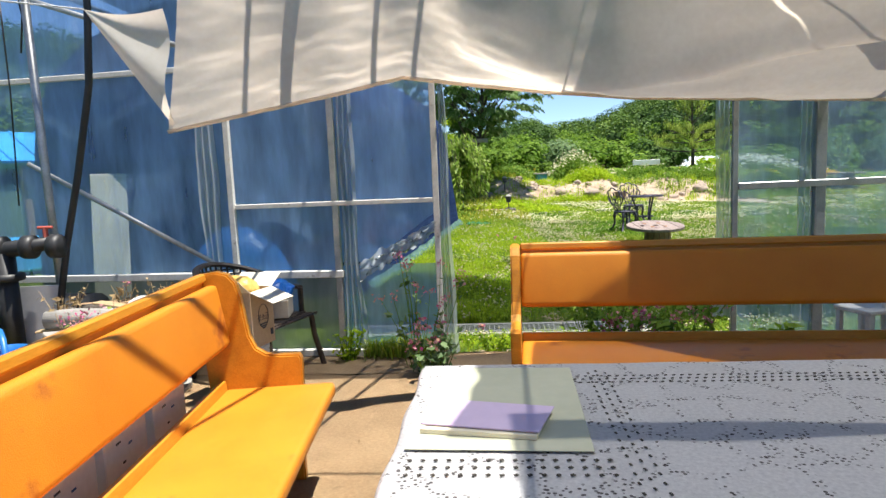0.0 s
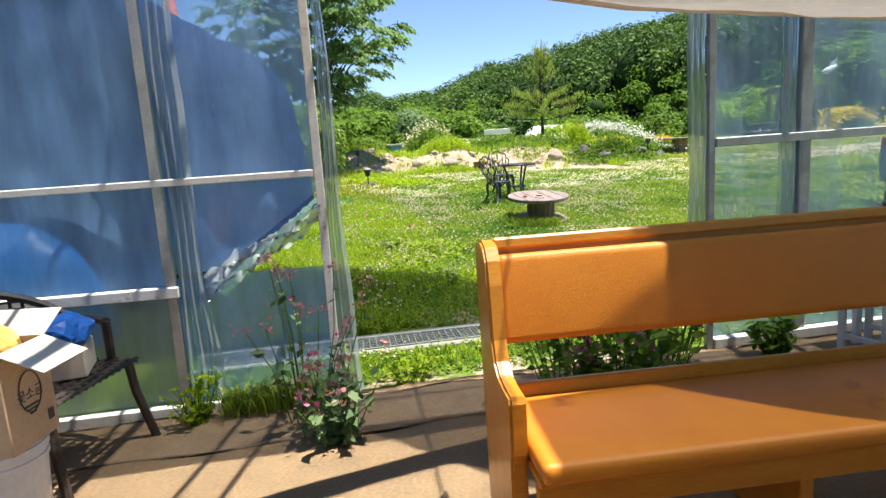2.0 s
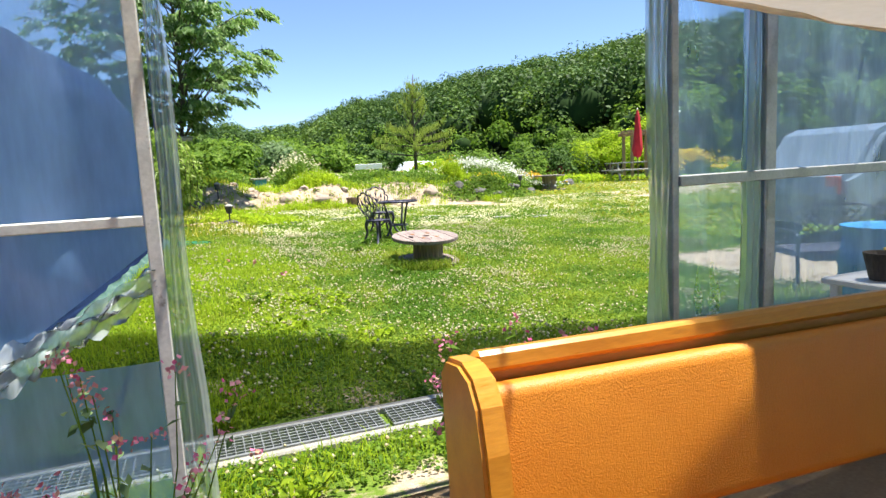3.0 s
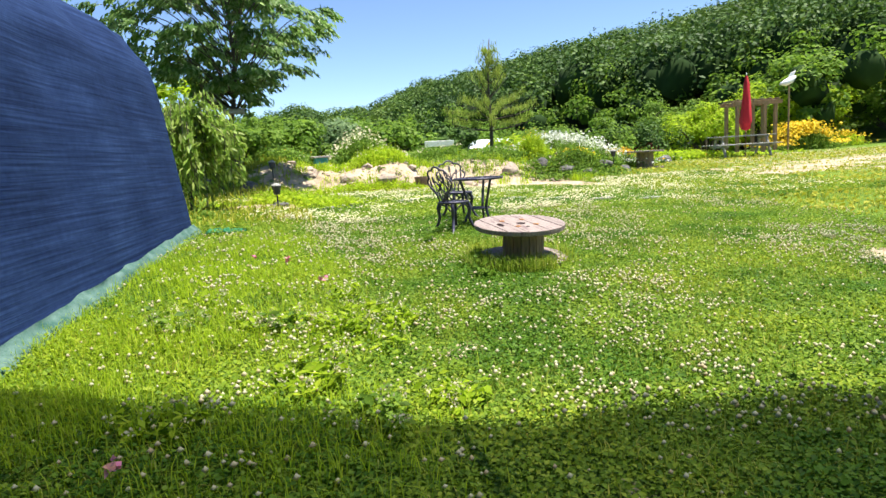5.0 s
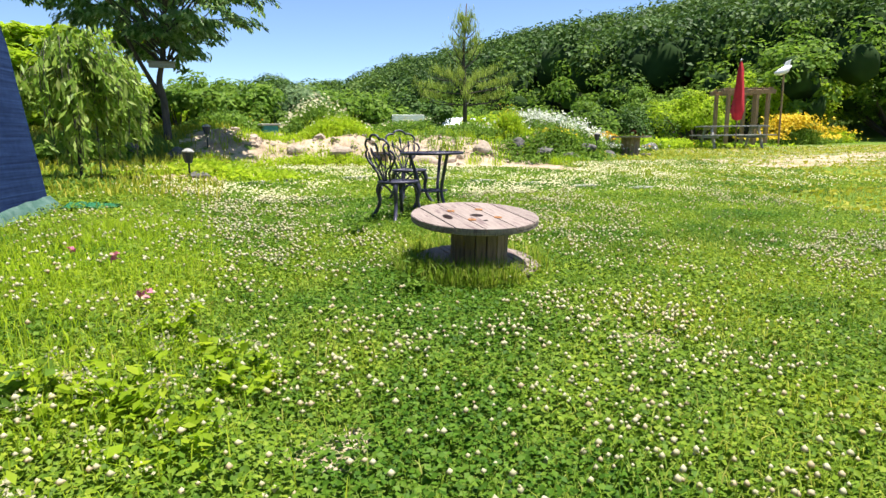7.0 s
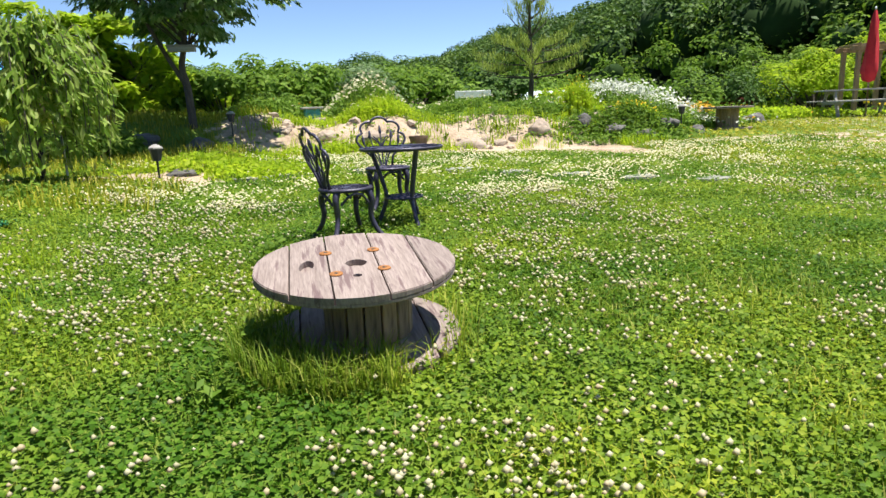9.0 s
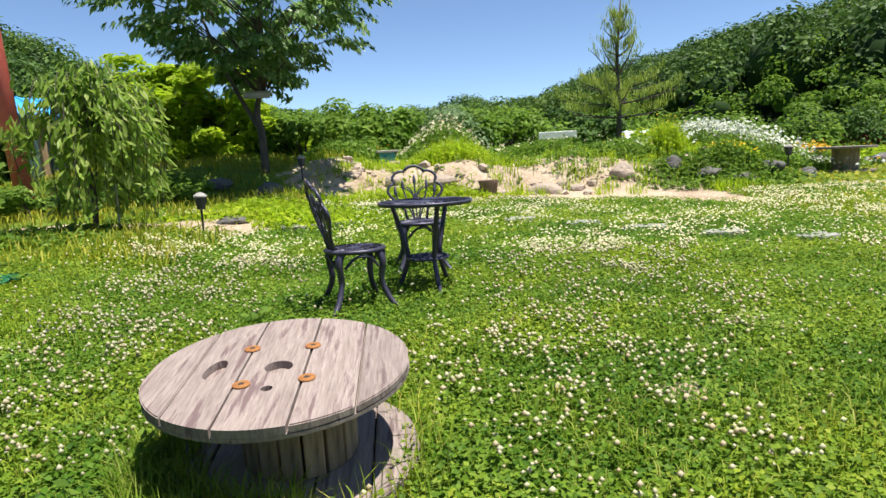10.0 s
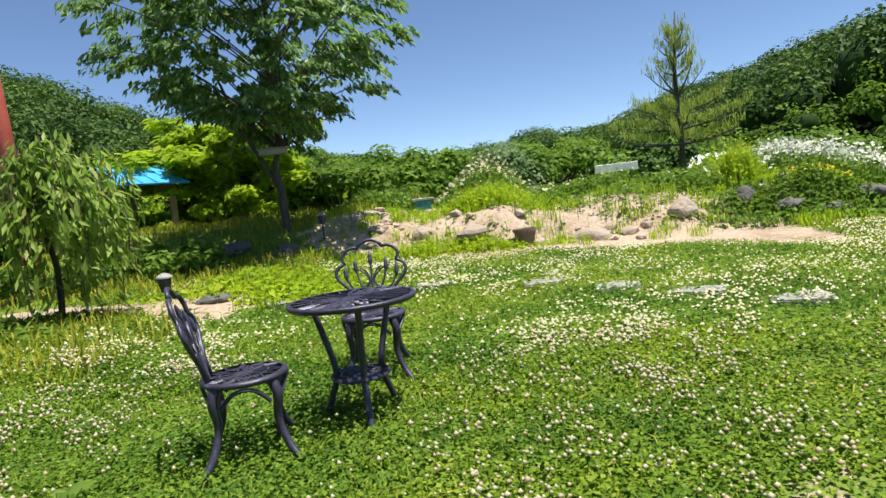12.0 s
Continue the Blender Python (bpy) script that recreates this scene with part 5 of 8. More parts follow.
def stems(name, label, category, at, n, height, spread, leaf_mat, flower_mat, flowers, fsize=0.03, leaf=0.05, leaves=8, stem_mat="leaf_mid", lo=0.35, kind="", group=""):
    """A clump of thin stems with leaves and flower heads."""
    t = thing(name, label, category, (at[0], at[1], at[2]), 0, group, kind)
    st, lv, ln, fl = bmesh.new(), [], [], []
    for i in range(n):
        a, r = rng.uniform(0, 2 * math.pi), spread * math.sqrt(rng.random())
        h = height * rng.uniform(0.55, 1.0)
        b = Vector((0.35 * r * math.cos(a), 0.35 * r * math.sin(a), -0.02))
        tip = Vector((r * math.cos(a), r * math.sin(a), h))
        mid = b.lerp(tip, 0.5) + Vector((rng.normal(0, 0.02), rng.normal(0, 0.02), h * 0.08))
        tube([b, mid, tip], [0.004, 0.003, 0.002], 3, st, ends=False)
        for _ in range(leaves):
            f = rng.random() ** 1.2
            p = b.lerp(mid, f * 2) if f < 0.5 else mid.lerp(tip, f * 2 - 1)
            lv.append(p + Vector(rng.normal(0, leaf * 0.4, 3)))
        if i < flowers:
            fl += [tip + Vector(rng.normal(0, fsize * 0.7, 3)) for _ in range(16)]
    part("undergrowth", st, stem_mat, t)["kind"] = "stuff"
    link_mesh("foliage", cards_mesh("foliage", lv, leaf, leaf_mat, aspect=1.7, normals=rng.normal(0, 0.5, (len(lv), 3)) + np.array([0, -0.1, 1.0])), t)["kind"] = "stuff"
    if fl:
        link_mesh("blossom", cards_mesh("blossom", fl, fsize * 0.62, flower_mat, aspect=1.0), t)["kind"] = "stuff"
    return t


heap = ((-2.75, 4.0, 0.0, 22, 0.42, 0.1, "straw"), (-2.45, 3.95, 0.025, -30, 0.36, 0.12, "cardin"), (-2.6, 4.2, 0.05, 60, 0.4, 0.09, "greywood"), (-2.3, 4.05, 0.03, 8, 0.34, 0.14, "card"), (-2.2, 4.2, 0.075, -48, 0.3, 0.1, "cardin"), (-2.7, 4.3, 0.09, 12, 0.44, 0.08, "brownwood"), (-2.4, 4.25, 0.1, 75, 0.3, 0.11, "paper"), (-2.5, 4.08, 0.12, -12, 0.3, 0.08, "straw"), (-2.15, 4.02, 0.1, 35, 0.22, 0.12, "cardin"))
for k, (x, y, up, a, l, w, mt) in enumerate(heap):
    scrap_board = part("scrap_board", box((l, w, 0.014), (0, 0, 0.007), 0.003), mt, None)
    scrap_board.matrix_basis = pose(x, y, 0.503 + up, 4 * (k % 3) - 4, 3 * (k % 4) - 4, a)
    tagged(scrap_board, "loose scrap of board heaped on the stand", "board", "boards on the stand")
for k, (x, y) in enumerate(((-2.85, 4.1), (-2.55, 4.32), (-2.25, 4.28), (-2.05, 4.12))):
    stems("dried_bunch", "small bunch of dry brown stalks on the stand", "dried flowers", (x, y, 0.5), 14, 0.26, 0.16, "leaf_dry", "petal_pink", 2 if k % 2 else 0, 0.02, 0.03, 7, "straw")
jug = part("blue_cup", lathe([(0.0, 0.0), (0.04, 0.0), (0.05, 0.12), (0.045, 0.12), (0.036, 0.01), (0.0, 0.01)], 16), "bluecan", None, smooth=True)
jug.matrix_basis = pose(-2.36, 3.78, 0.502)
tagged(jug, "small blue plastic cup", "cup")
bowl = part("green_bowl", lathe([(0.0, 0.0), (0.04, 0.0), (0.075, 0.05), (0.07, 0.05), (0.0, 0.01)], 18), "green", None, smooth=True)
bowl.matrix_basis = pose(-2.22, 3.8, 0.502)
tagged(bowl, "small green plastic bowl", "bowl")

stems("dried_flower_bunch", "pot of dry pink and straw-coloured flowers", "flowers", (-2.15, 3.42, 0.0), 46, 0.78, 0.24, "leaf_weep", "petal_pink", 20, 0.03, 0.03, 7, "straw")
stems("valerian_plant", "leggy pink valerian in flower by the doorway", "flowering plant", (-0.55, 4.7, 0.02), 15, 0.84, 0.36, "leaf_grey", "petal_pink", 22, 0.03, 0.038, 6)
stems("carnation_plant", "low pink carnation clump at the door post", "flowering plant", (-0.42, 4.45, 0.01), 26, 0.34, 0.24, "leaf_grey", "petal_pink", 8, 0.045, 0.045, 9)
stems("carnation_plant", "green plant with a pink flower head behind the pew", "flowering plant", (0.95, 4.42, 0.01), 44, 0.42, 0.34, "leaf_mid", "petal_pink", 9, 0.045, 0.06, 10)
stems("valerian_plant", "pink valerian clump inside the film wall", "flowering plant", (0.78, 4.72, 0.02), 26, 0.66, 0.4, "leaf_mid", "petal_pink", 24, 0.032, 0.042, 7)
stems("valerian_plant", "pink valerian clump inside the film wall", "flowering plant", (1.4, 4.75, 0.02), 22, 0.55, 0.35, "leaf_mid", "petal_pink", 18, 0.032, 0.042, 7)
stems("weed_clump", "green weeds at the foot of the film wall", "weeds", (-1.12, 4.82, 0.02), 18, 0.25, 0.14, "leaf_light", "petal_white", 0, leaf=0.03, leaves=10)
stems("weed_clump", "green weeds at the foot of the film wall", "weeds", (0.02, 5.3, -0.08), 20, 0.18, 0.2, "leaf_light", "petal_white", 0, leaf=0.03, leaves=8)
stems("weed_clump", "green weeds beside the steel post", "weeds", (-3.7, 4.1, 0.0), 36, 0.3, 0.4, "leaf_light", "petal_white", 0, leaf=0.06, leaves=9)
stems("weed_clump", "green weeds beside the storage box", "weeds", (-3.1, 2.7, 0.0), 36, 0.3, 0.4, "leaf_light", "petal_white", 0, leaf=0.06, leaves=9)
stems("weed_clump", "small weed at the foot of the bluish wall", "weeds", (2.05, 4.72, 0.02), 18, 0.22, 0.12, "leaf_mid", "petal_white", 0, leaf=0.05, leaves=8)
link_mesh("weed_strip", blades_mesh("weed_strip", np.stack([rng.uniform(-1.0, -0.45, 900), rng.normal(4.88, 0.05, 900), np.full(900, 0.02)], 1), 0.13, 0.007, "leaf_blade", 0.9))
tagged(bpy.data.objects["weed_strip"], "strip of low grass along the wall foot", "grass", kind="stuff")

# poles, hose, cables and pipes by the corner
pole = part("slanting_pole", tube([(-3.24, 4.6, 0.0), (-3.32, 4.66, 1.5), (-3.4, 4.75, 3.0)], 0.03, 10), "alu", None, smooth=True)
tagged(pole, "upright galvanised steel pole", "pole")
brace = part("diagonal_brace", tube([(-3.6, 4.85, 1.62), (-2.1, 4.85, 0.76)], 0.02, 8), "alu", None, smooth=True)
tagged(brace, "thin steel brace running slantwise across the wall", "brace")
brace2 = part("diagonal_brace", tube([(-3.86, 4.85, 3.0), (-2.3, 4.85, 2.45)], 0.02, 8), "alu", None, smooth=True)
tagged(brace2, "thin steel brace running slantwise across the wall", "brace")
hose = part("black_hose", tube([(-2.6, 4.3, 3.1), (-2.62, 4.3, 2.6), (-2.68, 4.32, 2.1), (-2.85, 4.35, 1.5), (-3.0, 4.36, 1.0), (-3.1, 4.37, 0.6), (-3.12, 4.37, 0.1), (-3.1, 4.37, 0.02)], 0.024, 9), "black", None, smooth=True)
tagged(hose, "thick black hose hanging from the roof", "hose")
for k, (x, y, z0, z1, r) in enumerate(((-3.6, 4.75, 3.0, 1.3, 0.006), (-3.72, 4.6, 3.0, 0.6, 0.008), (-3.5, 4.78, 3.0, 2.45, 0.007), (-3.42, 4.78, 3.0, 2.5, 0.007))):
    c = part("hanging_cable", tube([(x, y, z0), (x + 0.05 * math.sin(k), y, (z0 + z1) / 2), (x - 0.04 + 0.02 * k, y, z1)], r, 6), "black", None, smooth=True)
    tagged(c, "black cable hanging from the roof", "cable", "hanging cables")
rack_pole = part("steel_pole", tube([(-3.62, 3.75, 0.0), (-3.72, 3.75, 1.4), (-3.8, 3.75, 3.0)], 0.036, 10), "alu", None, smooth=True)
tagged(rack_pole, "steel pole wound with cables", "pole")
strip = thing("power_strip", "white power strip hanging on the pole with cords", "power strip", (-3.62, 3.68, 1.05), 35)
part("body", box((0.075, 0.04, 0.4), (0, 0, 0.2), 0.008), "white", strip)
for k in range(5):
    part("socket", lathe([(0.0, 0.0), (0.02, 0.0), (0.022, -0.004), (0.0, -0.004)], 12), "crate", strip).matrix_basis = pose(0, -0.02, 0.05 + k * 0.075, 90, 0, 0)
part("orange_cord", tube([(0, 0.02, 0.38), (0.03, 0.02, 0.7), (0.0, 0.03, 1.2), (-0.03, 0.03, 1.7)], 0.008, 6), "orange", strip, "orange cord", smooth=True)
part("white_cord", tube([(0, -0.03, 0.02), (0.04, -0.04, -0.2), (-0.02, -0.04, -0.5), (0.05, -0.03, -0.8), (0.03, 0, -1.03)], 0.007, 6), "white", strip, smooth=True)
part("plug_cord", tube([(0, -0.03, 0.3), (-0.15, -0.05, 0.28), (-0.4, -0.02, 0.22)], 0.006, 6), "yellowbag", strip, smooth=True)
coil = bmesh.new()
for k in range(4):
    tube([(0.13 * math.cos(a) + 0.01 * k, 0.01 * k, 0.16 * math.sin(a)) for a in np.linspace(0, 2 * math.pi, 22, endpoint=False)], 0.009, 6, coil, closed=True)
coil_ob = part("cable_coil", coil, "black", None, smooth=True)
coil_ob.matrix_basis = pose(-3.5, 3.68, 2.3, 0, 0, 40) @ Matrix.Diagonal((0.75, 1, 0.9, 1))
tagged(coil_ob, "coil of black cable hung on the pole", "cable")
pipe = thing("water_pipe", "stout black pipe fittings with a red valve handle", "pipe", (-3.43, 4.3, 0.0))
part("riser", tube([(0, 0, 0.0), (0, 0, 0.98)], 0.068, 12), "black", pipe, smooth=True)
part("crosspipe", tube([(-0.8, 0, 1.02), (-0.3, 0, 1.02), (0, 0, 1.0), (0.2, 0, 1.02), (0.22, 0, 1.02), (0.42, 0, 1.05)], [0.055, 0.05, 0.06, 0.06, 0.05, 0.045], 12), "black", pipe, smooth=True)
part("elbow", tube([(-0.8, 0, 1.02), (-0.84, 0, 0.95), (-0.84, 0, 0.88)], 0.055, 12), "black", pipe, smooth=True)
for cx in (-0.42, -0.02, 0.2, 0.4):
    part("collar", tube([(cx - 0.05, 0, 1.015), (cx - 0.03, 0, 1.015), (cx + 0.03, 0, 1.015), (cx + 0.05, 0, 1.015)], [0.06, 0.085, 0.085, 0.06], 14), "black", pipe, smooth=True)
part("flange", lathe([(0.0, 0.0), (0.11, 0.0), (0.115, 0.02), (0.11, 0.05), (0.0, 0.05)], 18, at=(0, 0, 0.78)), "black", pipe, smooth=True)
part("valve_handle", box((0.11, 0.03, 0.02), (0.33, 0, 1.15), 0.006), "red", pipe, "red valve handle")
part("valve_stem", tube([(0.33, 0, 1.06), (0.33, 0, 1.15)], 0.018, 8), "red", pipe)
tank = part("black_drum", tube([(-4.0 + 0.3, 4.62, 0.42), (-3.0, 4.62, 0.42)], 0.2, 18), "black", None, smooth=True)
tagged(tank, "black plastic drum lying under the wall rail", "drum")
for k in (-3.6, -3.15):
    leg = part("drum_cradle", box((0.08, 0.3, 0.25), (k, 4.62, 0.125), 0.008), "concrete", None)
    tagged(leg, "concrete block under the black drum", "block", "blocks under the drum")
panel = part("white_board", box((0.32, 0.02, 0.72), (0, 0, 0.36), 0.004), "paper", None)
panel.matrix_basis = pose(-3.3, 4.36, 0.0, -8, 0, 6)
tagged(panel, "off-white panel leaning on the wall", "panel")
rack = thing("steel_rack", "low dark rack with boards at the side wall", "rack", (-4.0 + 0.35, 3.2, 0.0), 8)
for x in (-0.25, 0.25):
    for y in (-0.55, 0.5):
        part("leg", box((0.035, 0.035, 0.86), (x, y, 0.43), 0.003), "darkwood", rack)
for z in (0.55, 0.86):
    part("shelf", box((0.56, 1.16, 0.025), (0, -0.02, z), 0.004), "darkwood", rack)
mug = part("steel_mug", lathe([(0.0, 0.0), (0.05, 0.0), (0.055, 0.15), (0.05, 0.15), (0.045, 0.01), (0.0, 0.01)], 18), "alu", None, smooth=True)
mug.matrix_basis = pose(-3.55, 3.45, 0.562)
tagged(mug, "dull steel mug on the rack", "mug")
cloth_b = part("folded_cloth", box((0.3, 0.26, 0.05), (0, 0, 0.025), 0.02, segments=2), "barrel", None, smooth=True)
cloth_b.matrix_basis = pose(-3.62, 3.05, 0.562, 0, 0, 14)
tagged(cloth_b, "folded light blue cloth on the rack", "cloth")
basin = part("grey_basin", lathe([(0.0, 0.0), (0.16, 0.0), (0.2, 0.13), (0.21, 0.135), (0.2, 0.14), (0.15, 0.01), (0.0, 0.01)], 24), "crate", None, smooth=True)
basin.matrix_basis = pose(-3.75, 2.72, 0.875)
tagged(basin, "grey plastic basin on the rack", "basin")

# ---- behind the second pew ----
def block_stool(at, turn, h=0.4):
    t = thing("white_stool", "small white slatted stool", "stool", at, turn, "white stools")
    part("seat", box((0.34, 0.28, 0.03), (0, 0, h - 0.015), 0.006), "white", t)
    for x in (-0.14, 0.14):
        for y in (-0.11, 0.11):
            part("leg", box((0.035, 0.035, h - 0.03), (x, y, (h - 0.03) / 2), 0.004), "white", t)
        part("stretcher", box((0.03, 0.2, 0.03), (x, 0, 0.12), 0.003), "white", t)
    return t


block_stool((2.55, 4.55, 0.004), 20)
block_stool((2.95, 4.42, 0.004), -15, 0.36)
drift = bmesh.new()
bmesh.ops.create_icosphere(drift, subdivisions=3, radius=0.12)
for v in drift.verts:
    v.co.x *= 1.7
    v.co *= 1 + 0.35 * soft_noise(v.co.x * 9, v.co.y * 9, v.co.z * 9)
    v.co.z *= 0.55
drift_ob = part("driftwood", drift, "sandstone", None)
drift_ob.matrix_basis = pose(2.95, 4.42, 0.425)
tagged(drift_ob, "pale twisted driftwood on a stool", "driftwood")
side = thing("side_table", "white slatted side table with pots", "table", (3.05, 4.62, 0.004))
part("tabletop", box((1.0, 0.34, 0.03), (0, 0, 0.7), 0.006), "white", side)
for x in (-0.44, 0.44):
    for y in (-0.13, 0.13):
        part("leg", box((0.04, 0.04, 0.685), (x, y, 0.342), 0.004), "white", side)
for k, (x, y, mt, lb) in enumerate(((2.68, 4.58, "bark", "rough bark-covered plant pot"), (2.86, 4.6, "yellowbag", "small yellow-rimmed pot"))):
    p = part("plant_pot", lathe([(0.0, 0.0), (0.05, 0.0), (0.075, 0.11), (0.08, 0.13), (0.068, 0.13), (0.05, 0.1), (0.0, 0.1)], 14), mt, None)
    p.matrix_basis = pose(x, y, 0.721)
    tagged(p, lb + " on the side table", "pot", "pots on the side table")
for k in range(10):
    x, y = rng.uniform(2.0, 3.4), rng.uniform(4.0, 4.6)
    s = part("stone_piece", box((rng.uniform(0.08, 0.2), rng.uniform(0.06, 0.14), 0.05), (0, 0, 0.025), 0.012, segments=2), "concrete", None)
    s.matrix_basis = pose(x, y, 0.004, 0, 0, rng.uniform(0, 90))
    tagged(s, "loose flat stone on the sandy floor", "stone", "loose stones")
drum = thing("blue_barrel", "light blue plastic barrel with a rimmed lid", "barrel", (4.15, 5.5, gz(4.15, 5.5)))
part("body", lathe([(0.0, 0.0), (0.26, 0.0), (0.28, 0.05), (0.29, 0.3), (0.3, 0.32), (0.29, 0.34), (0.29, 0.62), (0.3, 0.64), (0.29, 0.66), (0.27, 0.88), (0.0, 0.88)], 30), "barrel", drum, smooth=True)
part("lid", lathe([(0.0, 0.9), (0.26, 0.9), (0.285, 0.91), (0.285, 0.86), (0.272, 0.86)], 30), "barrel", drum)

# ---- cable spool tables on the lawn ----
def bored_slab(outline, bores, thick, at):
    """A flat board with oval holes (x, y, rx, ry, turn) cut right through it."""
    bm = bmesh.new()
    rings = [list(outline)]
    for cx, cy, rx, ry, a in bores:
        ca, sa = math.cos(radians(a)), math.sin(radians(a))
        rings.append([(cx + rx * math.cos(k) * ca - ry * math.sin(k) * sa, cy + rx * math.cos(k) * sa + ry * math.sin(k) * ca) for k in np.linspace(0, 2 * math.pi, 20, endpoint=False)])
    edges = []
    for ring_pts in rings:
        vs = [bm.verts.new((x, y, at)) for x, y in ring_pts]
        edges += [bm.edges.new((vs[k], vs[(k + 1) % len(vs)])) for k in range(len(vs))]
    bmesh.ops.triangle_fill(bm, use_beauty=True, use_dissolve=False, edges=edges)
    made = bmesh.ops.extrude_face_region(bm, geom=list(bm.faces))
    bmesh.ops.translate(bm, vec=(0, 0, thick), verts=[g for g in made["geom"] if isinstance(g, bmesh.types.BMVert)])
    bmesh.ops.recalc_face_normals(bm, faces=list(bm.faces))
    return bm


def spool_table(at, turn, radius, height, label, holes=(), off=0.0):
    t = thing("cable_spool_table", label, "table", at, turn, "cable spool tables")
    gaps = [-1.0, -0.65, -0.27, 0.21, 0.63, 1.0]
    for level in (0, 1):
        top = new("tabletop" if level else "base_disc")
        top.parent = t
        top.location.x = 0.0 if level else 0.5 * off
        z = height - 0.028 if level else 0.012
        part("batten", lathe([(0.0, 0.0), (radius * 0.985, 0.0), (radius * 1.0, 0.006), (radius * 1.0, 0.018), (0.0, 0.018)], 48, at=(0, 0, z - 0.0185)), "spool", top)
        for a, b in zip(gaps, gaps[1:]):
            x0, x1 = a * radius + 0.004, b * radius - 0.004
            n = 16
            xs = [x0 + (x1 - x0) * k / n for k in range(n + 1)]
            hi = [(x, math.sqrt(max(0, radius ** 2 - x * x))) for x in xs]
            lo = [(x, -h) for x, h in hi[::-1]]
            line = [p for k, p in enumerate(hi + lo) if k == 0 or (Vector(p) - Vector((hi + lo)[k - 1])).length > 1e-4]
            if (Vector(line[0]) - Vector(line[-1])).length < 1e-4:
                line.pop()
            bores = [h for h in (holes if level else ()) if x0 < h[0] < x1]
            zz = z + 0.002 * rng.random()
            part("plank", bored_slab(line, bores, 0.028, zz) if bores else slab(line, 0.028, "z", zz, 0.004), "spool", top)
    for k in range(16):
        a = 2 * math.pi * k / 16
        r = radius * 0.42
        st = part("stave", box((0.03, 2 * math.pi * r / 16 - 0.006, height - 0.085), (0, 0, (height - 0.085) / 2), 0.008, segments=2), "spooldrum", t)
        st.matrix_basis = pose(r * math.cos(a) + off, r * math.sin(a), 0.041, 0, 0, math.degrees(a) + rng.normal(0, 2))
    return t


SX, SY, SR = 2.69, 10.89, 0.465
SZ = gz(SX, SY)
spool = spool_table((SX, SY, SZ), 5, SR, 0.4 - SZ + 0.005, "round table made of a weathered grey wooden cable spool", ((0.0, -0.03, 0.05, 0.05, 0), (-0.01, -0.2, 0.02, 0.02, 0), (-0.225, -0.02, 0.033, 0.08, -8)), 0.045)
spool.matrix_basis = pose(SX, SY, SZ + 0.03, 5.5, 0, 5)
TOPZ = 0.4 - SZ + 0.008
for k, (x, y) in enumerate(((-0.13, 0.145), (0.1, 0.14), (-0.1, -0.165), (0.115, -0.145))):
    rb = part("rusty_washer", lathe([(0.012, 0.004), (0.02, 0.005), (0.034, 0.003), (0.036, 0.0)], 14), "rusty", spool, "rusty bolt washer")
    rb.matrix_basis = pose(x, y, TOPZ + 0.001) @ Matrix.Diagonal((0.85, 0.85, 1, 1))
    bolt = part("bolt", lathe([(0.0, 0.004), (0.011, 0.004), (0.012, 0.0)], 8), "hole", rb)
spool_two = spool_table((12.1, 22.9, gz(12.1, 22.9)), 20, 0.6, 0.56, "round table made of a brown wooden cable spool")

# ---- cast metal bistro set ----
def curve3(points, n=8):
    """Smooth run through points."""
    p = [Vector(q) for q in points]
    p = [p[0]] + p + [p[-1]]
    out = []
    for i in range(1, len(p) - 2):
        for k in range(n):
            t = k / n
            a, b, c, d = p[i - 1], p[i], p[i + 1], p[i + 2]
            out.append(0.5 * ((2 * b) + (c - a) * t + (2 * a - 5 * b + 4 * c - d) * t * t + (3 * b - a - 3 * c + d) * t ** 3))
    out.append(p[-2])
    return out


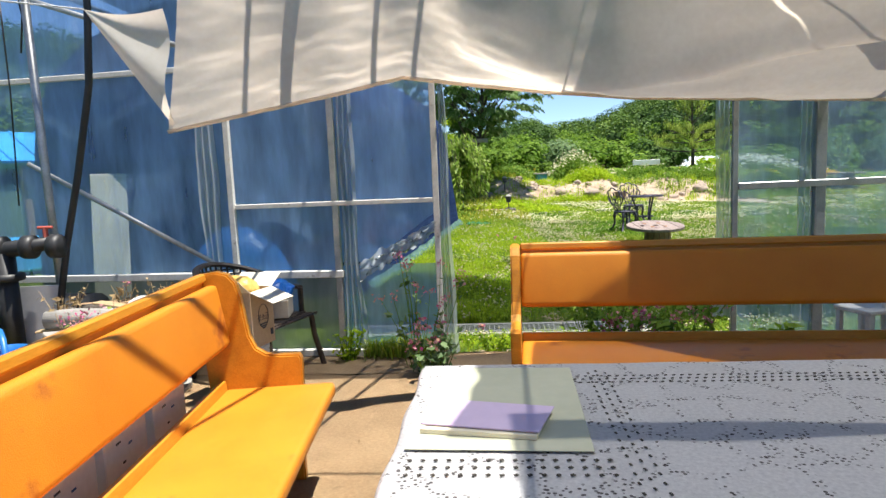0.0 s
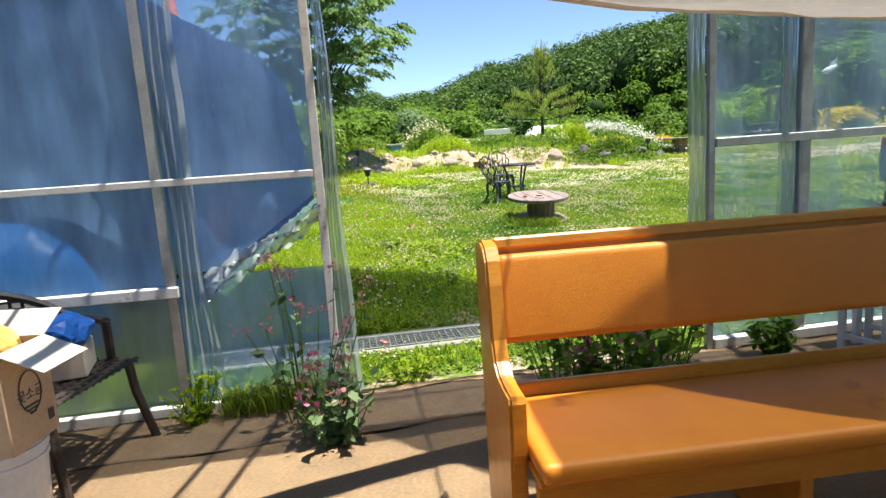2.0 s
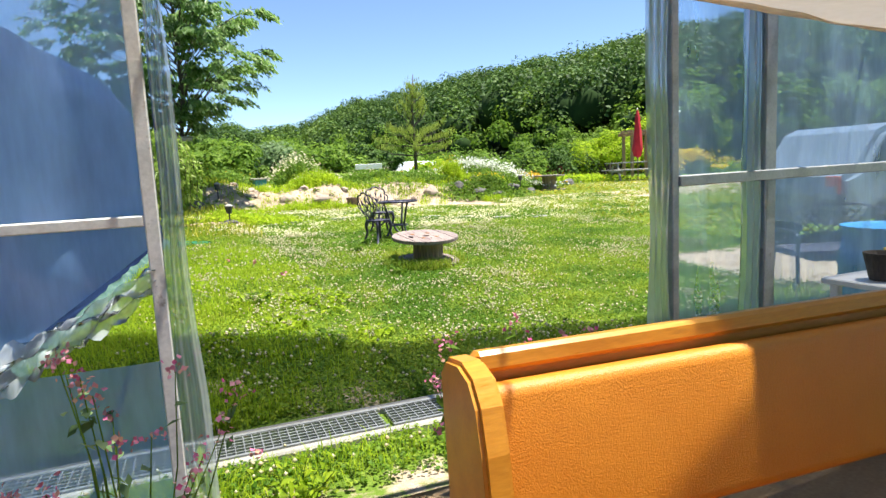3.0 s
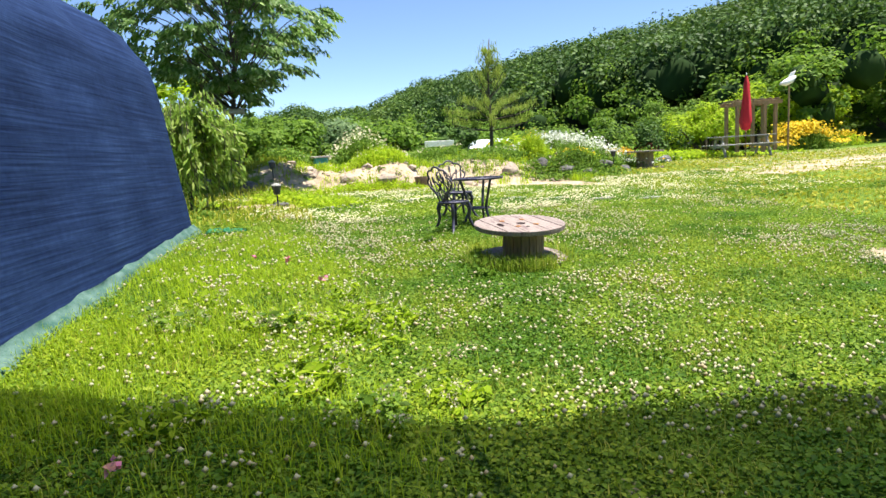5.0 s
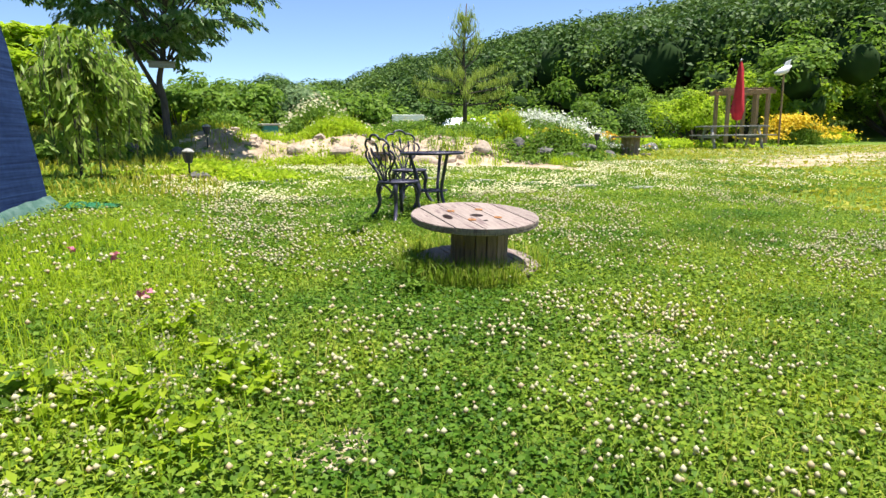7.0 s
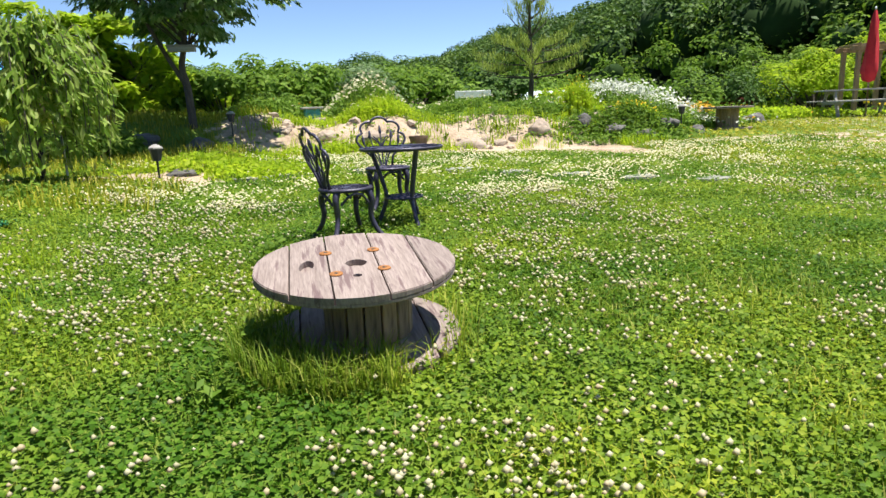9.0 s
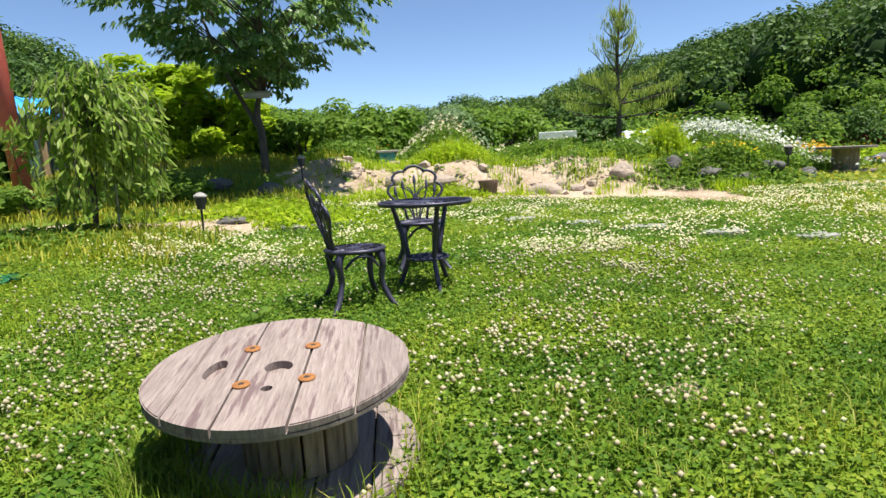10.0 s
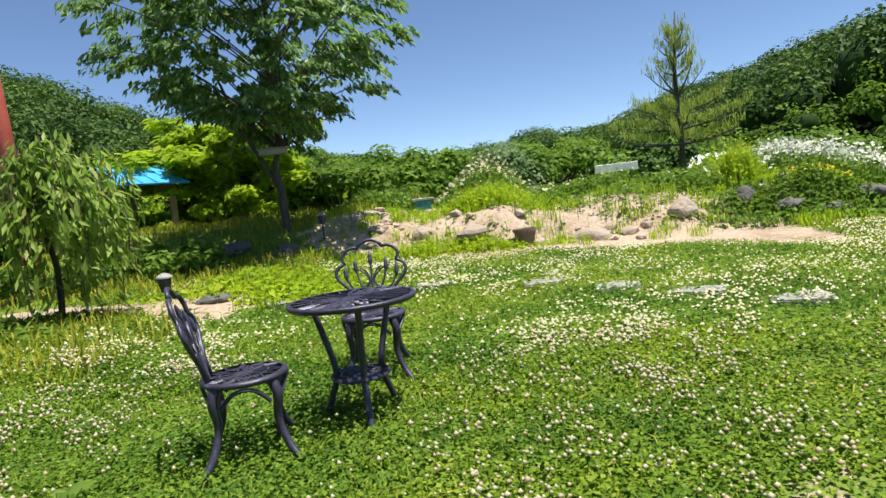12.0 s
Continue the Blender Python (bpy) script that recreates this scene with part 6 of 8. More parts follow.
def bistro_chair(at, turn, label):
    """Faces local +x."""
    t = thing("bistro_chair", label, "chair", at, turn, "bistro set")
    part("seat_rim", lathe([(0.19, 0.425), (0.215, 0.42), (0.218, 0.405), (0.205, 0.395), (0.185, 0.405)], 32), "castiron", t, smooth=True)
    ornament = bmesh.new()
    for k in range(12):
        a = 2 * math.pi * k / 12
        tube([(0.05 * math.cos(a), 0.05 * math.sin(a), 0.418), (0.13 * math.cos(a + 0.18), 0.13 * math.sin(a + 0.18), 0.42), (0.198 * math.cos(a), 0.198 * math.sin(a), 0.416)], 0.011, 5, ornament, flat=0.5)
        tube([(0.05 * math.cos(a), 0.05 * math.sin(a), 0.417), (0.13 * math.cos(a - 0.18), 0.13 * math.sin(a - 0.18), 0.419), (0.198 * math.cos(a), 0.198 * math.sin(a), 0.415)], 0.009, 5, ornament, flat=0.5)
    lathe([(0.0, 0.424), (0.055, 0.422), (0.055, 0.41), (0.0, 0.41)], 16, ornament)
    tube([(0.12 * math.cos(a), 0.12 * math.sin(a), 0.419) for a in np.linspace(0, 2 * math.pi, 24, endpoint=False)], 0.009, 5, ornament, closed=True)
    part("seat", ornament, "castiron", t, "pierced seat")
    for sx, sy in ((1, 1), (1, -1), (-1, 1), (-1, -1)):
        d = Vector((sx, sy, 0)).normalized()
        pts = curve3([d * 0.175 + Vector((0, 0, 0.405)), d * 0.215 + Vector((0, 0, 0.33)), d * 0.2 + Vector((0, 0, 0.2)), d * 0.25 + Vector((0, 0, 0.08)), d * 0.325 + Vector((0, 0, 0.0))], 6)
        leg = part("leg", tube(pts, [0.03 - 0.01 * min(1, i / 14) for i in range(len(pts))], 7), "castiron", t, smooth=True)
    for a in range(4):
        ang = math.pi / 2 * a
        p, q = ang - 0.62, ang + 0.62
        c = bmesh.new()
        tube(curve3([(0.2 * math.cos(p), 0.2 * math.sin(p), 0.3), (0.2 * math.cos(ang - 0.3), 0.2 * math.sin(ang - 0.3), 0.365), (0.205 * math.cos(ang), 0.205 * math.sin(ang), 0.385), (0.2 * math.cos(ang + 0.3), 0.2 * math.sin(ang + 0.3), 0.365), (0.2 * math.cos(q), 0.2 * math.sin(q), 0.3)], 5), 0.011, 5, c)
        part("apron", c, "castiron", t)

    def bp(w, h):
        """Point of the back: w across, h up from the seat."""
        return Vector((-0.165 - 0.25 * h - 0.06 * h * h + 0.28 * w * w, 1.14 * w, 0.41 + h))
    loop = [bp(-0.075, 0.0), bp(-0.09, 0.1), bp(-0.15, 0.17), bp(-0.195, 0.22)]
    for cx, cz, r, a0, a1 in ((-0.155, 0.27, 0.06, 200, 95), (-0.1, 0.365, 0.075, 175, 70), (0.0, 0.40, 0.085, 150, 30), (0.1, 0.365, 0.075, 110, 5), (0.155, 0.27, 0.06, 85, -20)):
        loop += [bp(cx + r * math.cos(radians(a)), cz + r * math.sin(radians(a))) for a in np.linspace(a0, a1, 7)]
    loop += [bp(0.195, 0.22), bp(0.15, 0.17), bp(0.09, 0.1), bp(0.075, 0.0)]
    part("back_frame", tube(loop, 0.0125, 7), "castiron", t, "scalloped fan-shaped back", smooth=True)
    for k, w in enumerate((-0.15, -0.09, 0.0, 0.09, 0.15)):
        hh = 0.3 - 3.2 * w * w + (0.02 if w == 0 else 0)
        s = bmesh.new()
        tube(curve3([bp(w * 0.12, 0.0), bp(w * 0.4, 0.12), bp(w * 0.8, hh * 0.72), bp(w, hh)], 5), 0.0075, 5, s)
        tube([bp(w, hh - 0.01), bp(w * 1.03, hh + 0.02), bp(w * 1.05, hh + 0.06), bp(w * 1.05, hh + 0.085)], [0.007, 0.016, 0.013, 0.005], 6, s)
        if w:
            tube(curve3([bp(w * 0.55, 0.14), bp(w * 0.1, 0.2), bp(w * 0.35, 0.27), bp(w * 0.75, 0.3)], 5), 0.006, 5, s)
        part("tulip_stem", s, "castiron", t)
    return t


bistro_chair((2.63, 13.0, gz(2.63, 13.0)), 24, "violet-black cast metal bistro chair with tulip back")
bistro_chair((3.03, 14.09, gz(3.03, 14.09)), -80, "violet-black cast metal bistro chair behind the small table")
bt = thing("bistro_table", "round violet-black cast metal bistro table", "table", (3.12, 13.38, gz(3.12, 13.38)), 10, "bistro set")
BR, BH = 0.36, 0.68
part("table_rim", lathe([(BR - 0.03, BH), (BR - 0.005, BH), (BR, BH - 0.01), (BR - 0.01, BH - 0.028), (BR - 0.03, BH - 0.02)], 40), "castiron", bt, smooth=True)
orn = bmesh.new()
for k in range(20):
    a = 2 * math.pi * k / 20
    for tw in (0.15, -0.15):
        tube([(0.07 * math.cos(a), 0.07 * math.sin(a), BH - 0.006), (0.2 * math.cos(a + tw), 0.2 * math.sin(a + tw), BH - 0.005), ((BR - 0.02) * math.cos(a), (BR - 0.02) * math.sin(a), BH - 0.007)], 0.014, 5, orn, flat=0.45)
for r in (0.07, 0.15, 0.23):
    tube([(r * math.cos(a), r * math.sin(a), BH - 0.006) for a in np.linspace(0, 2 * math.pi, 30, endpoint=False)], 0.012, 5, orn, closed=True, flat=0.5)
lathe([(0.0, BH), (0.075, BH - 0.001), (0.075, BH - 0.014), (0.0, BH - 0.014)], 20, orn)
part("tabletop", orn, "castiron", bt, "pierced round top")
for k in range(3):
    a = 2 * math.pi * k / 3 - 1.35
    d = Vector((math.cos(a), math.sin(a), 0))
    pts = curve3([d * 0.26 + Vector((0, 0, BH - 0.02)), d * 0.21 + Vector((0, 0, 0.5)), d * 0.15 + Vector((0, 0, 0.27)), d * 0.19 + Vector((0, 0, 0.12)), d * 0.25 + Vector((0, 0, 0.0))], 6)
    part("leg", tube(pts, 0.019, 7), "castiron", bt, smooth=True)
low = bmesh.new()
for r in (0.06, 0.11, 0.16):
    tube([(r * math.cos(a), r * math.sin(a), 0.25) for a in np.linspace(0, 2 * math.pi, 24, endpoint=False)], 0.011, 5, low, closed=True)
for k in range(9):
    a = 2 * math.pi * k / 9
    tube([(0.0, 0.0, 0.25), (0.16 * math.cos(a), 0.16 * math.sin(a), 0.25)], 0.009, 5, low)
part("lower_shelf", low, "castiron", bt, "small pierced lower shelf")

# ---- trees ----
def limb_tree(name, label, at, trunk_pts, limbs, crown_mat, trunk_r, leaf, per_clump, clump_r, sub=5, leaf_aspect=1.8, droop=0.3, category="tree"):
    """Tapered trunk, limbs that fork, and clumps of leaves at the twigs."""
    t = thing(name, label, category, at)
    n = len(trunk_pts)
    part("trunk", tube(curve3(trunk_pts, 4), [trunk_r * (1 - 0.75 * i / (4 * (n - 1))) for i in range(4 * (n - 1) + 1)], 9), "bark", t, smooth=True)
    wood, leaves, norms = bmesh.new(), [], []
    for a, b in limbs:
        a, b = Vector(a), Vector(b)
        mid = a.lerp(b, 0.5) + Vector((0, 0, 0.12 * (b - a).length))
        tube([a, mid, b], [trunk_r * 0.42, trunk_r * 0.28, trunk_r * 0.1], 6, wood, ends=False)
        for k in range(sub):
            f = 0.35 + 0.65 * (k + rng.random()) / sub
            p = a.lerp(mid, f * 2) if f < 0.5 else mid.lerp(b, f * 2 - 1)
            q = p + Vector(rng.normal(0, 1, 3)) * clump_r * 0.9
            tube([p, q], [trunk_r * 0.1, trunk_r * 0.04], 4, wood, ends=False)
            pts, d = ball_points(per_clump, clump_r * rng.uniform(0.6, 1.15), (1, 1, 0.5), 0.1)
            leaves.append(pts + np.array(q))
            norms.append(d * 0.7 + np.array([0, -0.25, 1.0]) + rng.normal(0, droop + 0.2, d.shape))
    part("limbs", wood, "bark", t)
    link_mesh("crown", cards_mesh("crown", np.concatenate(leaves), leaf, crown_mat, aspect=leaf_aspect, normals=np.concatenate(norms)), t)
    return t


def spray_tree(name, label, at, trunk_pts, trunk_r, envelope, boughs, leaf, mat, lean=(0, 0)):
    """Broad tree: boughs rise from the stem, arch out and droop, with ranks of hanging leaves on side sprays.
    envelope: (height, radius) pairs of the crown."""
    t = thing(name, label, "tree", at)
    n = len(trunk_pts)
    part("trunk", tube(curve3(trunk_pts, 4), [trunk_r * (1 - 0.8 * i / (4 * (n - 1))) for i in range(4 * (n - 1) + 1)], 9), "bark", t, smooth=True)
    hs, rs = [e[0] for e in envelope], [e[1] for e in envelope]
    leaves, norms, tips = [], [], []
    for k in range(boughs):
        a = 2.39996 * k + rng.normal(0, 0.25)
        z = hs[0] + (hs[-1] - hs[0]) * ((k + 0.5) / boughs) ** 0.85 + rng.normal(0, 0.12)
        r = float(np.interp(z, hs, rs)) * (rng.uniform(0.82, 1.12) if k % 3 else rng.uniform(0.45, 0.8))
        f = (z - hs[0]) / (hs[-1] - hs[0])
        out = Vector((math.cos(a), math.sin(a), 0))
        shift = Vector((lean[0], lean[1], 0)) * min(1, 0.4 + f)
        start = Vector((0.06 + 0.1 * f, 0, max(1.5, z - 0.35 - 0.5 * r)))
        end = shift + out * r + Vector((0, 0, z))
        mid = start.lerp(end, 0.55) + Vector((0, 0, 0.16 * r))
        pts = curve3([start, mid, end - out * 0.06 * r + Vector((0, 0, 0.06)), end - Vector((0, 0, 0.05))], 5)
        part("bough", tube(pts, [trunk_r * (0.2 - 0.17 * i / (len(pts) - 1)) for i in range(len(pts))], 5, ends=False), "bark", t)
        for j in range(8):
            p = pts[int((0.3 + 0.7 * j / 7) * (len(pts) - 1))]
            b = a + (0.0 if j == 7 else rng.choice((-1, 1)) * rng.uniform(0.5, 1.2))
            way = Vector((math.cos(b), math.sin(b), rng.uniform(-0.1, 0.35)))
            long = rng.uniform(0.45, 0.85) * (0.55 if j == 7 else 1)
            m = 42
            u = rng.uniform(0.05, 1, m)[:, None]
            side = np.array([-math.sin(b), math.cos(b), 0])
            q = np.array(p) + np.array(way) * long * u - np.array([0, 0, 0.2]) * u ** 2 + side * rng.normal(0, 0.07, (m, 1)) + rng.normal(0, 0.03, (m, 3))
            leaves.append(q - np.array([0, 0, 0.04]))
            norms.append(np.array([math.cos(b), math.sin(b), 0.95]) + rng.normal(0, 0.4, (m, 3)))
            tips.append(np.array([0.55 * math.cos(b), 0.55 * math.sin(b), -0.9]) + side * rng.normal(0, 0.5, (m, 1)))
    link_mesh("crown", cards_mesh("crown", np.concatenate(leaves), leaf, mat, aspect=2.0, normals=np.concatenate(norms), along=np.concatenate(tips)), t)
    return t


TZ0 = gz(-0.45, 21.3)
big = spray_tree("shade_tree", "broad green shade tree with a dark forked trunk", (-0.45, 21.3, TZ0 - 0.05), [(0, 0, -0.1), (-0.02, 0, 0.8), (-0.08, 0, 1.2), (0.02, 0, 1.7), (0.15, 0, 2.8), (0.1, 0, 4.2), (0.1, 0, 5.4)], 0.085, [(2.0, 0.7), (2.4, 1.4), (2.9, 2.2), (3.5, 2.75), (4.3, 2.8), (5.2, 2.2), (6.0, 1.2), (6.4, 0.4)], 90, 0.08, "leaf_tree", (-0.25, 0))
part("second_stem", tube(curve3([(-0.06, 0, 0.9), (-0.34, -0.03, 1.45), (-0.62, -0.1, 2.1), (-0.9, -0.2, 3.0)], 5), [0.055 - 0.002 * i for i in range(16)], 8), "bark", big, smooth=True)
nest = thing("bird_box", "grey wooden bird box strapped in the tree fork", "bird box", (-0.42, 21.02, TZ0 + 1.42), 5)
part("body", box((0.5, 0.14, 0.1), (0, 0, 0.05), 0.008), "greywood", nest)
part("roof_board", box((0.56, 0.2, 0.02), (0, 0, 0.112), 0.004), "greywood", nest)

# weeping fruit tree: strands of hanging leaves
def weeping_tree(at, height, spread, label):
    t = thing("weeping_tree", label, "tree", at)
    part("trunk", tube(curve3([(0, 0, -0.1), (0.03, 0.02, 0.6), (-0.05, 0, 1.1), (0.05, 0, height)], 4), [0.036, 0.035, 0.034, 0.034, 0.033, 0.032, 0.03, 0.028, 0.026, 0.024, 0.022, 0.02, 0.015], 8), "bark", t, smooth=True)
    part("stake", tube([(0.25, 0.1, -0.05), (0.27, 0.1, 1.5)], 0.015, 6), "alu", t)
    wood, leaves, norms, tips = bmesh.new(), [], [], []
    sides = [(rng.uniform(0, 2 * math.pi), rng.uniform(0.6, 1.15), rng.uniform(0.8, 1.12)) for _ in range(13)]
    for k in range(88):
        a, wide, tall = sides[k % 13]
        a += rng.normal(0, 0.2)
        r = spread * wide * math.sqrt(rng.uniform(0.06, 1))
        top = Vector((0.4 * r * math.cos(a), 0.4 * r * math.sin(a), height * rng.uniform(0.72, 1.02)))
        peak = Vector((0.75 * r * math.cos(a), 0.75 * r * math.sin(a), height * tall * rng.uniform(0.85, 1.06)))
        end = Vector((r * math.cos(a), r * math.sin(a), max(0.22, height * rng.uniform(0.12, 0.7))))
        pts = curve3([(0, 0, height * 0.72), top, peak, peak.lerp(end, 0.5) + Vector((0.15 * r * math.cos(a), 0.15 * r * math.sin(a), 0.05)), end], 5)
        tube(pts, 0.005, 4, wood, ends=False)
        for q in pts[7:]:
            for _ in range(3):
                leaves.append(np.array(q) + rng.normal(0, 0.05, 3) - np.array([0, 0, 0.05]))
                norms.append(np.array([0.8 * math.cos(a), 0.8 * math.sin(a) - 0.2, 0.45]) + rng.normal(0, 0.6, 3))
                tips.append(np.array([0.3 * math.cos(a), 0.3 * math.sin(a), -1.0]) + rng.normal(0, 0.35, 3))
    part("branchwork", wood, "bark", t)
    link_mesh("foliage", cards_mesh("foliage", np.array(leaves), 0.05, "leaf_weep", aspect=3.1, normals=np.array(norms), along=np.array(tips)), t)
    return t


weeping_tree((-1.05, 16.15, gz(-1.05, 16.15)), 1.72, 0.92, "small weeping fruit tree with drooping leafy strands")

# young pine with upright candles
PZ = gz(7.66, 25.2)
pine = thing("young_pine", "young pine with pale upright candles", "tree", (7.66, 25.2, PZ))
part("trunk", tube([(0, 0, -0.1), (0.02, 0, 1.2), (-0.03, 0, 2.4), (0.08, 0, 3.9)], [0.075, 0.06, 0.045, 0.015], 8), "bark", pine, smooth=True)
pw, pn, pd = bmesh.new(), [], []
for z, r, n in ((0.9, 1.5, 6), (1.25, 1.55, 7), (1.6, 1.2, 6), (2.0, 0.7, 5), (2.45, 0.42, 5), (2.85, 0.38, 5), (3.2, 0.28, 4)):
    for k in range(n):
        a = 2 * math.pi * (k + rng.random() * 0.6) / n
        e = Vector((r * math.cos(a), r * math.sin(a), z + (0.18 if z < 1.9 else 0.9) * r + rng.normal(0, 0.05)))
        s = Vector((0.02, 0, z))
        m1 = s.lerp(e, 0.6) - Vector((0, 0, 0.06))
        tube([s, m1, e], [0.022, 0.014, 0.006], 5, pw, ends=False)
        for j in range(8):
            c = s.lerp(e, 0.3 + 0.7 * j / 7)
            up = 0.3 if j == 7 else 0.16
            for _ in range(20 if z < 1.9 else 12):
                f = rng.random()
                pn.append(np.array(c) + np.array([rng.normal(0, 0.05), rng.normal(0, 0.05), up * f]))
                pd.append(rng.normal(0, 1, 3) + np.array([0, 0, 0.2]))
part("branchwork", pw, "bark", pine)
link_mesh("needle_spray", blades_mesh("needle_spray", np.array(pn), 0.17, 0.012, "needle", 1.0), pine)["kind"] = "stuff"


def bush(name, label, at, r, squash, n, leaf, mat, category="shrub", lumps=9, aspect=1.5, group=""):
    """A shrub: short stems and lumps of leaves with an uneven outline."""
    x, y = at[:2]
    z = gz(x, y) if len(at) < 3 else at[2]
    t = thing(name, label, category, (x, y, z), 0, group)
    st, lv, nn = bmesh.new(), [], []
    lumps = int(lumps * 1.8)
    for k in range(lumps):
        a, f = rng.uniform(0, 2 * math.pi), math.sqrt(rng.random())
        c = np.array([r * squash[0] * 0.85 * f * math.cos(a), r * squash[1] * 0.8 * f * math.sin(a), r * squash[2] * rng.uniform(0.2, 1.25 - 0.5 * f)])
        rad = r * rng.uniform(0.16, 0.42)
        pts, d = ball_points(int(1.5 * n) // lumps, rad, (1, 1, 0.8), 0.25)
        lv.append(pts + c)
        nn.append(d * 0.9 + np.array([0, -0.2, 0.9]) + rng.normal(0, 0.4, d.shape))
        tube([(0.2 * c[0], 0.2 * c[1], -0.05), tuple(c)], [0.03 * r, 0.01 * r], 4, st, ends=False)
    lv = np.concatenate(lv)
    lv[:, 2] = np.maximum(lv[:, 2], 0.02)
    part("branchwork", st, "bark", t)
    link_mesh("foliage", cards_mesh("foliage", lv, leaf * 0.75, mat, aspect=aspect, normals=np.concatenate(nn)), t)["kind"] = "stuff"
    return t


fruit_one = limb_tree("fruit_tree", "bright yellow-green fruit tree", (-5.0, 26.0, gz(-5.0, 26.0)), [(0, 0, -0.1), (0.1, 0, 0.6), (0.0, 0, 1.4), (0.1, 0, 2.6)], [((0, 0, 0.7), (-1.5, 0, 1.9)), ((0, 0, 0.8), (1.4, 0.2, 1.7)), ((0, 0, 1.2), (-0.8, -0.6, 2.9)), ((0, 0, 1.3), (0.9, -0.5, 2.8)), ((0, 0, 1.6), (0.1, 0.3, 3.3)), ((0, 0, 1.0), (0.4, -1.1, 2.0)), ((0, 0, 1.0), (-1.6, 0.4, 2.6)), ((0, 0, 1.1), (1.7, -0.3, 2.4))], "leaf_light", 0.11, 0.17, 120, 0.62, 5)
fruit_one.matrix_basis = pose(-5.0, 26.0, gz(-5.0, 26.0)) @ Matrix.Diagonal((1.1, 1.1, 0.74, 1))
limb_tree("fruit_tree", "bright yellow-green fruit tree", (-2.6, 25.6, gz(-2.6, 25.6)), [(0, 0, -0.1), (0.1, 0, 0.5), (0.0, 0, 1.1), (0.1, 0, 1.9)], [((0, 0, 0.5), (-1.1, 0, 1.3)), ((0, 0, 0.6), (1.1, 0.2, 1.2)), ((0, 0, 0.9), (-0.6, -0.6, 2.0)), ((0, 0, 1.0), (0.7, -0.5, 1.9)), ((0, 0, 0.6), (0.3, -0.9, 1.2))], "leaf_light", 0.09, 0.16, 140, 0.55, 5)
bush("conifer_shrub", "dense dark evergreen shrub", (-0.6, 25.4), 1.25, (1.05, 1, 0.85), 3000, 0.14, "leaf_mid", lumps=14)
bush("conifer_shrub", "dense dark evergreen shrub", (-1.9, 27.5), 1.0, (1, 1, 0.8), 1800, 0.15, "leaf_dark", lumps=10)
bush("green_shrub", "tall round green shrub behind the bank", (0.4, 29.4), 1.7, (1.1, 1, 0.75), 3000, 0.18, "leaf_mid", lumps=14)
bush("willow_shrub", "grey-green willow shrub behind the bank", (2.7, 31.8), 2.0, (1.2, 1, 0.62), 3600, 0.17, "leaf_grey", lumps=16)
bush("green_shrub", "rounded green shrub behind the bank", (5.0, 33.5), 2.2, (1.4, 1, 0.6), 3200, 0.2, "leaf_mid", lumps=14)
bush("green_shrub", "rounded green shrub behind the bank", (8.2, 35.5), 2.0, (1.5, 1, 0.55), 2600, 0.2, "leaf_dark", lumps=12)
bush("green_shrub", "rounded green shrub behind the bank", (1.6, 27.0), 0.8, (1.2, 1, 0.7), 1500, 0.12, "leaf_mid", lumps=9)
bush("green_shrub", "wild green shrub on the far verge", (-8.5, 22.5), 2.0, (1.2, 1, 0.7), 3000, 0.18, "leaf_mid", lumps=14)
bush("green_shrub", "wild green shrub near the weeping tree", (-3.2, 18.3), 0.7, (1.3, 1, 0.7), 1600, 0.1, "leaf_mid", lumps=9)
bush("green_shrub", "low leafy shrub near the weeping tree", (-1.9, 19.4), 0.75, (1.6, 1, 0.55), 1800, 0.1, "leaf_mid", lumps=9)
for x, y, r in ((-4.1, 25.2, 1.0), (-2.4, 25.2, 0.85), (-1.3, 25.8, 0.75)):
    bush("lime_shrub", "bright lime-green shrub before the orchard", (x, y), r, (1.25, 1, 0.85), 2000, 0.11, "leaf_light", lumps=11, group="orchard shrubs")
for k, (x, y, r, mt) in enumerate(((10.8, 30.5, 1.7, "leaf_light"), (13.0, 33.0, 2.2, "leaf_mid"), (16.2, 33.5, 2.3, "leaf_mid"), (19.0, 34.0, 2.2, "leaf_dark"), (22.5, 33.0, 2.1, "leaf_light"), (26.0, 33.5, 2.6, "leaf_light"), (30.0, 34.0, 3.0, "leaf_light"), (34.0, 31.0, 3.0, "leaf_mid"), (38.0, 27.0, 3.0, "leaf_light"), (24.0, 38.0, 2.8, "leaf_mid"), (12.0, 40.0, 2.8, "leaf_mid"), (-9, 31, 2.6, "leaf_light"), (-12, 27, 2.6, "leaf_mid"), (-6, 35, 3.0, "leaf_mid"))):
    bush("hedge_shrub", "wild green shrub at the forest edge", (x, y), r, (1.3, 1, 0.62 if x < 21 else 1.1), 3600, 0.13 + 0.012 * r, mt, lumps=15, group="forest edge shrubs")
bush("maple_shrub", "small red-leaved maple at the forest edge", (18.9, 33.0), 0.8, (1.1, 1, 0.8), 900, 0.14, "leaf_red", lumps=7)

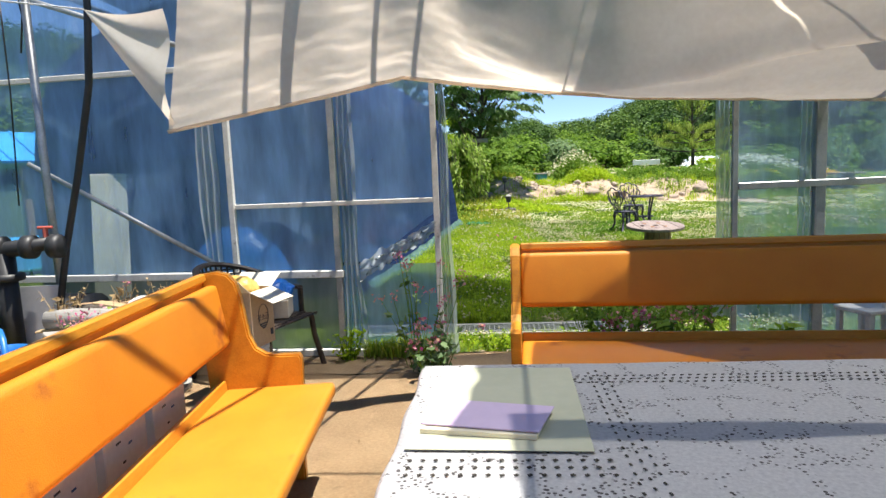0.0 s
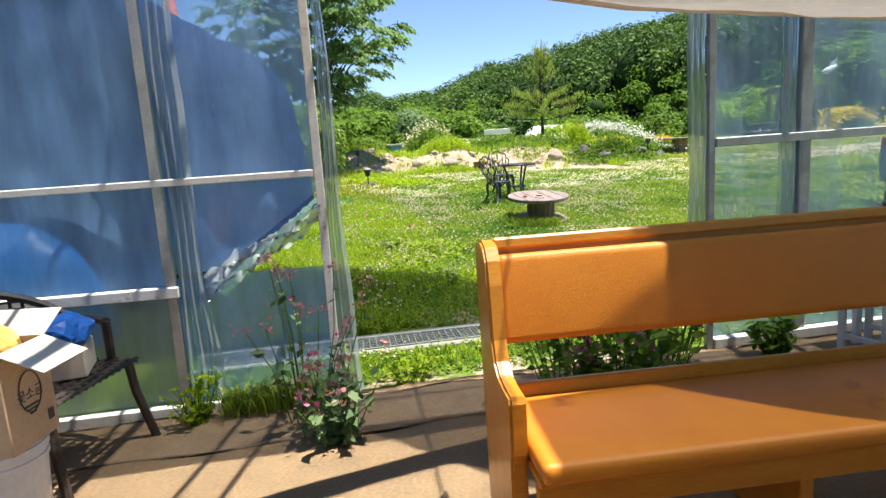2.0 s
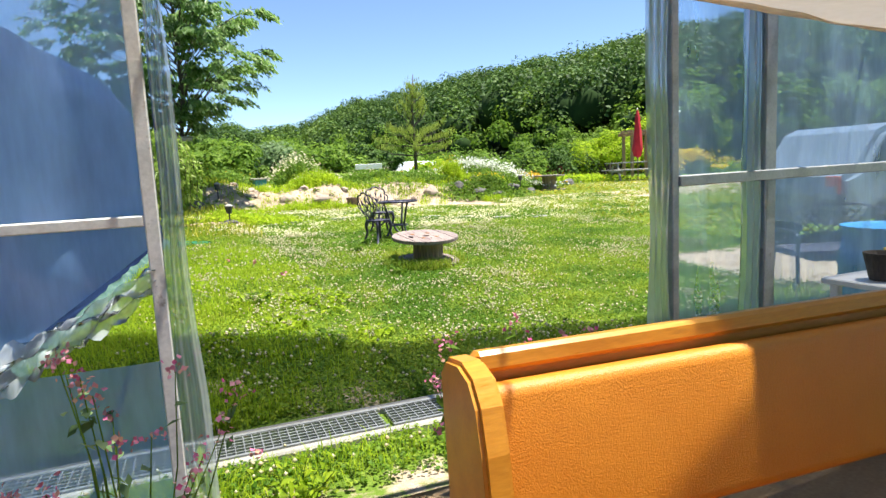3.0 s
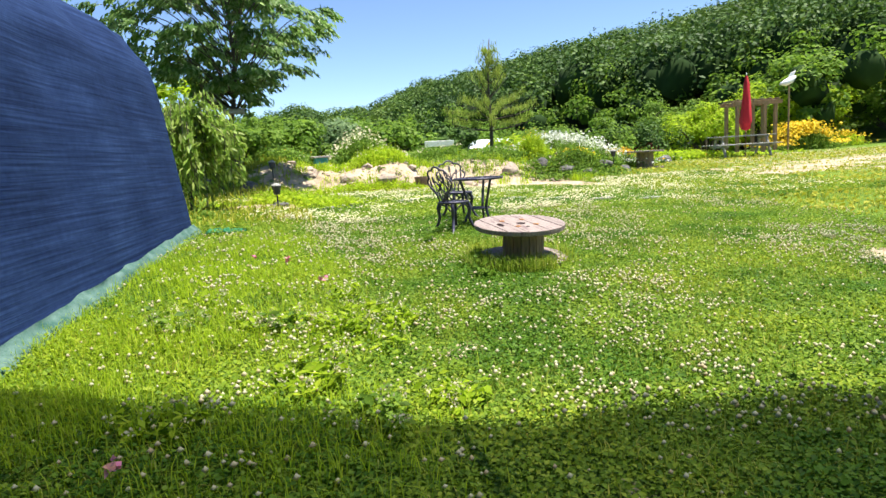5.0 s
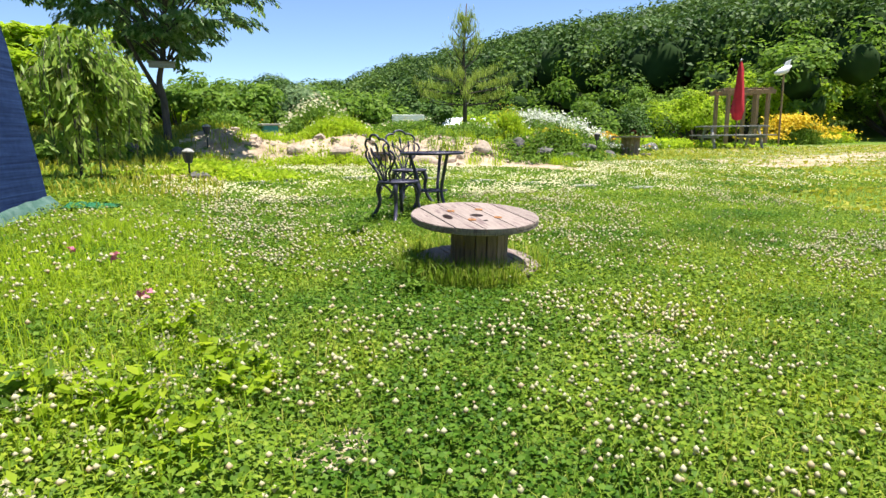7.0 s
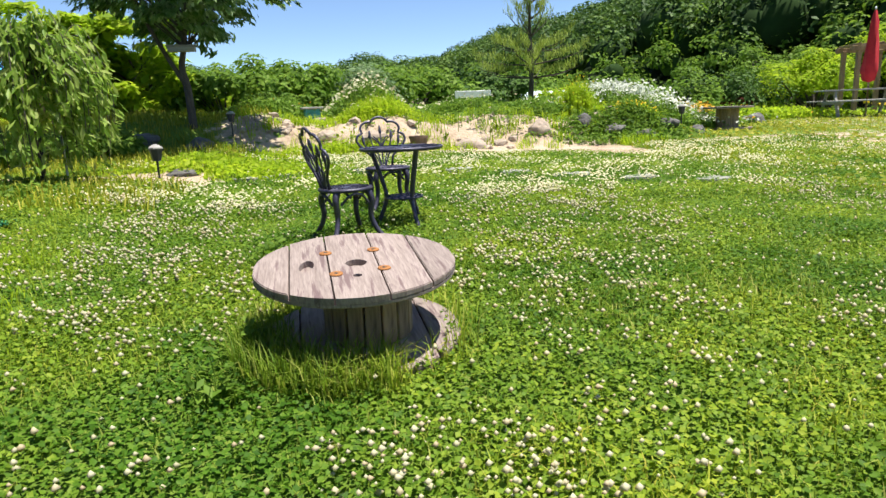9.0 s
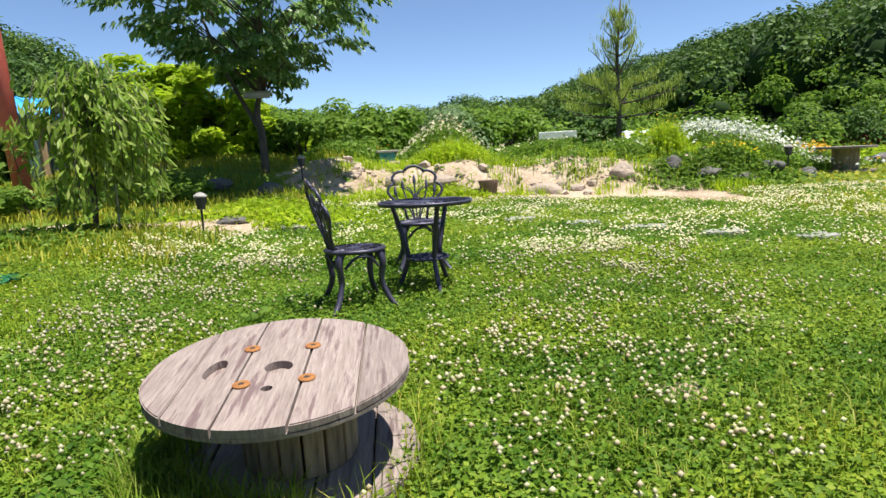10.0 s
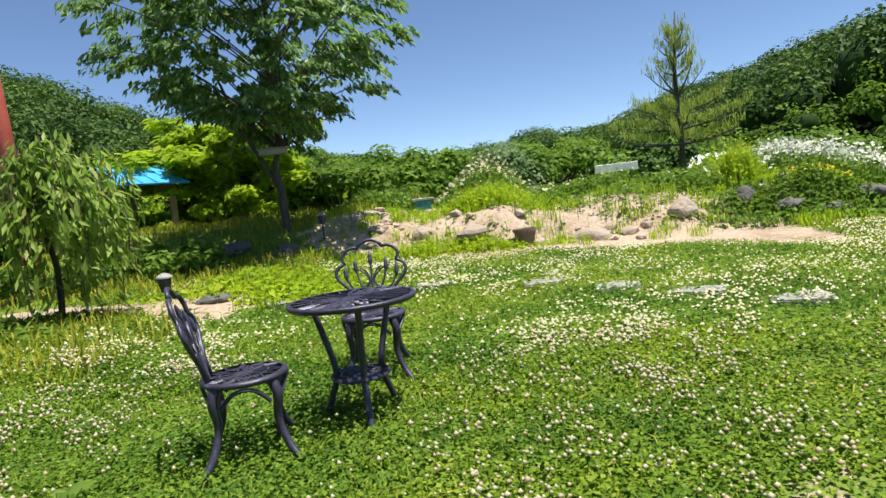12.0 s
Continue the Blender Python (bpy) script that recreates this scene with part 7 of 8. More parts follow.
# ---- flower beds on the bank ----
def flower_bed(name, label, at, size, n, height, leaf_mat, petal, nf, fsize, leaf=0.07):
    """A patch of stems, leaves and flower heads."""
    x0, y0 = at
    t = thing(name, label, "flower bed", (x0, y0, gz(x0, y0)))
    px, py = rng.normal(0, size[0] / 2.4, n), rng.normal(0, size[1] / 2.4, n)
    z = ground_z(x0 + px, y0 + py) - gz(x0, y0)
    h = height * np.clip(1.15 - 0.5 * (px / size[0]) ** 2 * 4, 0.35, 1.2) * rng.uniform(0.7, 1.1, n)
    roots = np.stack([px, py, z], 1)
    link_mesh("undergrowth", blades_mesh("undergrowth", roots, h, 0.012, leaf_mat, 0.35), t)["kind"] = "stuff"
    k = rng.integers(0, n, n * 2)
    lv = roots[k] + np.stack([rng.normal(0, 0.05, n * 2), rng.normal(0, 0.05, n * 2), h[k] * rng.uniform(0.05, 0.85, n * 2)], 1)
    link_mesh("foliage", cards_mesh("foliage", lv, leaf, leaf_mat, aspect=1.6, normals=rng.normal(0, 0.5, (len(lv), 3)) + np.array([0, -0.2, 1.0])), t)["kind"] = "stuff"
    if nf:
        k = rng.integers(0, n, nf)
        fl = roots[k] + np.stack([rng.normal(0, 0.06, nf), rng.normal(0, 0.06, nf), h[k] * rng.uniform(0.88, 1.12, nf)], 1)
        link_mesh("blossom", cards_mesh("blossom", fl, fsize, petal, aspect=1.0, normals=rng.normal(0, 0.5, (nf, 3)) + np.array([0, -0.5, 0.8])), t)
    return t


flower_bed("daisy_bed", "big mound of white daisies", (10.2, 23.9), (2.6, 1.5), 3200, 0.76, "leaf_mid", "petal_daisy", 2100, 0.075)
flower_bed("tall_grass_bed", "tuft of tall bright green grass on the bank", (3.3, 22.4), (1.5, 0.9), 2600, 0.42, "leaf_light", "petal_white", 40, 0.06, 0.05)
flower_bed("white_flower_bed", "patch of white umbel flowers", (3.1, 24.8), (1.6, 1.2), 1500, 0.75, "leaf_mid", "petal_white", 260, 0.09)
flower_bed("yellow_bush_bed", "yellow-green flowering clump on the bank", (8.1, 22.8), (0.75, 0.6), 1300, 0.68, "leaf_light", "petal_yellow", 60, 0.04, 0.05)
flower_bed("green_bed", "leafy green patch on the bank", (7.2, 22.9), (1.4, 0.8), 1500, 0.4, "leaf_mid", "petal_white", 40, 0.05)
flower_bed("yellow_flower_bed", "low yellow flowers among rocks", (9.0, 21.5), (0.9, 0.4), 500, 0.22, "leaf_light", "petal_yellow", 160, 0.05)
flower_bed("orange_flower_bed", "orange flowers behind the spool", (12.3, 24.9), (1.3, 0.8), 900, 0.5, "leaf_mid", "petal_orange", 420, 0.08)
flower_bed("coreopsis_bed", "large bush of bright yellow flowers", (23.9, 28.4), (2.0, 1.1), 2200, 0.95, "leaf_mid", "petal_yellow", 3200, 0.12)
flower_bed("coreopsis_bed", "smaller patch of bright yellow flowers", (27.6, 29.5), (1.0, 0.8), 700, 0.6, "leaf_light", "petal_yellow", 300, 0.11)
flower_bed("weed_bed", "sparse weeds on the sandy bank", (5.4, 21.9), (3.8, 1.4), 420, 0.3, "leaf_mid", "petal_white", 0, 0.05, 0.06)
flower_bed("weed_bed", "weeds along the foot of the bank", (2.6, 20.2), (2.4, 0.5), 800, 0.26, "leaf_light", "petal_white", 0, 0.05, 0.05)
flower_bed("weed_bed", "weeds along the foot of the bank", (8.4, 20.9), (2.0, 0.7), 1500, 0.26, "leaf_mid", "petal_white", 0, 0.05, 0.06)
flower_bed("weed_bed", "bright low weeds near the path lantern", (0.9, 17.6), (2.0, 1.2), 1300, 0.22, "leaf_light", "petal_white", 0, 0.05, 0.06)
flower_bed("weed_bed", "bright low weeds under the weeping tree", (-1.6, 15.5), (2.2, 0.8), 1500, 0.15, "leaf_mid", "petal_white", 0, 0.05, 0.07)
flower_bed("weed_bed", "mixed weeds on top of the bank", (5.8, 25.2), (3.4, 1.2), 1200, 0.32, "leaf_mid", "petal_white", 90, 0.06, 0.07)
flower_bed("weed_bed", "mixed weeds on top of the bank", (0.9, 24.8), (2.6, 1.2), 1300, 0.4, "leaf_mid", "petal_orange", 20, 0.06, 0.07)
flower_bed("weed_bed", "grassy weeds below the picnic place", (15.0, 26.5), (6.0, 1.2), 1600, 0.4, "leaf_light", "petal_white", 0, 0.05, 0.09)
flower_bed("weed_bed", "tall grasses behind the flowers", (12.5, 27.5), (6.0, 2.0), 2200, 0.6, "leaf_mid", "petal_orange", 60, 0.07, 0.09)


def rock(at, size, mat, label):
    bm = bmesh.new()
    bmesh.ops.create_icosphere(bm, subdivisions=3, radius=1.0)
    s = rng.uniform(0, 50)
    for v in bm.verts:
        v.co *= 1 + 0.3 * soft_noise(v.co.x + s, v.co.y, v.co.z, 1.1) + 0.1 * soft_noise(v.co.x + s, v.co.y, v.co.z, 3.5)
        v.co = Vector((v.co.x * size[0], v.co.y * size[1], max(v.co.z, -0.5) * size[2]))
    ob = part("garden_rock", bm, mat, None)
    ob.matrix_basis = pose(at[0], at[1], gz(*at) + size[2] * 0.12, 0, 0, rng.uniform(0, 90))
    return tagged(ob, label, "rock", "rocks along the bank")


for x, y, sx, sz in ((3.1, 20.55, 0.36, 0.2), (5.05, 20.5, 0.3, 0.17), (6.6, 20.9, 0.26, 0.2), (2.2, 20.9, 0.2, 0.12)):
    rock((x, y), (sx, sx * 0.7, sz), "sandstone", "buff sandy rock set in the bank")
for x, y, sx, sz in ((8.3, 20.9, 0.34, 0.12), (8.9, 20.7, 0.28, 0.1), (9.5, 20.9, 0.26, 0.12), (10.2, 21.0, 0.22, 0.1), (7.7, 21.2, 0.25, 0.18), (10.9, 22.2, 0.3, 0.16), (14.3, 25.0, 0.4, 0.25), (-0.2, 20.6, 0.3, 0.16), (-1.2, 20.7, 0.35, 0.14), (-3.3, 16.9, 0.25, 0.14), (0.4, 16.8, 0.24, 0.08)):
    rock((x, y), (sx, sx * 0.7, sz), "rock", "grey rock edging the flower bed")
for x, y in ((4.17, 16.88), (4.89, 16.4), (5.57, 15.91), (6.24, 15.41), (2.9, 17.3), (1.75, 17.2), (1.2, 16.9), (7.0, 15.0)):
    bm = slab([((0.26 + 0.05 * math.sin(3 * a + x)) * math.cos(a), (0.19 + 0.04 * math.sin(2 * a + y)) * math.sin(a)) for a in np.linspace(0, 2 * math.pi, 14, endpoint=False)], 0.07, "z", 0, 0.012)
    st = part("stepping_stone", bm, "paleslab", None)
    st.matrix_basis = pose(x, y, gz(x, y) - 0.02, 0, 0, rng.uniform(0, 60))
    tagged(st, "flat grey stepping stone sunk in the clover", "stepping stone", "stepping stones")
# clods and tufts that roughen the sandy bank
clods = bmesh.new()
for k in range(260):
    x, y, r = rng.uniform(0.4, 8.8), rng.uniform(20.2, 23.6), 0.035 + 0.11 * rng.random() ** 2.5
    bmesh.ops.create_icosphere(clods, subdivisions=1, radius=1.0, matrix=pose(x, y, gz(x, y) + 0.15 * r, 0, 0, rng.uniform(0, 180)) @ Matrix.Diagonal((r * 1.3, r * 0.9, r * 0.65, 1)))
for v in clods.verts:
    v.co += Vector(rng.normal(0, 0.012, 3))
tagged(part("sand_clods", clods, "sandstone", None), "clods of sandy earth strewn over the bank", "earth clods", kind="stuff")
tuft_at = np.stack([rng.uniform(0.2, 9.0, 110), rng.uniform(19.9, 23.8, 110)], 1)
tuft_xy = np.repeat(tuft_at, 36, 0) + rng.normal(0, 0.09, (110 * 36, 2))
link_mesh("bank_tufts", blades_mesh("bank_tufts", np.column_stack([tuft_xy, ground_z(tuft_xy[:, 0], tuft_xy[:, 1])]), 0.2, 0.014, "leaf_light", 0.8))
tagged(bpy.data.objects["bank_tufts"], "tufts of fresh weeds on the sandy bank", "weeds", kind="stuff")
pot = part("flower_pot", lathe([(0.0, 0.0), (0.13, 0.0), (0.18, 0.26), (0.195, 0.26), (0.195, 0.31), (0.175, 0.31), (0.15, 0.24), (0.0, 0.24)], 20), "pot", None)
pot.matrix_basis = pose(3.98, 20.35, gz(3.98, 20.35) - 0.02)
tagged(pot, "empty brown pot set against the sandy bank", "pot")


def garden_lantern(at, label, s=1.0):
    t = thing("garden_lantern", label, "garden lamp", (at[0], at[1], gz(*at)), 0, "garden lanterns")
    part("stake", tube([(0, 0, -0.05), (0, 0, 0.3 * s)], 0.014 * s, 7), "black", t)
    part("lamp_body", lathe([(0.0, 0.28 * s), (0.05 * s, 0.29 * s), (0.085 * s, 0.44 * s), (0.0, 0.44 * s)], 6), "castiron", t)
    part("lamp_cap", lathe([(0.09 * s, 0.44 * s), (0.088 * s, 0.455 * s), (0.04 * s, 0.49 * s), (0.0, 0.5 * s)], 8), "greywood", t, "grey cap")
    return t


garden_lantern((0.36, 15.95), "black stake lantern beside the lawn", 0.95)
garden_lantern((0.35, 21.0), "black stake lantern by the tree", 1.0)
garden_lantern((10.05, 21.4), "dark stake lantern among the flowers", 1.05)
hive = thing("teal_box", "small teal box with a grey roof behind the bank", "box", (1.75, 23.8, gz(1.75, 23.8)), 12)
part("body", box((0.36, 0.34, 0.3), (0, 0, 0.15), 0.01), "teal", hive)
part("roof_board", box((0.5, 0.46, 0.05), (0, 0, 0.325), 0.01), "greywood", hive)
sign = thing("white_sign", "low white board on two posts beyond the bank", "sign", (6.5, 27.7, gz(6.5, 27.7)), 3)
part("board", box((1.15, 0.04, 0.22), (0, 0, 0.35), 0.006), "white", sign)
for x in (-0.4, 0.4):
    part("post", box((0.05, 0.05, 0.35), (x, 0.05, 0.17), 0.004), "greywood", sign)
vh = thing("vinyl_tunnel", "long low pale vinyl tunnel beyond the garden", "greenhouse", (12.3, 37.0, gz(12.3, 37)), 3)
part("cover", sheet(30, 12, lambda u, v: (-2.3 + 4.6 * u, 1.3 * math.cos(math.pi * v), 1.3 * math.sin(math.pi * v) + 0.04 * math.sin(u * 90))), "vinylhouse", vh, smooth=True)

# ---- picnic place ----
PX, PY = 18.0, 25.4
PGZ = gz(PX, PY)
pic = thing("picnic_table", "grey weathered picnic table with fixed benches", "picnic table", (PX, PY, PGZ), -18)
pic.matrix_basis = pose(PX, PY, PGZ, 0, 0, -18) @ Matrix.Diagonal((1.12, 1.08, 1.06, 1))
for k in range(5):
    part("tabletop_board", box((2.1, 0.14, 0.04), (0, -0.3 + 0.15 * k, 0.75), 0.005), "greywood", pic)
for s in (-1, 1):
    for k in range(2):
        part("bench_board", box((2.1, 0.14, 0.04), (0, s * (0.62 + 0.15 * k), 0.45), 0.005), "greywood", pic)
    part("crossbeam", box((0.06, 1.6, 0.09), (s * 0.75, 0, 0.4), 0.005), "greywood", pic)
    part("crossbeam", box((0.06, 0.7, 0.08), (s * 0.75, 0, 0.69), 0.005), "greywood", pic)
    for q in (-1, 1):
        part("leg", box((0.06, 0.09, 0.84), (s * 0.75, q * 0.42, 0.37), 0.005, (q * 28, 0, 0)), "greywood", pic)
par = thing("closed_parasol", "closed crimson parasol standing at the picnic table", "parasol", (PX + 0.35, PY + 0.15, PGZ), 0)
part("pole", tube([(0, 0, 0.0), (0, 0, 3.1)], 0.025, 8), "brownwood", par)
part("canopy", lathe([(0.03, 1.0), (0.15, 1.05), (0.2, 1.35), (0.16, 1.75), (0.14, 2.2), (0.1, 2.75), (0.03, 3.08)], 14), "umbrella", par, "folded crimson canopy", smooth=True)
can_bm = bpy.data.objects[[o.name for o in par.children if o.name.startswith("canopy")][0]]
for v in can_bm.data.vertices:
    a = math.atan2(v.co.y, v.co.x)
    f = 1 + 0.28 * math.sin(5 * a + v.co.z * 2)
    v.co.x, v.co.y = v.co.x * f, v.co.y * f
part("finial", lathe([(0.0, 3.2), (0.03, 3.15), (0.015, 3.09)], 8), "white", par)
perg = thing("timber_frame", "brown timber pergola frame behind the picnic table", "pergola", (PX + 2.2, PY + 1.6, gz(PX + 2.2, PY + 1.6)), -15)
for x in (-0.85, 0.3, 0.75):
    part("post", box((0.13, 0.13, 2.1), (x, 0, 1.05), 0.008), "brownwood", perg)
    part("post", box((0.13, 0.13, 2.1), (x, 1.0, 1.05), 0.008), "brownwood", perg)
for y in (-0.05, 1.05):
    part("beam", box((2.1, 0.09, 0.16), (-0.05, y, 2.12), 0.008), "brownwood", perg)
for k in range(6):
    part("slat", box((0.06, 1.4, 0.08), (-0.9 + 0.34 * k, 0.5, 2.24), 0.005), "brownwood", perg)
birdpost = thing("bird_figure_post", "white bird ornament on a tall wooden post", "ornament", (21.4, 26.6, gz(21.4, 26.6)), 0)
part("post", tube([(0, 0, -0.1), (0, 0, 2.85)], 0.035, 8), "brownwood", birdpost)
part("bird_body", tube([(-0.45, 0, 2.8), (-0.2, 0, 2.85), (0.05, 0, 2.95), (0.3, 0, 3.1)], [0.05, 0.14, 0.15, 0.05], 8), "white", birdpost, smooth=True)
part("wing", slab([(-0.1, 2.95), (0.15, 3.0), (0.32, 3.35), (0.05, 3.25)], 0.05, "y", -0.02, 0.01), "white", birdpost)

# ---- sheds, red post, vehicle, lattice bench ----
def shed(at, turn, w, d, h, label):
    t = thing("open_shed", label, "shed", (at[0], at[1], gz(*at)), turn)
    for x in (-w / 2, w / 2):
        for y in (-d / 2, d / 2):
            part("post", box((0.12, 0.12, h), (x, y, h / 2), 0.006), "brownwood", t)
    part("back_wall", box((w, 0.05, h * 0.8), (0, d / 2 + 0.03, h * 0.42), 0.004), "crate", t)
    part("side_wall", box((0.05, d * 0.9, h * 0.7), (-w / 2 - 0.04, 0, h * 0.38), 0.004), "crate", t)
    for s in (-1, 1):
        bm = box((w + 0.8, d * 0.64, 0.05), (0, s * d * 0.29, h + 0.38), 0.005, (-s * 22, 0, 0))
        roof_ob = part("roof", bm, "roofblue", t, "sky-blue roof sheet")
        for k in range(9):
            part("roof_rib", box((0.04, d * 0.63, 0.03), ((k - 4) * (w + 0.7) / 8.5, s * d * 0.29, h + 0.42), 0.003, (-s * 22, 0, 0)), "roofblue", roof_ob)
    part("gable", slab([(-d / 2, h - 0.02), (d / 2, h - 0.02), (0, h + 0.55)], 0.04, "x", w / 2 + 0.2, 0.003), "brownwood", t)
    return t


shed((-6.0, 23.9), 58, 2.2, 2.2, 1.3, "open shed with a bright sky-blue roof beyond the orchard")
shed((-8.6, 12.8), 55, 3.0, 2.6, 1.6, "shed with a sky-blue roof beside the mesh greenhouse")
low = part("blue_cover", box((2.6, 1.2, 0.5), (0, 0, 0.25), 0.04), "roofblue", None)
low.matrix_basis = pose(-7.2, 10.4, gz(-7.2, 10.4) + 0.0, 0, 0, 50)
tagged(low, "stack under a sky-blue cover", "cover")
red = part("red_post", tube([(0, 0, -0.2), (-0.2, 0, 3.0), (-0.42, 0, 6.5)], 0.14, 12), "red", None, smooth=True)
red.matrix_basis = pose(-3.75, 18.9, gz(-3.75, 18.9))
tagged(red, "tall faded red steel post", "post")

car = thing("parked_car", "silver-blue estate car parked beyond the film wall", "car", (10.3, 9.3, gz(10.3, 9.3) + 0.12), -4)
body_line = [(-2.25, 0.32), (-2.28, 0.75), (-2.2, 1.0), (-1.95, 1.1), (-1.55, 1.62), (-1.3, 1.72), (0.5, 1.72), (1.05, 1.2), (1.35, 1.08), (2.15, 0.95), (2.28, 0.75), (2.28, 0.35), (1.85, 0.3), (1.75, 0.55), (1.4, 0.62), (1.1, 0.5), (1.0, 0.3), (-1.0, 0.3), (-1.1, 0.5), (-1.4, 0.62), (-1.7, 0.52), (-1.8, 0.3)]
part("body", slab(body_line, 1.75, "y", -0.875, 0.09), "carpaint", car, smooth=False)
for s in (-1, 1):
    part("side_window", slab([(-1.75, 1.12), (-1.42, 1.58), (-0.55, 1.6), (-0.55, 1.12)], 0.01, "y", s * 0.88 - 0.005, 0.002), "carglass", car)
    part("side_window", slab([(-0.48, 1.12), (-0.48, 1.6), (0.42, 1.6), (0.95, 1.15), (0.95, 1.12)], 0.01, "y", s * 0.88 - 0.005, 0.002), "carglass", car)
    for x in (-1.4, 1.42):
        wheel = part("wheel", tube([(x, s * 0.9 - 0.1, 0.2), (x, s * 0.9 + 0.02, 0.2)], 0.31, 22), "black", car)
        part("rim", tube([(x, s * 0.92 - 0.02, 0.2), (x, s * 0.92 + 0.03, 0.2)], 0.19, 16), "alu", wheel)
    part("tail_lamp", box((0.05, 0.22, 0.25), (-2.22, s * 0.7, 0.88), 0.01), "red", car)
    part("headlight", box((0.1, 0.3, 0.14), (2.18, s * 0.65, 0.82), 0.02), "white", car)

seat_l = thing("lattice_bench", "dark metal garden bench with a lattice back", "bench", (6.35, 7.35, gz(6.35, 7.35)), -22)
seat_l.matrix_basis = pose(6.35, 7.35, gz(6.35, 7.35), 0, 0, -22) @ Matrix.Diagonal((1.15, 1, 1, 1))
lat = bmesh.new()
for k in range(-5, 13):
    for s in (1, -1):
        a, b = Vector((-0.55 + 0.1 * k, 0.25, 0.45)), Vector((-0.55 + 0.1 * k + s * 0.36, 0.3, 0.82))
        if -0.56 <= min(a.x, b.x) and max(a.x, b.x) <= 0.56:
            tube([a, b], 0.009, 4, lat)
part("lattice_back", lat, "castiron", seat_l)
part("back_frame", tube([(-0.56, 0.25, 0.43), (-0.56, 0.3, 0.8), (-0.3, 0.3, 0.86), (0.0, 0.31, 0.89), (0.3, 0.3, 0.86), (0.56, 0.3, 0.8), (0.56, 0.25, 0.43)], 0.016, 6, closed=True), "castiron", seat_l)
for k in range(6):
    part("seat_slat", box((1.14, 0.05, 0.02), (0, -0.2 + 0.08 * k, 0.42), 0.004), "castiron", seat_l)
for s in (-1, 1):
    part("side_frame", tube(curve3([(s * 0.58, 0.3, 0.0), (s * 0.58, 0.22, 0.42), (s * 0.58, 0.2, 0.62), (s * 0.58, -0.2, 0.62), (s * 0.58, -0.24, 0.42), (s * 0.58, -0.26, 0.0)], 4), 0.018, 6), "castiron", seat_l)

# ---- lawn: clover, grass and flower heads ----
PATH_LINE = np.array([(0.1, 4.6), (0.4, 5.4), (1.2, 6.7), (2.7, 8.0), (3.4, 8.9), (4.0, 10.0), (4.2, 10.8)])


def near_path(x, y):
    d = np.full(len(x), 99.0)
    for a, b in zip(PATH_LINE, PATH_LINE[1:]):
        ab = b - a
        t = np.clip(((x - a[0]) * ab[0] + (y - a[1]) * ab[1]) / (ab @ ab), 0, 1)
        d = np.minimum(d, np.hypot(x - a[0] - t * ab[0], y - a[1] - t * ab[1]))
    return d


def on_lawn(x, y):
    free = (sand_zone(x, y) < 0.35 + 0.3 * rng.random(len(x))) & (y > 5.25)
    free &= ~((np.abs(y - 6.02) < 0.24) & (x > -1.4) & (x < 1.7))
    free &= np.hypot(x - SX, y - SY) > SR * 0.9
    return free & ((y > 13.8) | (x > -0.72 - 0.125 * (13.65 - y)))


def scatter(n, x0, x1, y0, y1, keep):
    x, y = rng.uniform(x0, x1, n), rng.uniform(y0, y1, n)
    k = on_lawn(x, y)
    x, y = x[k], y[k]
    k = rng.random(len(x)) < keep(x, y)
    return x[k], y[k]


def patchy(x, y, s, seed):
    return np.array([0.5 + 0.5 * noise.noise(Vector((a * s, b * s, seed))) for a, b in zip(x, y)])


def lawn_part(n, rect, leaf, lift, name, keep):
    x, y = scatter(n, *rect, keep)
    up = np.stack([rng.normal(0, 0.45, len(x)), rng.normal(0, 0.45, len(x)), np.ones(len(x))], 1)
    z = ground_z(x, y) + lift * rng.uniform(0.2, 1.0, len(x)) * (0.5 + patchy(x, y, 1.6, 3.0))
    ob = link_mesh(name, cards_mesh(name, np.stack([x, y, z], 1), leaf, "leaf_verge" if "verge" in name else "leaf_lawn", normals=up, aspect=1.0))
    return tagged(ob, "dense green clover leaves of the lawn", "clover", kind="stuff")


lawn_part(400000, (-2.2, 8.2, 5.3, 14.6), 0.0255, 0.065, "clover_near", lambda x, y: np.where(near_path(x, y) < 3.2, 0.95, 0.55))
lawn_part(105000, (-2.0, 12.0, 13.9, 19.9), 0.036, 0.07, "clover_far", lambda x, y: np.where(near_path(x, y) < 4, 0.75, 0.8))
lawn_part(24000, (8.0, 26.0, 8.0, 25.0), 0.09, 0.06, "clover_verge", lambda x, y: 0.6 * np.ones(len(x)))


def grass_part(n, rect, length, width, name, keep, label):
    x, y = scatter(n, *rect, keep)
    L = length * (0.55 + 0.9 * patchy(x, y, 1.3, 7.0))
    ob = link_mesh(name, blades_mesh(name, np.stack([x, y, ground_z(x, y) - 0.005], 1), L, width, "leaf_verge" if "verge" in name or "orchard" in name else "leaf_light" if "tall" in name else "leaf_blade", 1.0))
    return tagged(ob, label, "grass", kind="stuff")


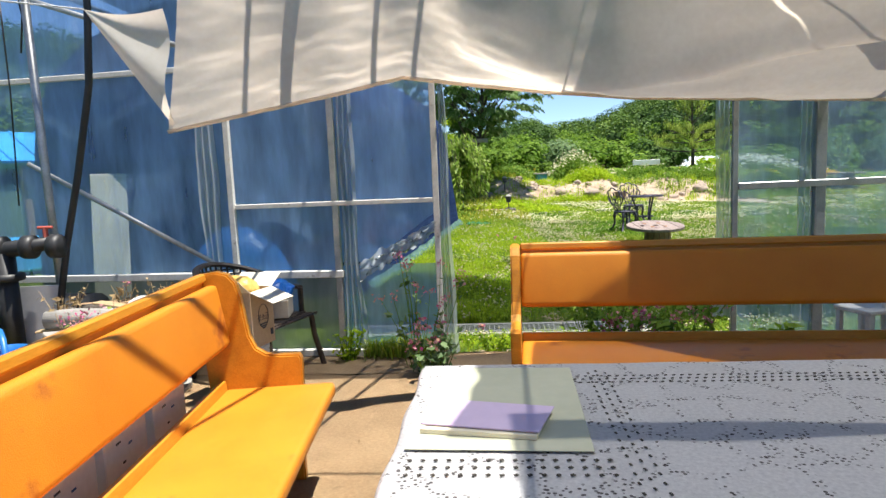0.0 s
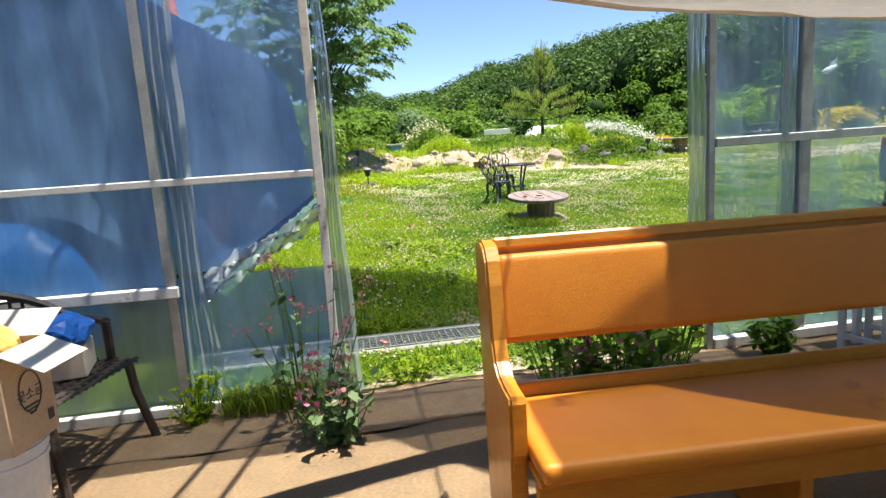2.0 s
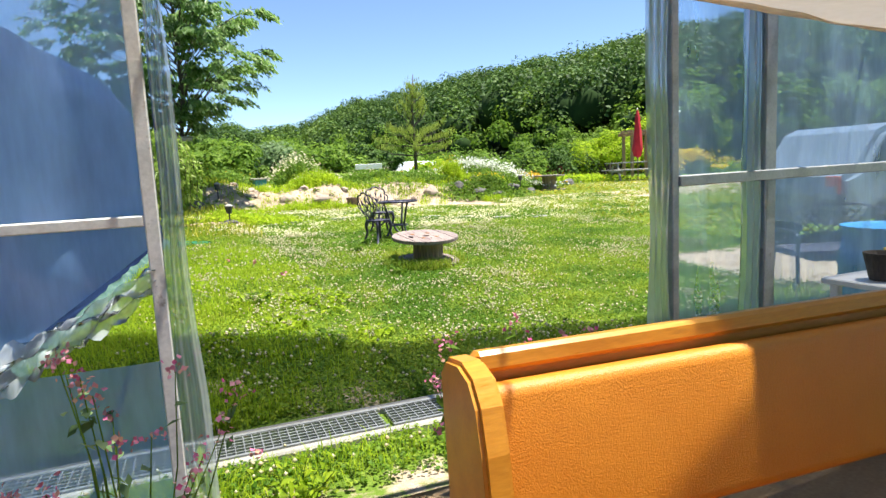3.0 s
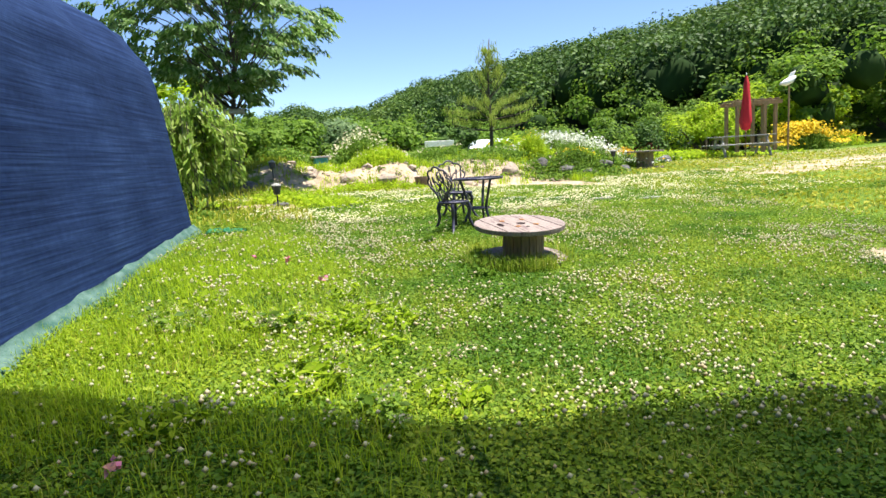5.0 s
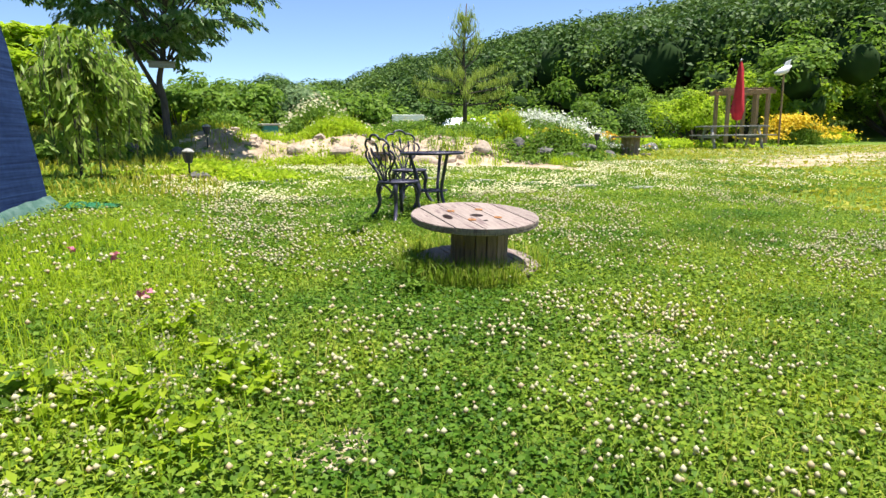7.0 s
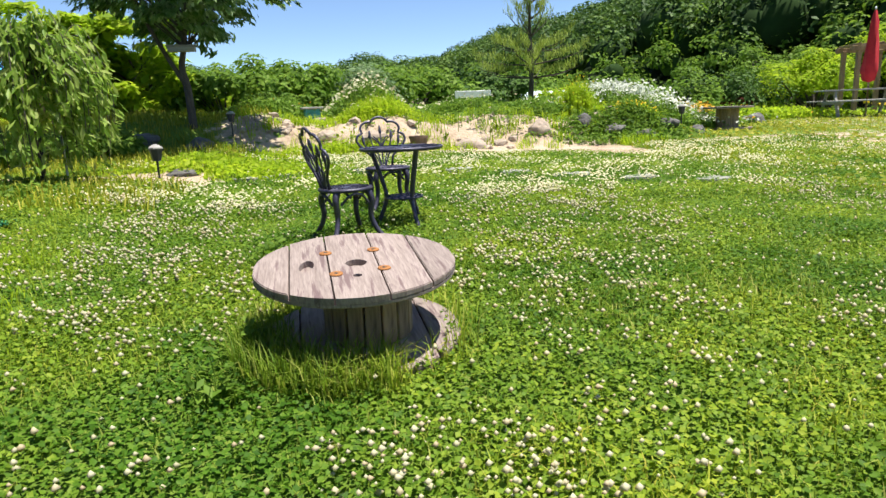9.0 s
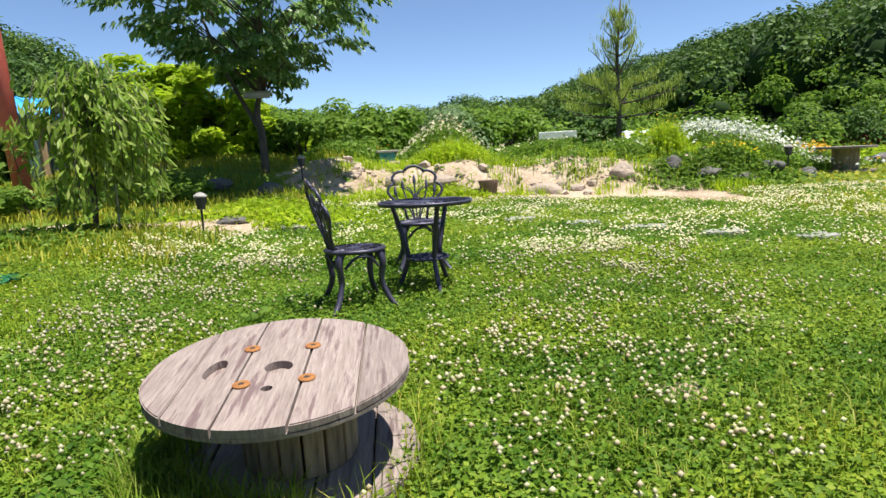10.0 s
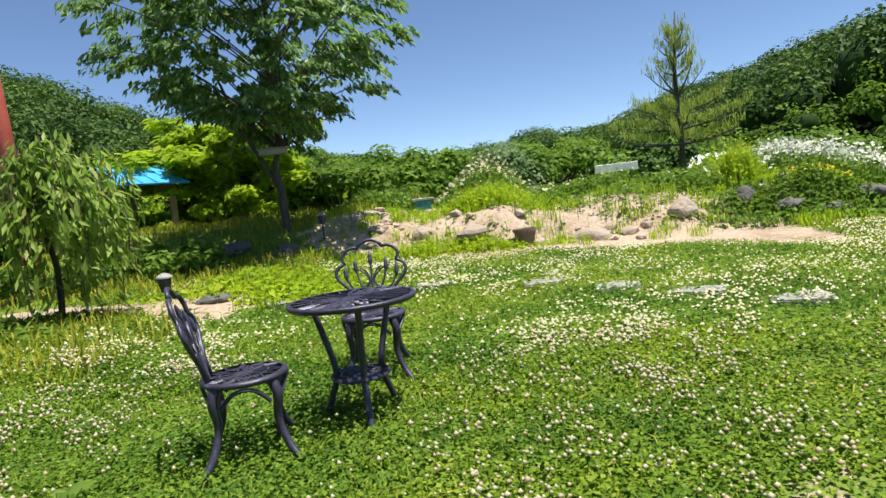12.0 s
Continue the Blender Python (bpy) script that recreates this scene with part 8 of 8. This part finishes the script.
grass_part(90000, (-2.2, 7.5, 5.3, 12.5), 0.085, 0.006, "grass_near", lambda x, y: 0.25 + 0.75 * (patchy(x, y, 0.7, 1.0) > 0.5), "grass blades among the clover")
grass_part(60000, (-2.0, 12.0, 11.0, 19.9), 0.08, 0.009, "grass_far", lambda x, y: 0.25 + 0.6 * (patchy(x, y, 0.6, 5.0) > 0.5), "grass blades among the clover")
grass_part(62000, (-1.9, 1.5, 5.4, 12.5), 0.13, 0.005, "tall_grass", lambda x, y: smooth(1.4, -0.5, x) * (0.35 + 0.6 * (patchy(x, y, 0.8, 9.0) > 0.48)), "tall fine grass along the mesh greenhouse")
grass_part(26000, (-9.0, 0.8, 13.9, 27.0), 0.2, 0.014, "orchard_grass", lambda x, y: 0.85 * np.ones(len(x)), "long grass and weeds under the orchard trees")
grass_part(34000, (8.0, 30.0, 8.0, 26.0), 0.09, 0.014, "grass_verge", lambda x, y: 0.7 * np.ones(len(x)), "yellowish grass of the far verge")
ring = rng.uniform(0, 2 * math.pi, 1600)
rr_ = SR * rng.uniform(0.95, 1.3, 1600)
ring_xy = np.stack([SX + rr_ * np.cos(ring), SY + rr_ * np.sin(ring)], 1)
ring_xy = ring_xy[(ring_xy[:, 0] < SX + 0.15) | (rng.random(1600) < 0.3)]
front_a, front_r = rng.uniform(radians(165), radians(290), 1300), SR * rng.uniform(0.7, 1.3, 1300)
ring_xy = np.concatenate([ring_xy, np.stack([SX + front_r * np.cos(front_a), SY + front_r * np.sin(front_a)], 1)])
tuft = link_mesh("spool_grass", blades_mesh("spool_grass", np.column_stack([ring_xy, ground_z(ring_xy[:, 0], ring_xy[:, 1])]), 0.18, 0.006, "leaf_blade", 0.8))
tagged(tuft, "longer grass round the spool table", "grass", kind="stuff")


def heads(n, rect, r, name, keep):
    """White clover heads: small rough balls."""
    x, y = scatter(n, *rect, keep)
    z = ground_z(x, y) + rng.uniform(0.05, 0.11, len(x))
    base = bmesh.new()
    bmesh.ops.create_icosphere(base, subdivisions=1, radius=1.0)
    if "near" in name:
        bmesh.ops.delete(base, geom=list(base.verts), context="VERTS")
        corner = [base.verts.new(p) for p in ((0, 0, 1), (1, 0, 0.1), (0.1, 1, 0), (-1, 0, -0.1), (-0.1, -1, 0), (0, 0, -0.9))]
        for k in range(4):
            base.faces.new((corner[0], corner[1 + k], corner[1 + (k + 1) % 4]))
            base.faces.new((corner[5], corner[1 + (k + 1) % 4], corner[1 + k]))
        base.verts.index_update()
    else:
        bmesh.ops.delete(base, geom=list(base.verts), context="VERTS")
        corner = [base.verts.new(p) for p in ((0, 0, 1), (1, 0, 0), (0, 1, 0), (-1, 0, 0), (0, -1, 0))]
        for k in range(4):
            base.faces.new((corner[0], corner[1 + k], corner[1 + (k + 1) % 4]))
        base.verts.index_update()
    bv = np.array([v.co[:] for v in base.verts])
    bf = np.array([[v.index for v in f.verts] for f in base.faces])
    base.free()
    m = len(x)
    rad = r * rng.uniform(0.6, 1.4, (m, 1, 1))
    v = bv[None] * (1 + rng.normal(0, 0.12, (m, len(bv), 1))) * rad * np.array([1, 1, 0.95]) + np.stack([x, y, z], 1)[:, None]
    f = (bf[None] + (np.arange(m) * len(bv))[:, None, None]).reshape(-1, 3)
    me = bpy.data.meshes.new(name)
    me.vertices.add(m * len(bv))
    me.vertices.foreach_set("co", v.ravel())
    me.loops.add(f.size)
    me.loops.foreach_set("vertex_index", f.ravel())
    me.polygons.add(len(f))
    me.polygons.foreach_set("loop_start", np.arange(0, f.size, 3))
    me.polygons.foreach_set("loop_total", np.full(len(f), 3))
    me.materials.append(M["petal_white"])
    me.update(calc_edges=True)
    return tagged(link_mesh(name, me), "white clover flower heads scattered over the lawn", "clover flowers", kind="stuff")


def bloom(x, y):
    return np.clip((patchy(x, y, 0.55, 11.0) - 0.38) * 3.4, 0.1, 1) * np.clip((patchy(x, y, 2.6, 14.0) - 0.36) * 3.4, 0.06, 1) * smooth(-1.2, 0.8, x)


heads(64000, (-1.5, 8.2, 5.4, 14.6), 0.0122, "clover_heads_near", bloom)
heads(38000, (-0.8, 11.5, 14.2, 19.6), 0.0132, "clover_heads_far", lambda x, y: bloom(x, y) * 0.95)
px, py = np.array([-0.35, 0.05, 0.35, 0.6, -0.1]), np.array([7.2, 10.9, 10.6, 9.9, 5.6])
link_mesh("pink_blooms", cards_mesh("pink_blooms", np.repeat(np.stack([px, py, ground_z(px, py) + 0.16], 1), 8, 0) + rng.normal(0, 0.014, (40, 3)), 0.035, "petal_pink"))
tagged(bpy.data.objects["pink_blooms"], "few small pink flowers in the grass", "flowers", kind="stuff")
for k, (x, y) in enumerate(((2.2, 10.85), (2.05, 12.3), (2.12, 10.4))):
    stems("broadleaf_weed", "bright broad-leaved weed in the lawn", "weeds", (x, y, gz(x, y)), 14, 0.2, 0.14, "leaf_mid", "petal_white", 0, leaf=0.04, leaves=5)

for k in range(16):
    x, y = rng.uniform(-0.5, 1.1), rng.uniform(7.5, 10.0)
    stems("weed_clump", "leafy clump of weeds with pale flowers in the lawn", "weeds", (x, y, gz(x, y)), 18, 0.14, 0.24, "leaf_light" if k % 4 else "leaf_mid", "petal_white", 9, 0.022, 0.04, 8)

# ---- wooded hill ----
def woods(name, n, r_lo, r_hi, az_lo, az_hi, crown, per, leaf, mat, label):
    az = np.radians(rng.uniform(az_lo, az_hi, n))
    r0 = np.interp(np.degrees(az), NEAR_A, NEAR_R)
    r1 = np.interp(np.degrees(az), NEAR_A, TOP_R)
    r = r0 + (r1 - r0) * rng.uniform(r_lo, r_hi, n)
    x, y = 2.5 + r * np.sin(az), 7 + r * np.cos(az)
    rad = crown * rng.uniform(0.6, 1.3, n)
    room = 1.4 + r * np.tan(np.radians(np.interp(np.degrees(az), RIDGE_A, RIDGE_E))) - ground_z(x, y)
    rad = np.clip(np.minimum(rad, room / 2.15), 0.7, None)
    z = ground_z(x, y) + rad * 1.0 + np.clip(room - 2.1 * rad, 0, 1) * rng.uniform(0, 2.0, n)
    out, nm = [], []
    for i in range(n):
        lump_at, _ = ball_points(9, 0.68 * rad[i], (1, 1, rng.uniform(0.85, 1.25)), 0.8)
        lump_at[:, 2] = np.where(lump_at[:, 2] < -0.2 * rad[i], -lump_at[:, 2], lump_at[:, 2])
        lump_at[0] = (0, 0, 0.2 * rad[i])
        pick = rng.integers(0, 9, per)
        pts, d = ball_points(per, 1.0, (1, 1, 0.85), 0.75)
        pts = pts * rad[i] * (0.3 + 0.16 * ((pick * 7) % 5) / 4)[:, None] + lump_at[pick]
        k = (d[:, 2] > -0.3)
        pts, d = pts[k], d[k]
        out.append(pts + np.array([x[i], y[i], z[i]]))
        nm.append(d + np.array([0, 0, 0.6]) + rng.normal(0, 0.34, d.shape))
    ob = link_mesh(name, cards_mesh(name, np.concatenate(out), leaf, mat, normals=np.concatenate(nm), aspect=1.3))
    base = bmesh.new()
    bmesh.ops.create_icosphere(base, subdivisions=2, radius=1.0)
    bv = np.array([v.co[:] for v in base.verts])
    bf = np.array([[v.index for v in f.verts] for f in base.faces])
    base.free()
    # dark lumpy core per crown, standing for shaded gaps behind the leaves
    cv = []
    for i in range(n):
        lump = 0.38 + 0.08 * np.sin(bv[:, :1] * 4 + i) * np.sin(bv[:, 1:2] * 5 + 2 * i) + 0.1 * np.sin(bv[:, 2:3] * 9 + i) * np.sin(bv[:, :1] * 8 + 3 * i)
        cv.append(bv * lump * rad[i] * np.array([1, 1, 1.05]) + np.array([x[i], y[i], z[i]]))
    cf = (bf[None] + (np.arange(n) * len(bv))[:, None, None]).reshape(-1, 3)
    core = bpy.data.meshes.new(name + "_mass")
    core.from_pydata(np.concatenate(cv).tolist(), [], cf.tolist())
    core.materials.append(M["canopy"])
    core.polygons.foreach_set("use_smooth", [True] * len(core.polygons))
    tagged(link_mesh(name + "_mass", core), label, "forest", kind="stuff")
    return tagged(ob, label, "forest", kind="stuff")


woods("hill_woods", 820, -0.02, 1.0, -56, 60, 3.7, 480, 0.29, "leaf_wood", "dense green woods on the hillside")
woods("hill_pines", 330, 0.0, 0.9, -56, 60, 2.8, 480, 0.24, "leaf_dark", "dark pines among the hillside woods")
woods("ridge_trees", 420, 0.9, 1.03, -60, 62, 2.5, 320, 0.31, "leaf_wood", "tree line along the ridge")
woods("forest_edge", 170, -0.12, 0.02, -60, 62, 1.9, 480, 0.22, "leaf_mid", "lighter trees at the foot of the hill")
